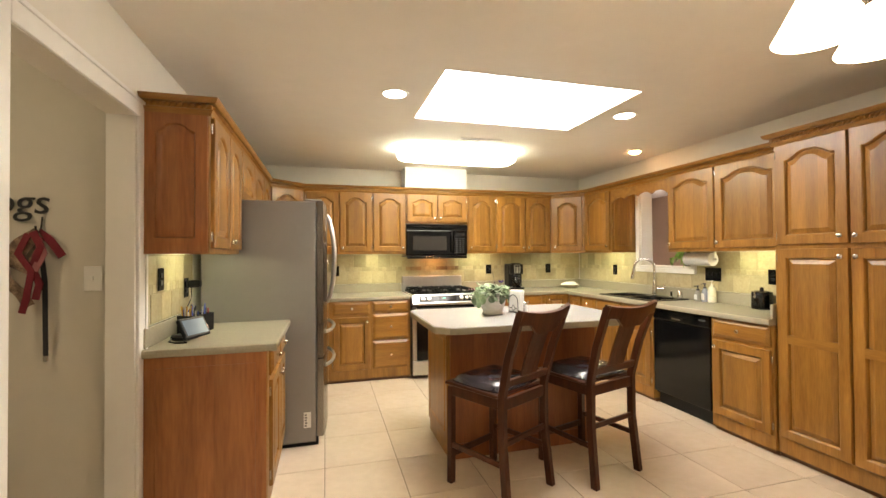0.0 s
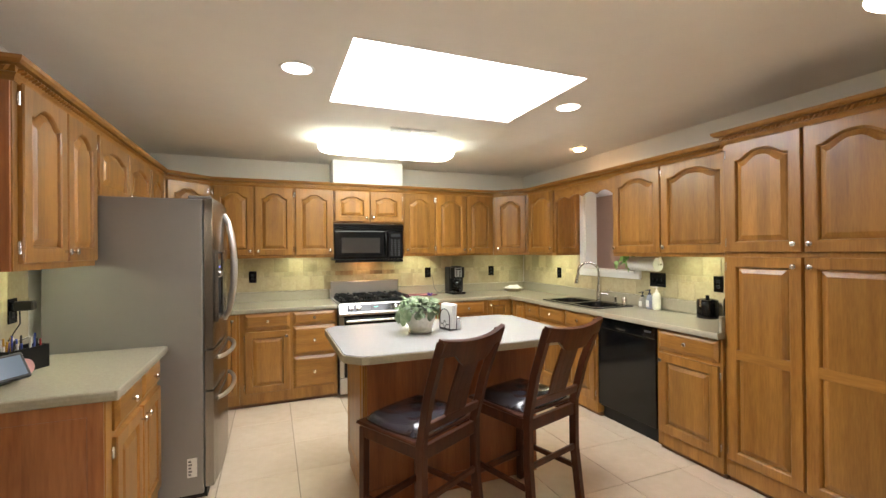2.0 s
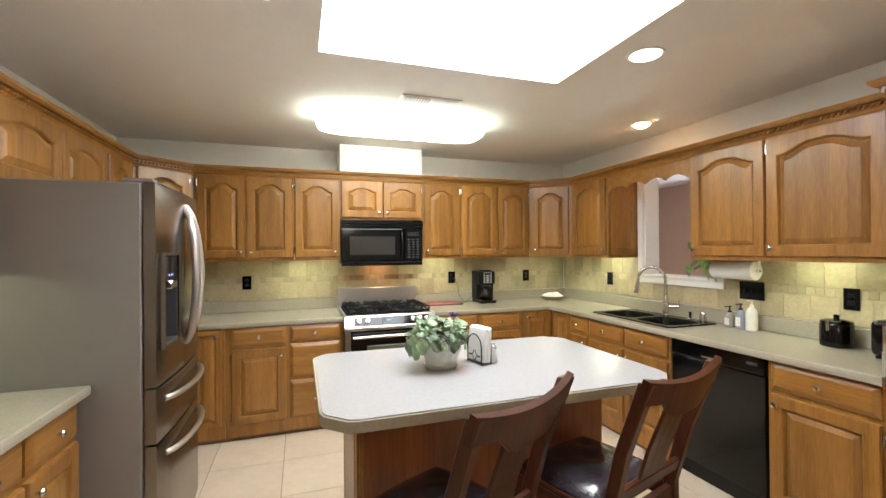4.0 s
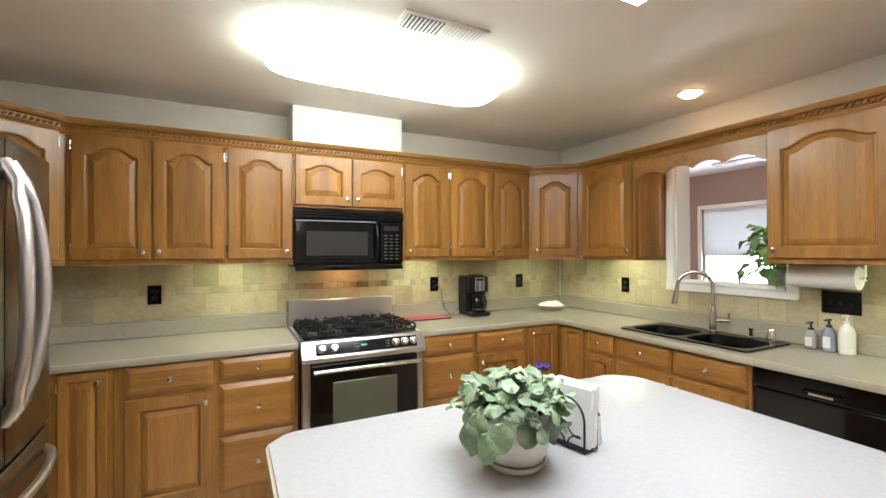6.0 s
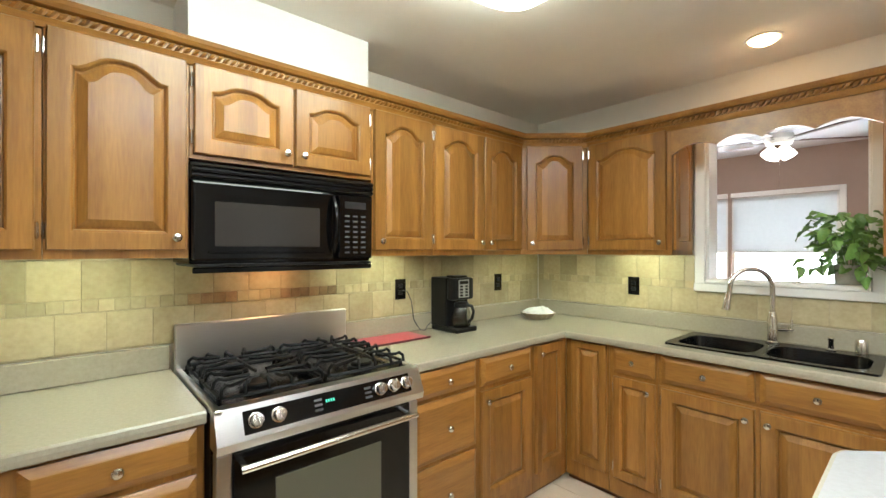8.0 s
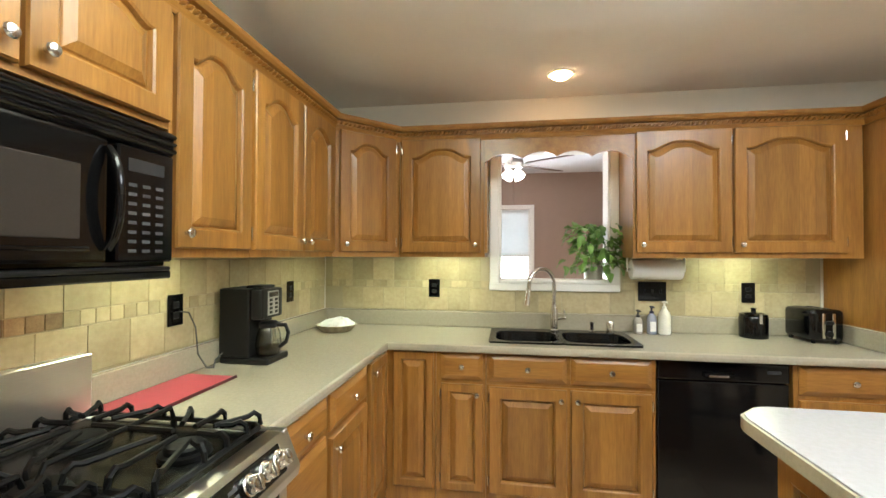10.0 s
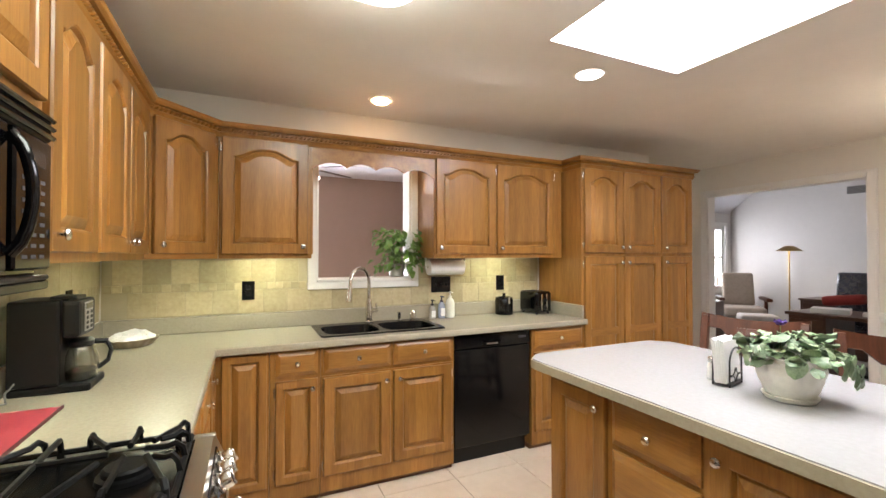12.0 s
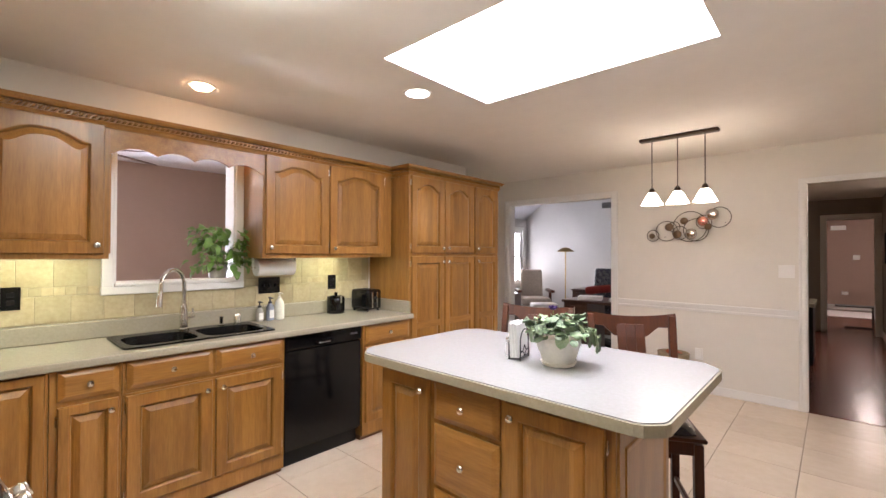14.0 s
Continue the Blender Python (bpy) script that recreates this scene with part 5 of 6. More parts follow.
for y, h, col, pump, lab in ((3.343, 0.10, (0.42, 0.40, 0.36), (0.02, 0.02, 0.02), "clear hand soap bottle with a dark pump"), (3.265, 0.125, (0.34, 0.37, 0.46), (0.02, 0.02, 0.05), "pale blue dish soap bottle with a dark pump"), (3.192, 0.155, (0.80, 0.77, 0.66), (0.80, 0.77, 0.68), "cream white lotion bottle with a pump")):
    b = thing("soap_bottle", lab, "soap bottle", pose(3.478, y, WT), "bottles beside the sink")
    wide = 1.4 if h > 0.15 else 1.1
    part("bottle", lathe(bmesh.new(), [(0.022 * wide, 0), (0.025 * wide, 0.004), (0.025 * wide, h * 0.68), (0.021 * wide, h * 0.86), (0.011, h)], 20), mat("bottle_plastic", col, 0.25, vary=0.1, scale=10), b, smooth=True)
    pm = mat("pump_plastic", pump, 0.35)
    bm = lathe(bmesh.new(), [(0.013, h), (0.013, h + 0.012), (0.005, h + 0.014), (0.005, h + 0.034), (0.012, h + 0.036), (0.012, h + 0.044), (0.002, h + 0.046)], 14)
    bx(bm, -0.045, -0.006, h + 0.036, 0.0, 0.006, h + 0.043, 0.002)
    part("pump", bm, pm, b, smooth=True)
    if h < 0.15:
        part("label", box(-0.0292, -0.016, h * 0.15, -0.0265, 0.016, h * 0.62, 0.0005), paper, b, "printed paper label")
pt = thing("paper_towel_holder", "white paper towel roll on a holder under the cabinet", "paper towel holder", pose(3.42, 3.26, 1.305))
part("roll", lathe(bmesh.new(), [(0.02, -0.14), (0.058, -0.14), (0.060, -0.137), (0.060, 0.137), (0.058, 0.14), (0.02, 0.14)], 30, axis="y"), paper, pt, "white paper roll", True)
part("rod", tube(bmesh.new(), [(0, -0.165, 0), (0, 0.165, 0)], 0.008, 10), chrome, pt, smooth=True)
for s in (-1, 1):
    part("bracket", box(-0.012, s * 0.160 - 0.003, -0.014, 0.012, s * 0.160 + 0.003, 0.069, 0.002), white_plastic, pt)


# ---- outlets and switches ----
def wall_plate(name, label, m, w, h, material, sockets, toggles=0):
    o = thing(name, label, name.replace("_", " "), m)
    part("plate", box(-w / 2, -0.006, -h / 2, w / 2, 0, h / 2, 0.002), material, o)
    inner = black_plastic if material is black_gloss else white_plastic
    for i in range(sockets):
        x = (i - (sockets - 1) / 2) * 0.046
        for z in (-0.02, 0.02):
            part("socket", box(x - 0.016, -0.008, z - 0.013, x + 0.016, -0.0055, z + 0.013, 0.003), inner, o)
    for i in range(toggles):
        x = (i - (toggles - 1) / 2) * 0.046
        part("toggle", box(x - 0.005, -0.016, -0.011, x + 0.005, -0.005, 0.011, 0.002), inner, o)
    return o


YT, XT = 5.392, 3.551
OUT = "black electrical outlet on the tiled backsplash"
wall_plate("outlet", OUT, pose(0.232, YT - 0.001, 1.174), 0.075, 0.12, black_gloss, 1)
wall_plate("outlet", OUT, pose(2.187, YT - 0.001, 1.17), 0.075, 0.12, black_gloss, 1)
wall_plate("outlet", OUT, pose(3.059, YT - 0.001, 1.17), 0.075, 0.12, black_gloss, 1)
wall_plate("outlet", OUT, pose(XT - 0.001, 4.616, 1.165, 0, 0, -90), 0.075, 0.12, black_gloss, 1)
wall_plate("outlet", OUT, pose(XT - 0.001, 2.695, 1.165, 0, 0, -90), 0.075, 0.12, black_gloss, 1)
wall_plate("switch_plate", "wide black switch plate on the tiled backsplash", pose(XT - 0.001, 3.24, 1.165, 0, 0, -90), 0.165, 0.12, black_gloss, 0, 3)
wall_plate("outlet", OUT, pose(XL + 0.01, 2.72, 1.24, 0, 0, 90), 0.075, 0.12, black_gloss, 1)
o = wall_plate("outlet", "black outlet with a plugged-in charger beside the fridge", pose(XL + 0.01, 3.15, 1.165, 0, 0, 90), 0.075, 0.12, black_gloss, 1)
part("charger", box(-0.015, -0.085, 0.0, 0.03, -0.009, 0.045, 0.006), black_plastic, o)
part("cord", tube(bmesh.new(), [(0, -0.03, 0.0), (-0.02, -0.04, -0.06), (-0.10, -0.03, -0.13), (-0.13, -0.04, -0.2), (-0.2, -0.05, -0.245)], 0.003, 6), black_plastic, o)
wall_plate("light_switch", "white two-gang light switch plate beside the hall opening", pose(0.722, YS + 0.001, 1.255, 0, 0, 180), 0.118, 0.118, white_plastic, 0, 2)
wall_plate("outlet", "white electrical outlet low on the dining wall", pose(1.43, YS + 0.001, 0.386, 0, 0, 180), 0.072, 0.116, white_plastic, 1)
wall_plate("light_switch", "white light switch plate on the hall wall", pose(-0.955, 2.518, 1.26), 0.074, 0.118, white_plastic, 0, 1)

# ---- things on the counter by the fridge ----
tb = thing("tablet_dock", "small black smart display leaning on its stand", "smart display", pose(-0.575, 2.70, WT, 0, 0, 62))
part("case", box(-0.088, -0.012, -0.056, 0.088, 0.012, 0.056, 0.006), black_plastic, tb, m=pose(0, 0, 0.066, -28))
part("screen", box(-0.072, -0.0135, -0.043, 0.072, -0.0118, 0.043), mat("blue_grey_screen", (0.10, 0.14, 0.20), 0.12), tb, "dim blue-grey screen", m=pose(0, 0, 0.066, -28))
part("stand", box(-0.06, 0.01, 0.0, 0.06, 0.10, 0.03, 0.01), black_plastic, tb)
part("cable", tube(bmesh.new(), [(-0.05, 0.09, 0.012), (-0.10, 0.06, 0.006), (-0.12, 0.0, 0.005), (-0.10, -0.05, 0.005), (-0.07, 0.0, 0.008)], 0.004, 6), black_plastic, tb)
po = thing("pen_organizer", "black mesh desk organizer full of pens", "pen holder", pose(-0.635, 2.97, WT, 0, 0, 66))
bm = bmesh.new()
bx(bm, -0.09, -0.05, 0, 0.09, 0.05, 0.004)
for a in ((-0.09, -0.05, 0.09, -0.047), (-0.09, 0.047, 0.09, 0.05), (-0.09, -0.047, -0.087, 0.047), (0.087, -0.047, 0.09, 0.047), (-0.02, -0.047, -0.017, 0.047)):
    bx(bm, a[0], a[1], 0.004, a[2], a[3], 0.105)
part("tray", bm, black_plastic, po)
cols = ((0.55, 0.30, 0.03), (0.75, 0.75, 0.73), (0.05, 0.07, 0.35), (0.03, 0.03, 0.03), (0.06, 0.10, 0.45), (0.7, 0.68, 0.6), (0.30, 0.02, 0.03))
pens = [mat("pen_plastic", c, 0.35) for c in cols]
for i in range(26):
    x, y = rnd.uniform(-0.078, 0.078), rnd.uniform(-0.035, 0.035)
    part("pen", tube(bmesh.new(), [(x, y, 0.006), (x + rnd.uniform(-0.018, 0.018), y + rnd.uniform(-0.012, 0.02), rnd.uniform(0.125, 0.165))], 0.0042, 7), pens[i % 7], po)
quick("round_brush", lathe(bmesh.new(), [(0.034, -0.012), (0.037, -0.006), (0.037, 0.006), (0.034, 0.012)], 24, axis="y"), mat("pink_plastic", (0.55, 0.30, 0.28), 0.4), "round pink compact leaning on the pen organizer", "compact", pose(-0.575, 2.86, WT + 0.036, -12, 0, 55))

# ---- pendant and wall art in the dining corner ----
bronze = mat("oiled_bronze", (0.06, 0.04, 0.028), 0.4, 0.7, vary=0.2, scale=12)
pd = thing("pendant_light", "bronze bar pendant with three white glass shades, lit", "pendant light", pose(1.36, 0.785, CEIL))
part("canopy_bar", box(-0.30, -0.035, -0.028, 0.30, 0.035, -0.001, 0.008), bronze, pd)
shade_mat = glow("opal_glass_shade", (1.0, 0.83, 0.62), SHADE)
for x in (-0.2, 0.0, 0.2):
    part("rod", tube(bmesh.new(), [(x, 0, -0.028), (x, 0, -0.455)], 0.0038, 8), bronze, pd, smooth=True)
    part("socket_cap", lathe(bmesh.new(), [(0.01, -0.435), (0.022, -0.45), (0.028, -0.475), (0.01, -0.476)], 16, (x, 0, 0)), bronze, pd, smooth=True)
    part("shade", lathe(bmesh.new(), [(0.028, -0.477), (0.042, -0.493), (0.064, -0.535), (0.080, -0.566), (0.088, -0.58), (0.081, -0.579), (0.046, -0.557), (0.01, -0.547)], 30, (x, 0, 0)), shade_mat, pd, "opal glass bell shade", True)
art = thing("wall_art", "metal wall sculpture of overlapping rings and polished discs", "wall art", pose(0, YS + 0.03, 0))
wire = mat("dark_wire", (0.09, 0.07, 0.05), 0.4, 0.8)
mirror_disc, copper_disc, bronze_disc = mat("polished_disc", (0.6, 0.56, 0.5), 0.18, 1.0), mat("copper_disc", (0.75, 0.33, 0.25), 0.25, 0.8), mat("bronze_disc", (0.22, 0.15, 0.09), 0.3, 0.9)
AX, AZ, AS = 1.55, 1.70, 0.92
for x, z, r in ((1.50, 1.70, 0.17), (1.215, 1.79, 0.11), (1.885, 1.605, 0.065), (1.74, 1.655, 0.115), (1.44, 1.66, 0.125), (1.60, 1.63, 0.075), (1.36, 1.745, 0.075), (1.66, 1.70, 0.06)):
    part("ring", ring(r * AS, 0.0038, 40, 1.0, "y"), wire, art, m=pose(AX + (x - AX) * AS, 0.004 * ((x * 100) % 3), AZ + (z - AZ) * AS))
for x, z, r, ma in ((1.28, 1.825, 0.062, mirror_disc), (1.485, 1.615, 0.06, mirror_disc), (1.37, 1.755, 0.052, copper_disc), (1.71, 1.70, 0.045, bronze_disc), (1.895, 1.60, 0.032, bronze_disc), (1.32, 1.69, 0.036, bronze_disc), (1.555, 1.765, 0.04, bronze_disc), (1.625, 1.615, 0.045, bronze_disc)):
    part("disc", lathe(bmesh.new(), [(r, 0.0), (r * 0.9, 0.008), (r * 0.5, 0.016), (0.004, 0.018)], 26, axis="y"), ma, art, smooth=True, m=pose(AX + (x - AX) * AS, 0.012, AZ + (z - AZ) * AS) @ Matrix.Diagonal((AS, AS, AS, 1)))
for x, z in ((1.50, 1.70), (1.19, 1.79), (1.74, 1.655)):
    part("stand_off", tube(bmesh.new(), [(x, -0.03, z - 0.06), (x, 0.006, z - 0.06)], 0.004, 6), wire, art)
bk = thing("flower_basket", "tan wicker basket with orange flowers against the dining wall", "basket", pose(1.62, -0.10, 0))
part("basket", lathe(bmesh.new(), [(0.11, 0), (0.13, 0.02), (0.145, 0.40), (0.15, 0.41), (0.14, 0.41), (0.12, 0.05), (0.01, 0.04)], 24), mat("wicker", (0.50, 0.38, 0.24), 0.7, vary=0.3, scale=40, bump=0.6, bump_scale=60), bk, smooth=True)
orange_petal = mat("orange_petal", (0.60, 0.12, 0.03), 0.6, vary=0.3, scale=20)
for i in range(16):
    a = i * 2.4
    leaf(0.07, 0.05, 0.4, True, orange_petal, bk, pose(0.06 * math.cos(a) * (i % 4) / 3, 0.06 * math.sin(a) * (i % 4) / 3, 0.40, 30, 0, math.degrees(a)), "petal")

# ---- lamps under the wall cabinets ----
under = glow("under_cabinet_lamp", (0.95, 1.0, 0.66), UNDER)
for x, y, turn, L in ((0.70, 5.20, 0, 0.30), (2.0, 5.20, 0, 0.32), (3.12, 5.03, -43, 0.22), (3.40, 4.52, 90, 0.34), (3.40, 2.80, 90, 0.30), (-0.60, 2.95, 90, 0.22)):
    u = thing("under_cabinet_light", "slim lamp strip under a wall cabinet, lit", "cabinet light", pose(x, y, 1.4055, 0, 0, turn), "lamps under the wall cabinets")
    part("housing", box(-L / 2 - 0.01, -0.03, -0.012, L / 2 + 0.01, 0.03, 0, 0.002), white_plastic, u)
    part("tube", box(-L / 2, -0.022, -0.018, L / 2, 0.022, -0.0125, 0.002), under, u)

# ---- passage behind the west doorway ----
hall_paint = mat("passage_paint", (0.66, 0.62, 0.54), 0.75, vary=0.05, scale=2, bump=0.1, bump_scale=180)
setting("wall_passage_north", box(-2.6, 2.52, 0, XL - 0.122, 2.58, CEIL), hall_paint, "off-white passage wall with a hook rail", "wall")
setting("wall_passage_west", box(-2.7, 0.8, 0, -2.6, 2.58, CEIL), hall_paint, "off-white passage end wall", "wall")
setting("wall_passage_south", box(-2.6, 0.8, 0, XL - 0.122, 0.9, CEIL), hall_paint, "off-white passage wall", "wall")
setting("ceiling_passage", box(-2.7, 0.8, CEIL, XL - 0.122, 2.58, CEIL + 0.1), ceiling_paint, "off-white passage ceiling", "ceiling")
setting("floor_passage", box(-2.7, 0.8, -0.1, XL - 0.122, 2.58, -0.001), floor_tile, "beige passage floor", "floor")
hk = thing("leash_hook", "black metal letter hook hung with dog leashes and harnesses", "wall hook", pose(-1.185, 2.518, 1.60))
txt = bpy.data.curves.new("letters", "FONT")
txt.body, txt.size, txt.extrude, txt.align_x, txt.shear = "ogs", 0.165, 0.003, "CENTER", 0.15
txt.materials.append(iron)
ob = new("letters", txt)
ob.parent, ob.matrix_basis = hk, pose(-0.055, -0.006, -0.035, 90, 0, 0)
part("hook", tube(bmesh.new(), [(0.03, -0.002, -0.05), (0.03, -0.01, -0.10), (0.03, -0.03, -0.125), (0.03, -0.05, -0.11), (0.03, -0.052, -0.095)], 0.004, 7), iron, hk, smooth=True)
strap_red, strap_pink, strap_black = (mat("woven_strap", c, 0.75, vary=0.3, scale=30, bump=0.4) for c in ((0.20, 0.012, 0.025), (0.45, 0.16, 0.17), (0.015, 0.014, 0.018)))
leopard = mat("leopard_fabric", (0.40, 0.28, 0.19), 0.85, vary=0.7, scale=30, bump=0.3, second=(0.05, 0.03, 0.025))
def strap(pts, w, material, label):
    bm = bmesh.new()
    rows = []
    for i, p in enumerate(pts):
        p = Vector(p)
        d = (Vector(pts[min(i + 1, len(pts) - 1)]) - Vector(pts[max(i - 1, 0)])).normalized()
        s = d.cross(Vector((0, 1, 0))).normalized() * w / 2
        rows.append([bm.verts.new(p + s + Vector((0, o, 0))) for o in (-0.002, 0.002)] + [bm.verts.new(p - s + Vector((0, o, 0))) for o in (0.002, -0.002)])
    for a, b in zip(rows, rows[1:]):
        for k in range(4):
            bm.faces.new((a[k], a[(k + 1) % 4], b[(k + 1) % 4], b[k]))
    bm.faces.new(rows[0]), bm.faces.new(rows[-1])
    return part("strap", bm, material, hk, label, True)
strap([(0.03, -0.03, -0.12), (-0.04, -0.035, -0.17), (-0.10, -0.035, -0.25), (-0.085, -0.04, -0.34), (-0.03, -0.04, -0.40), (0.0, -0.035, -0.46)], 0.045, leopard, "leopard print harness")
strap([(0.03, -0.035, -0.13), (-0.02, -0.045, -0.20), (-0.05, -0.05, -0.27), (0.0, -0.05, -0.30), (0.04, -0.04, -0.22)], 0.05, leopard, "leopard print harness")
strap([(0.03, -0.03, -0.12), (0.075, -0.03, -0.16), (0.125, -0.035, -0.235)], 0.035, strap_red, "dark red strap")
strap([(0.02, -0.05, -0.12), (0.05, -0.055, -0.19), (0.02, -0.055, -0.28), (0.045, -0.05, -0.36), (0.03, -0.05, -0.43)], 0.03, strap_red, "dark red strap")
strap([(0.0, -0.045, -0.13), (-0.03, -0.06, -0.22), (0.02, -0.06, -0.30), (0.0, -0.055, -0.42), (-0.02, -0.05, -0.49)], 0.028, strap_red, "dark red strap")
strap([(0.035, -0.045, -0.15), (0.06, -0.05, -0.22), (0.03, -0.06, -0.30)], 0.03, strap_pink, "pink strap")
strap([(0.03, -0.03, -0.12), (0.055, -0.03, -0.35), (0.058, -0.03, -0.55), (0.06, -0.03, -0.69)], 0.02, strap_black, "black leash")
part("leash_end", box(0.05, -0.036, -0.715, 0.07, -0.024, -0.69, 0.003), chrome, hk)

# Unseen lamp added to brighten the passage behind the doorway.
pl = thing("passage_ceiling_light", "added unseen ceiling bowl that brightens the passage, lit", "ceiling light", pose(-1.75, 1.55, CEIL))
part("bowl", lathe(bmesh.new(), [(0.15, -0.001), (0.155, -0.02), (0.12, -0.06), (0.05, -0.085), (0.004, -0.09)], 28), glow("passage_fill_glow", (1.0, 0.88, 0.68), 12.0), pl, smooth=True)

# ---- sunroom behind the kitchen window ----
mauve = mat("mauve_paint", (0.35, 0.255, 0.205), 0.8, vary=0.06, scale=2, bump=0.1, bump_scale=150)
sun_white = mat("sunroom_ceiling_paint", (0.66, 0.65, 0.68), 0.85, vary=0.04, scale=2)
SXW = 6.15
wall("wall_sunroom_east", "y", SXW, 0.15, 1.2, 7.0, 0, CEIL, [(3.86, 4.735, 0.85, 1.97), (4.765, 5.62, 0.85, 1.97)], mauve, "mauve painted sunroom wall with two windows")
setting("wall_sunroom_south", box(XR + 0.151, 1.1, 0, SXW, 1.2, CEIL), mauve, "mauve painted sunroom wall", "wall")
setting("wall_sunroom_north", box(XR + 0.151, 7.0, 0, SXW, 7.1, CEIL), mauve, "mauve painted sunroom wall", "wall")
setting("wall_sunroom_west", box(XR + 0.151, YB, 0, XR + 0.2, 7.0, CEIL), mauve, "mauve painted sunroom wall", "wall")
bm = bmesh.new()
for a in ((1.2, 3.45, 0, CEIL), (3.45, 4.23, 0, 1.15), (3.45, 4.23, 2.12, CEIL), (4.23, YB, 0, CEIL)):
    bx(bm, XR + 0.152, a[0], a[2], XR + 0.158, a[1], a[3])
setting("wall_sunroom_lining", bm, mauve, "mauve painted sunroom side of the kitchen wall", "wall")
setting("ceiling_sunroom", box(XR + 0.151, 1.1, CEIL, SXW + 0.15, 7.1, CEIL + 0.1), sun_white, "pale sunroom ceiling", "ceiling")
setting("floor_sunroom", box(XR + 0.151, 1.1, -0.1, SXW + 0.15, 7.1, 0), floor_tile, "beige sunroom floor", "floor")
blind = mat("sheer_blind_fabric", (0.74, 0.77, 0.78), 0.8, vary=0.06, scale=30)
blind.node_tree.nodes["Principled BSDF"].inputs["Transmission Weight"].default_value = 0.42
for i, (y0, y1) in enumerate(((3.86, 4.735), (4.765, 5.62))):
    w = thing("window_%d" % (i + 2), "white framed sunroom window with a half-drawn sheer blind", "window")
    w["kind"] = "structure"
    for n, a in (("side_frame", (y0, y0 + 0.03, 0.85, 1.97)), ("side_frame", (y1 - 0.03, y1, 0.85, 1.97)), ("head_frame", (y0 + 0.03, y1 - 0.03, 1.92, 1.97)), ("sill_frame", (y0 + 0.03, y1 - 0.03, 0.85, 0.90)), ("meeting_rail", (y0 + 0.03, y1 - 0.03, 1.375, 1.405))):
        part(n, box(SXW + 0.03, a[0], a[2], SXW + 0.08, a[1], a[3], 0.003), trim_white, w)
    for n, a in (("side_trim", (y0 - 0.05, y0, 0.80, 2.02) if i == 0 else (y1, y1 + 0.05, 0.80, 2.02)), ("head_trim", (y0, y1, 1.97, 2.02)), ("sill", (y0, y1, 0.80, 0.85))):
        part(n, box(SXW - 0.02, a[0], a[2], SXW - 0.001, a[1], a[3], 0.003), trim_white, w)
    g_ = part("pane", box(SXW + 0.052, y0 + 0.031, 0.901, SXW + 0.056, y1 - 0.031, 1.919), glass("window_glass"), w)
    g_.visible_shadow = False
    part("blind", box(SXW + 0.012, y0 + 0.02, 1.39, SXW + 0.014, y1 - 0.02, 1.955), blind, w, "sheer white blind")
    part("blind_bar", box(SXW + 0.005, y0 + 0.02, 1.375, SXW + 0.02, y1 - 0.02, 1.392, 0.003), trim_white, w)
glow_sky = glow("bright_overcast_distance", (0.93, 0.97, 1.0), OUTSIDE)
setting("backdrop", box(9.0, -2.0, -0.5, 9.1, 12.0, 6.0), glow_sky, "bright overcast garden distance", "backdrop")
for y in (4.28, 5.21):
    sd = new("sunroom_daylight", bpy.data.lights.new("sunroom_daylight", "AREA"))
    sd.data.shape, sd.data.size, sd.data.size_y, sd.data.energy, sd.data.color = "RECTANGLE", 0.72, 0.46, 50, (0.95, 0.97, 1.0)
    sd.matrix_world = look((SXW + 0.12, y, 1.14), (4.0, y, 1.25))
fan = thing("ceiling_fan", "ceiling fan with dark wooden blades and a lit glass bowl", "ceiling fan", pose(4.87, 4.08, CEIL))
part("rod", tube(bmesh.new(), [(0, 0, 0), (0, 0, -0.12)], 0.012, 10), trim_white, fan)
part("motor", lathe(bmesh.new(), [(0.04, -0.1), (0.09, -0.11), (0.10, -0.15), (0.08, -0.19), (0.03, -0.195)], 24), trim_white, fan, smooth=True)
part("light_hub", lathe(bmesh.new(), [(0.045, -0.196), (0.05, -0.22), (0.03, -0.245), (0.004, -0.25)], 20), bronze, fan, smooth=True)
fan_glow = glow("fan_bowl_glow", (1.0, 0.95, 0.88), 9.0)
for k in range(4):
    part("lamp_shade", lathe(bmesh.new(), [(0.016, 0.0), (0.028, -0.012), (0.040, -0.045), (0.042, -0.065), (0.050, -0.082), (0.044, -0.080), (0.01, -0.05)], 20, flute=0.05, flutes=6), fan_glow, fan, "lit frosted tulip glass shade", True, m=pose(0, 0, -0.215, 0, 0, 45 + 90 * k) @ pose(0.035, 0, 0, 0, -38, 0))
part("pull_chain", tube(bmesh.new(), [(0.02, 0, -0.32), (0.02, 0, -0.52)], 0.002, 5), chrome, fan)
for k in range(5):
    a = math.radians(20 + 72 * k)
    b = part("blade", plate(bmesh.new(), [(0.17, -0.05), (0.55, -0.068), (0.60, -0.05), (0.60, 0.05), (0.55, 0.068), (0.17, 0.05)], 0.007, "z", -0.005), cherry, fan, "dark wooden blade", m=pose(0, 0, -0.155, 0, 0, math.degrees(a)) @ pose(0, 0, 0, 10, 0, 0))
    part("blade_arm", box(0.08, -0.015, -0.008, 0.20, 0.015, -0.006), bronze, b)

# ---- living room behind the wide opening ----
grey_paint = mat("living_room_paint", (0.62, 0.59, 0.555), 0.8, vary=0.05, scale=2, bump=0.1, bump_scale=150)
carpet = mat("pale_carpet", (0.42, 0.40, 0.37), 0.95, vary=0.2, scale=60, bump=0.5, bump_scale=200)
LY, LXW = -3.95, 5.70
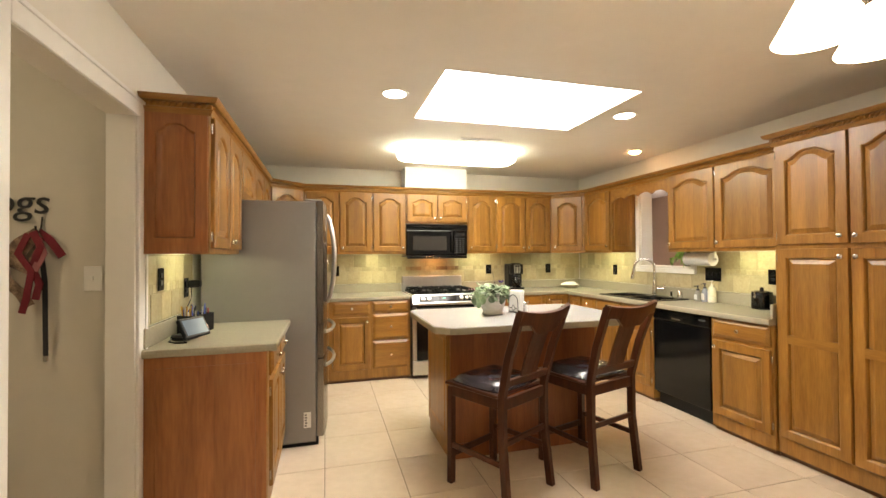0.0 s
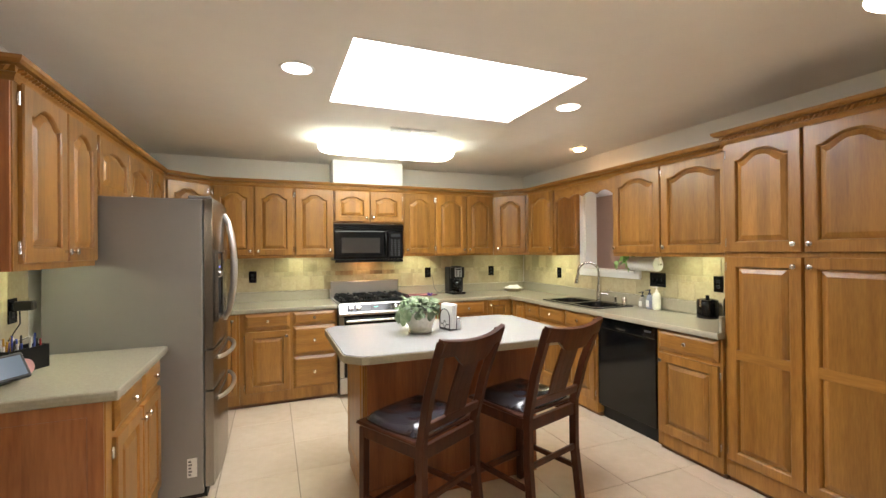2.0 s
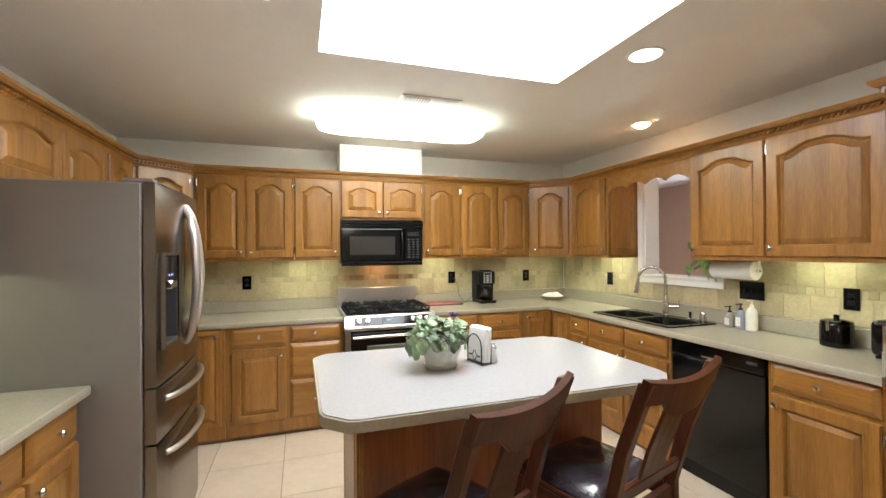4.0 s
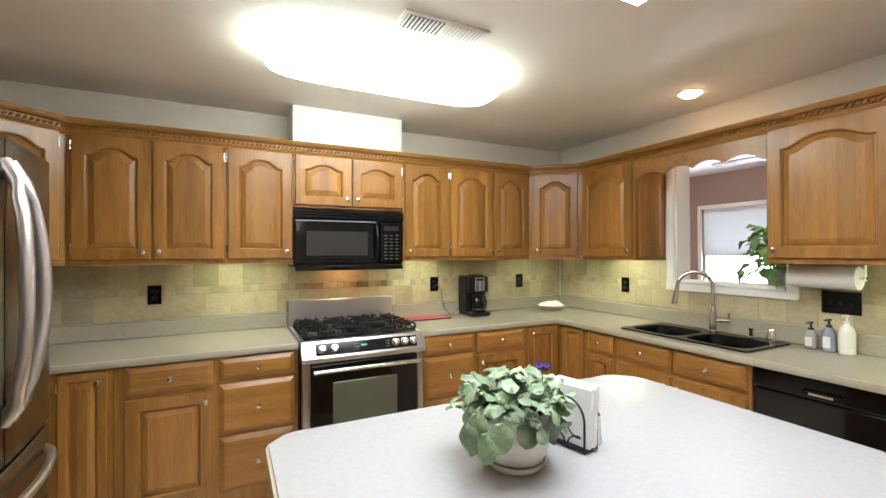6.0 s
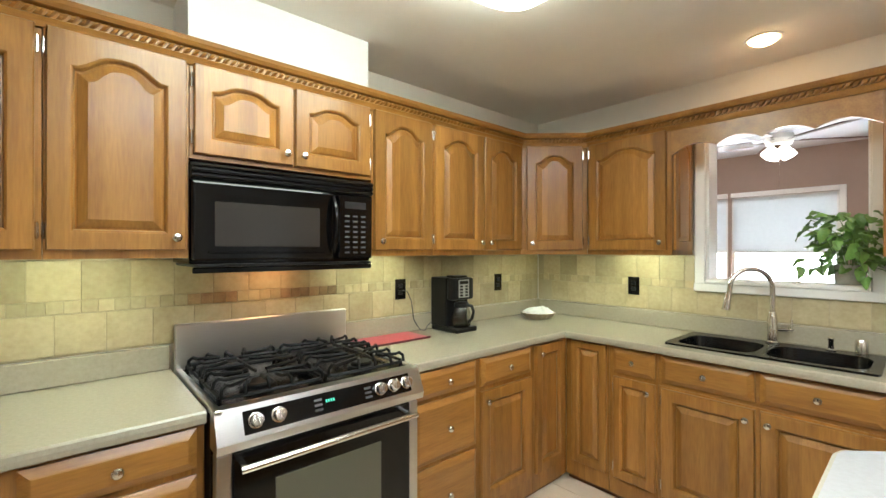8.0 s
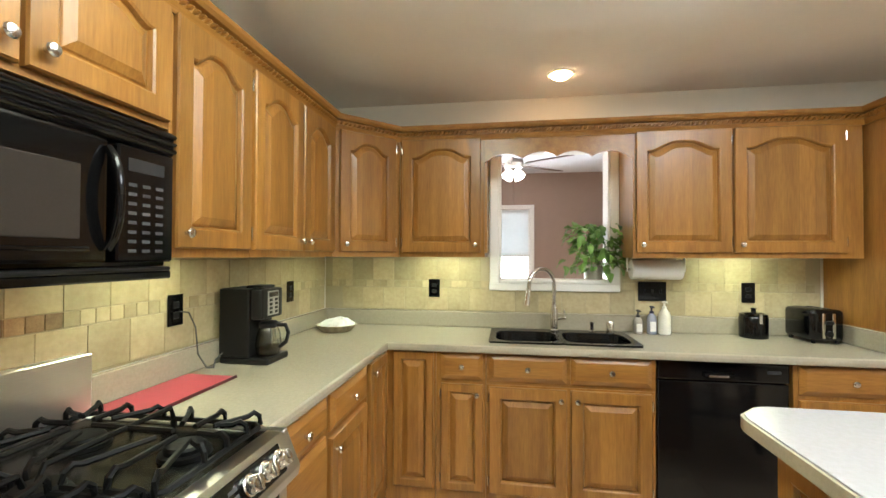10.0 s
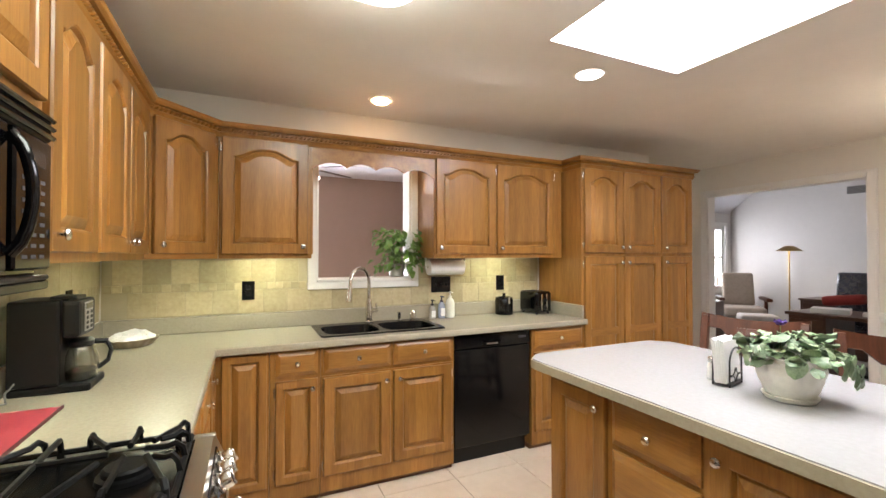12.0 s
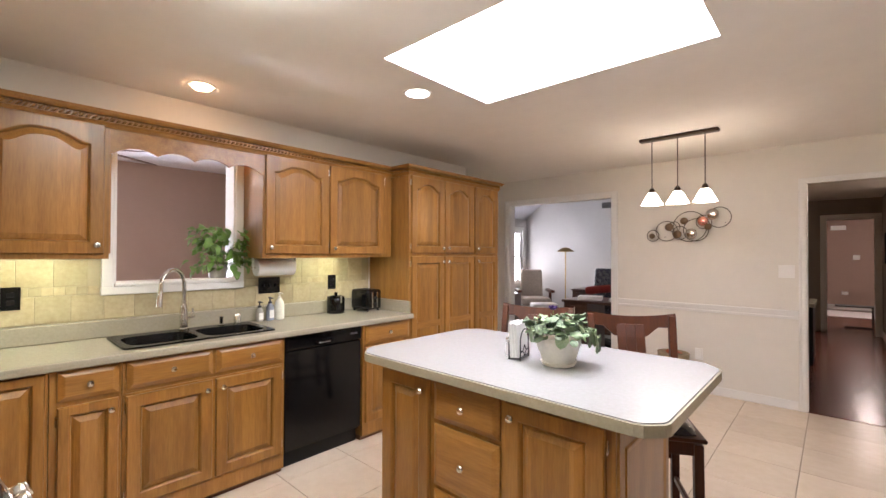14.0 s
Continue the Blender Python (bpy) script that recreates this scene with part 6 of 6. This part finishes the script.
setting("wall_living_south", box(1.2, LY - 0.1, 0, LXW, LY, 3.6), grey_paint, "grey painted living room wall", "wall")
# The second hole is for the added, unseen window.
wall("wall_living_east", "y", LXW, 0.12, LY - 0.1, YS - 0.12, 0, 2.2, [(-3.75, -3.15, 0.75, 1.95), (-2.2, -1.2, 0.75, 1.95)], grey_paint, "grey painted living room wall with a window")
setting("wall_living_west", box(1.1, LY, 0, 1.2, YS - 0.12, 3.6), grey_paint, "grey painted living room wall", "wall")
setting("wall_living_north", box(XR2 + 0.121, YS - 0.12, 0, LXW, YS - 0.02, 3.6), grey_paint, "grey painted living room wall", "wall")
setting("floor_living", box(1.1, LY, -0.1, LXW, YS - 0.121, -0.002), carpet, "pale living room carpet", "floor")
bm = bmesh.new()
for pts in ([(LXW + 0.12, 2.14), (4.0, 3.56), (4.0, 3.66), (LXW + 0.12, 2.24)], [(4.0, 3.56), (1.1, 3.56), (1.1, 3.66), (4.0, 3.66)]):
    plate(bm, pts, YS - 0.121 - (LY - 0.1), "y", LY - 0.1)
setting("ceiling_living", bm, sun_white, "white vaulted living room ceiling", "ceiling")
setting("wall_above_opening", box(1.1, YS - 0.121, CEIL + 0.1, LXW, YS - 0.03, 3.6), grey_paint, "grey painted wall above the opening", "wall")
# Out-of-view window, added so that more daylight reaches the living room.
w = thing("window_5", "added unseen living room window that lets in more daylight", "window")
w["kind"] = "structure"
for n, a in (("side_frame", (-2.2, -2.14, 0.75, 1.95)), ("side_frame", (-1.26, -1.2, 0.75, 1.95)), ("head_frame", (-2.14, -1.26, 1.89, 1.95)), ("sill_frame", (-2.14, -1.26, 0.75, 0.81))):
    part(n, box(LXW + 0.02, a[0], a[2], LXW + 0.07, a[1], a[3], 0.003), trim_white, w)
w = thing("window_4", "white framed living room window, bright with daylight", "window")
w["kind"] = "structure"
for n, a in (("side_frame", (-3.75, -3.69, 0.75, 1.95)), ("side_frame", (-3.21, -3.15, 0.75, 1.95)), ("head_frame", (-3.69, -3.21, 1.89, 1.95)), ("sill_frame", (-3.69, -3.21, 0.75, 0.81)), ("meeting_rail", (-3.69, -3.21, 1.33, 1.37))):
    part(n, box(LXW + 0.02, a[0], a[2], LXW + 0.07, a[1], a[3], 0.003), trim_white, w)
for n, a in (("side_trim", (-3.82, -3.75, 0.68, 2.02)), ("side_trim", (-3.15, -3.08, 0.68, 2.02)), ("head_trim", (-3.75, -3.15, 1.95, 2.02)), ("sill", (-3.75, -3.15, 0.68, 0.75))):
    part(n, box(LXW - 0.02, a[0], a[2], LXW - 0.001, a[1], a[3], 0.003), trim_white, w)
g_ = part("pane", box(LXW + 0.04, -3.688, 0.811, LXW + 0.044, -3.212, 1.889), glass("window_glass_b"), w)
g_.visible_shadow = False
setting("backdrop", box(8.0, -7.0, -0.5, 8.1, 0.5, 5.0), glow_sky, "bright overcast garden distance", "backdrop")
day = new("living_room_daylight", bpy.data.lights.new("living_room_daylight", "AREA"))
# wide: lamp outside the added window, there to brighten the room
wide = new("living_room_daylight", bpy.data.lights.new("living_room_daylight", "AREA"))
wide.data.shape, wide.data.size, wide.data.size_y, wide.data.energy, wide.data.color = "RECTANGLE", 0.9, 1.1, 22, (0.96, 0.97, 1.0)
wide.matrix_world = look((LXW + 0.1, -1.7, 1.35), (3.0, -2.6, 1.2))
day.data.shape, day.data.size, day.data.size_y, day.data.energy, day.data.color = "RECTANGLE", 0.5, 1.1, 17, (0.95, 0.97, 1.0)
day.matrix_world = look((LXW + 0.10, -3.45, 1.35), (3.5, -3.3, 1.1))
fl = thing("floor_lamp", "brass pharmacy floor lamp with a small cone shade, lit", "floor lamp", pose(4.03, -2.55, 0))
brass = mat("antique_brass", (0.42, 0.27, 0.09), 0.3, 0.9)
part("base", lathe(bmesh.new(), [(0.13, 0), (0.13, 0.012), (0.05, 0.03), (0.01, 0.035)], 26), brass, fl, smooth=True)
part("pole", tube(bmesh.new(), [(0, 0, 0.03), (0, 0, 1.46)], 0.010, 8), brass, fl, smooth=True)
part("shade", lathe(bmesh.new(), [(0.03, 1.53), (0.06, 1.525), (0.16, 1.455), (0.155, 1.453), (0.05, 1.51)], 30), brass, fl, smooth=True)
part("bulb", lathe(bmesh.new(), [(0.004, 1.45), (0.03, 1.465), (0.03, 1.49), (0.01, 1.505)], 16), glow("lamp_bulb", (1.0, 0.78, 0.42), 130.0), fl, "warm lit bulb", True)
re_ = thing("recliner", "tan upholstered recliner with a wooden base", "armchair", pose(5.12, -3.30, 0, 0, 0, 41))
tan = mat("tan_upholstery", (0.36, 0.29, 0.23), 0.85, vary=0.2, scale=25, bump=0.3)
part("seat", box(-0.30, -0.28, 0.34, 0.30, 0.30, 0.50, 0.05, segs=3), tan, re_, smooth=True)
part("backrest", box(-0.24, -0.10, 0.0, 0.24, 0.08, 0.62, 0.06, segs=3), tan, re_, smooth=True, m=pose(0, -0.28, 0.46, 14))
for s in (-1, 1):
    part("armrest", box(s * 0.34 - 0.045, -0.30, 0.60, s * 0.34 + 0.045, 0.25, 0.66, 0.02, segs=2), cherry, re_, smooth=True)
    part("arm_post", box(s * 0.34 - 0.025, -0.05, 0.30, s * 0.34 + 0.025, 0.03, 0.60, 0.01), cherry, re_)
part("pedestal", lathe(bmesh.new(), [(0.28, 0), (0.28, 0.03), (0.06, 0.06), (0.05, 0.34)], 24), cherry, re_, smooth=True)
ot = thing("footstool", "tan upholstered footstool in front of the recliner", "footstool", pose(4.50, -2.62, 0, 0, 0, 41))
part("cushion", box(-0.25, -0.2, 0.33, 0.25, 0.2, 0.47, 0.05, segs=3), mat("pale_upholstery", (0.50, 0.46, 0.42), 0.85, vary=0.2, scale=25), ot, smooth=True)
part("base", lathe(bmesh.new(), [(0.2, 0), (0.2, 0.03), (0.04, 0.05), (0.04, 0.33)], 20), cherry, ot, smooth=True)
dk = thing("desk", "dark wooden desk with drawers", "desk", pose(2.72, -1.25, 0))
dark_wood = mat("dark_walnut", (0.085, 0.036, 0.020), 0.35, vary=0.4, scale=3, stretch=(1, 8, 8), coat=0.2)
part("desktop", box(-0.55, -0.35, 0.73, 0.55, 0.35, 0.765, 0.006), dark_wood, dk)
for s in (-1, 1):
    p_ = part("pedestal", box(s * 0.36 - 0.17, -0.31, 0.0, s * 0.36 + 0.17, 0.31, 0.73, 0.004), dark_wood, dk)
    for k in range(3):
        d_ = part("drawer", box(s * 0.36 - 0.15, 0.31, 0.08 + k * 0.21, s * 0.36 + 0.15, 0.322, 0.27 + k * 0.21, 0.004), dark_wood, p_)
        d_.location.z = 0
credenza = thing("credenza", "dark brown low chest behind the desk", "chest", pose(3.52, -2.95, 0))
part("body", box(-0.45, -0.25, 0, 0.45, 0.25, 0.74, 0.006), dark_wood, credenza)
part("top", box(-0.47, -0.27, 0.741, 0.47, 0.27, 0.77, 0.006), dark_wood, credenza)
for k in range(3):
    part("drawer", box(-0.42, 0.25, 0.05 + 0.225 * k, 0.42, 0.262, 0.26 + 0.225 * k, 0.004), dark_wood, credenza)
for x, y, w_, d_, h_, col, lab in ((2.95, -1.15, 0.32, 0.24, 0.05, (0.75, 0.74, 0.72), "stack of white papers on the desk"), (2.55, -1.22, 0.30, 0.22, 0.03, (0.70, 0.70, 0.70), "loose white papers on the desk")):
    quick("paper_stack", box(-w_ / 2, -d_ / 2, 0, w_ / 2, d_ / 2, h_, 0.002), paper, lab, "papers", pose(x, y, 0.766, 0, 0, 18), smooth=False)
quick("mug", lathe(bmesh.new(), [(0.035, 0), (0.04, 0.004), (0.042, 0.09), (0.038, 0.09), (0.034, 0.01), (0.004, 0.008)], 20), mat("pale_blue_ceramic", (0.35, 0.42, 0.62), 0.3), "pale blue mug on the chest", "mug", pose(3.42, -2.85, 0.771))
oc = thing("office_chair", "black leather office chair with a red jacket over it", "office chair", pose(3.10, -1.95, 0))
part("seat", box(-0.26, -0.24, 0.44, 0.26, 0.26, 0.54, 0.045, segs=3), seat_leather, oc, smooth=True)
part("backrest", box(-0.25, -0.06, 0.0, 0.25, 0.06, 0.66, 0.05, segs=3), seat_leather, oc, smooth=True, m=pose(0, -0.24, 0.52, 8))
part("jacket", box(-0.20, -0.08, 0.0, 0.20, 0.09, 0.12, 0.05, segs=3), mat("red_cloth", (0.30, 0.03, 0.02), 0.85, vary=0.3, scale=12, bump=0.5), oc, "red jacket", True, m=pose(0.0, 0.12, 0.80, 0, 8, 0))
part("column", tube(bmesh.new(), [(0, 0, 0.05), (0, 0, 0.44)], 0.03, 12), black_plastic, oc)
part("foot_star", lathe(bmesh.new(), [(0.28, 0), (0.28, 0.03), (0.05, 0.08)], 20, flute=0.35, flutes=5), black_plastic, oc, smooth=True)
tv = thing("television", "flat black television on a low stand beside the opening", "television", pose(4.85, -1.55, 0, 0, 0, -82))
part("screen", box(-0.55, -0.03, 0.72, 0.55, 0.02, 1.40, 0.008), black_gloss, tv)
part("stand", box(-0.6, -0.2, 0, 0.6, 0.2, 0.68, 0.006), dark_wood, tv)
part("foot", box(-0.2, -0.1, 0.681, 0.2, 0.1, 0.72, 0.004), black_plastic, tv)
lv = thing("wall_vent", "grey air vent grille high on the living room wall", "air vent", pose(3.76, LY + 0.001, 2.35))
part("frame", box(-0.16, 0, 0, 0.16, 0.012, 0.12, 0.003), mat("grey_grille", (0.22, 0.21, 0.20), 0.6), lv)
for k in range(5):
    part("slat", box(-0.145, 0.012, 0.012 + k * 0.02, 0.145, 0.018, 0.024 + k * 0.02), dark_slot, lv)

# ---- hall behind the south opening ----
taupe = mat("taupe_paint", (0.30, 0.255, 0.205), 0.8, vary=0.05, scale=2, bump=0.1, bump_scale=150)
rose = mat("rose_brown_paint", (0.36, 0.245, 0.195), 0.8, vary=0.05, scale=2)
plank = mat("red_oak_boards", (0.17, 0.040, 0.021), 0.24, vary=0.45, scale=2.5, stretch=(9, 0.8, 1), spread=0.15, second=(0.07, 0.018, 0.011), bump=0.05, coat=0.2)
hall_floor = setting("floor_hall", box(-2.2, -11.0, -0.1, 1.1, YS - 0.021, -0.006), plank, "dark red glossy wooden floor boards", "floor")
for i in range(36):
    x = -2.2 + i * 0.092
    part("board", box(x + 0.001, -11.0, -0.0055, x + 0.091, YS - 0.025, -0.001), plank, hall_floor)
setting("wall_hall_east", box(1.0, -5.8, 0, 1.099, YS - 0.12, CEIL), taupe, "taupe painted hall wall", "wall")
setting("wall_hall_west", box(-2.2, -11.0, 0, -2.1, YS - 0.12, CEIL), taupe, "taupe painted hall wall", "wall")
wall("wall_hall_south", "x", -5.92, 0.12, -2.1, 1.099, 0, CEIL, [(-0.12, 0.50, 0, 2.05)], taupe, "taupe painted hall wall with a cased opening")
casing("door_4", "x", -5.8, 1, -0.12, 0.50, 2.05, "white painted casing round an opening at the hall's end", 0.09)
setting("ceiling_hall", box(-2.2, -11.0, CEIL, 1.1, YS - 0.12, CEIL + 0.1), ceiling_paint, "off-white hall ceiling", "ceiling")
setting("wall_back_room_south", box(-2.1, -10.6, 0, 1.5, -10.5, CEIL), rose, "rose-brown painted back room wall", "wall")
setting("wall_back_room_east", box(1.1, -10.5, 0, 1.2, -5.92, CEIL), rose, "rose-brown painted back room wall", "wall")
setting("baseboard", box(-2.1, -10.499, 0, 1.1, -10.48, 0.12, 0.004), trim_white, "white painted back room baseboard", "baseboard")
quick("rug", box(-0.75, -9.9, 0.0005, 0.9, -8.6, 0.012, 0.004), mat("white_rug", (0.72, 0.68, 0.68), 0.95, vary=0.1, scale=40, bump=0.6), "white rug on the dark wooden floor", "rug", smooth=False)
ct = thing("side_table", "small black metal side table with a c-shaped frame", "side table", pose(-0.10, -6.55, 0))
part("foot", box(-0.05, -0.2, 0, 0.36, -0.17, 0.03, 0.004), iron, ct)
part("post", box(-0.05, -0.2, 0.03, -0.02, -0.17, 0.42, 0.004), iron, ct)
part("top", box(-0.05, -0.25, 0.42, 0.50, 0.10, 0.44, 0.004), iron, ct)
cs = thing("console_table", "dark console cabinet with a pale top in the hall", "console", pose(0.80, -2.85, 0))
part("body", box(-0.2, -0.4, 0, 0.195, 0.4, 0.74, 0.006), black_plastic, cs)
part("top", box(-0.22, -0.42, 0.741, 0.195, 0.42, 0.79, 0.006), laminate, cs)
setting("wall_hall_return", box(-0.34, -5.795, 0, -0.216, -4.3, CEIL), taupe, "taupe painted short hall wall", "wall")
setting("baseboard", box(-0.215, -5.77, 0, -0.200, -4.3, 0.11, 0.004), trim_white, "white painted hall baseboard", "baseboard")
pf = thing("picture_frame", "dark framed picture on the hall wall", "picture", pose(-0.214, -5.3, 1.52, 0, 0, 90))
part("frame", box(-0.26, -0.02, -0.25, 0.26, 0, 0.25, 0.004), black_plastic, pf)
part("print", box(-0.21, -0.022, -0.20, 0.21, -0.0195, 0.20), mat("picture_print", (0.25, 0.2, 0.17), 0.5, vary=0.5, scale=8), pf)
wall_plate("thermostat", "white thermostat on the back room wall", pose(-0.02, -10.498, 1.35, 0, 0, 180), 0.13, 0.12, white_plastic, 0)
wall_plate("wall_speaker", "white door chime box high on the back room wall", pose(0.32, -10.498, 2.12, 0, 0, 180), 0.30, 0.12, white_plastic, 0)
wall_plate("outlet", "white outlet on the back room wall", pose(0.2, -10.498, 0.42, 0, 0, 180), 0.13, 0.08, white_plastic, 1)
# This lamp hangs out of view; its strength is set to brighten the hall.
hl = thing("hall_ceiling_light", "round ceiling light set out of view to brighten the hall, lit", "ceiling light", pose(-0.75, -3.6, CEIL))
part("bowl", lathe(bmesh.new(), [(0.16, -0.001), (0.165, -0.02), (0.13, -0.06), (0.06, -0.085), (0.004, -0.09)], 28), glow("hall_bowl_glow", (1.0, 0.86, 0.66), HALL), hl, smooth=True)
# Lamp added above the door head, out of sight, to light the back room.
bl = thing("back_room_ceiling_light", "added unseen ceiling bowl that brightens the back room, lit", "ceiling light", pose(-0.2, -8.3, CEIL))
part("bowl", lathe(bmesh.new(), [(0.16, -0.001), (0.165, -0.02), (0.13, -0.06), (0.06, -0.085), (0.004, -0.09)], 28), glow("back_fill_glow", (1.0, 0.86, 0.72), HALL), bl, smooth=True)

# ---- backsplash tiles ----
def tile_mesh(w, h, material, thick=0.004):
    bm = box(0.0008, -thick, 0.0008, w - 0.0008, 0, h - 0.0008, 0.0012)
    me = bpy.data.meshes.new("tile")
    bmesh.ops.recalc_face_normals(bm, faces=bm.faces)
    bm.to_mesh(me), bm.free()
    me.materials.append(material)
    return me


P = 0.148
big, small = tile_mesh(P, 0.147, travertine), tile_mesh(P / 3, 0.047, travertine)
dark_small = tile_mesh(P / 3, 0.047, travertine_dark)


def splash(label, m, length, offset, gaps, low=1.013, accents=()):
    """Two courses of square stone with a course of small stones between; gaps are (start, end, bottom) left bare."""
    bm, cur = bmesh.new(), 0.0
    for a, b, _ in gaps:
        bx(bm, cur, -0.002, low, a, 0, 1.374), bx(bm, a, -0.002, low, b, 0, 1.156)
        cur = b
    bx(bm, cur, -0.002, low, length, 0, 1.374)
    s = setting("backsplash", bm, joint, label, "backsplash")
    s.matrix_basis = m
    def put(me, x, z, w):
        if x < -0.001 or x + w > length + 0.001 or any(a - 0.002 < x + w / 2 < b + 0.002 and z > zb for a, b, zb in gaps):
            return
        o = new("tile", me)
        o.parent, o.matrix_basis = s, pose(x, -0.002, z)
    n = int(length / P) + 2
    for i in range(n):
        x = offset + i * P
        put(big, x, 1.217, P), put(big, x + P / 2 - P, 1.020, P)
        for k in range(3):
            xx = x + k * P / 3
            put(dark_small if any(a < xx < b for a, b in accents) else small, xx, 1.1695, P / 3)
    return s


splash("tumbled travertine backsplash tiles behind the stove and worktop", pose(-0.70, YB - 0.001, 0), 4.25, 0.105 - P, [], accents=((1.76, 1.95), (2.13, 2.47)))
splash("tumbled travertine backsplash tiles beside the kitchen window", pose(XR - 0.001, YB - 0.01, 0, 0, 0, -90), 3.09, 0.05 - P, [(1.145, 1.965, 1.05)])
splash("tumbled travertine backsplash tiles beside the fridge", pose(XL + 0.001, 2.50, 0, 0, 0, 90), 0.82, 0.03 - P, [])

# ---- floor tiles ----
F = 0.4655
me = bpy.data.meshes.new("tile")
bm = box(0.002, 0.002, -0.0058, F - 0.002, F - 0.002, 0.0, 0.0015)
bmesh.ops.recalc_face_normals(bm, faces=bm.faces)
bm.to_mesh(me), bm.free()
me.materials.append(floor_tile)
x = 0.57 - 3 * F
while x < XR2 - 0.05:
    y = 2.965 - 7 * F
    while y < YB:
        if not (x > XR - 0.1 and y > 1.0):
            o = new("tile", me)
            o.parent, o.location = floor, (x, y, 0)
        y += F
    x += F
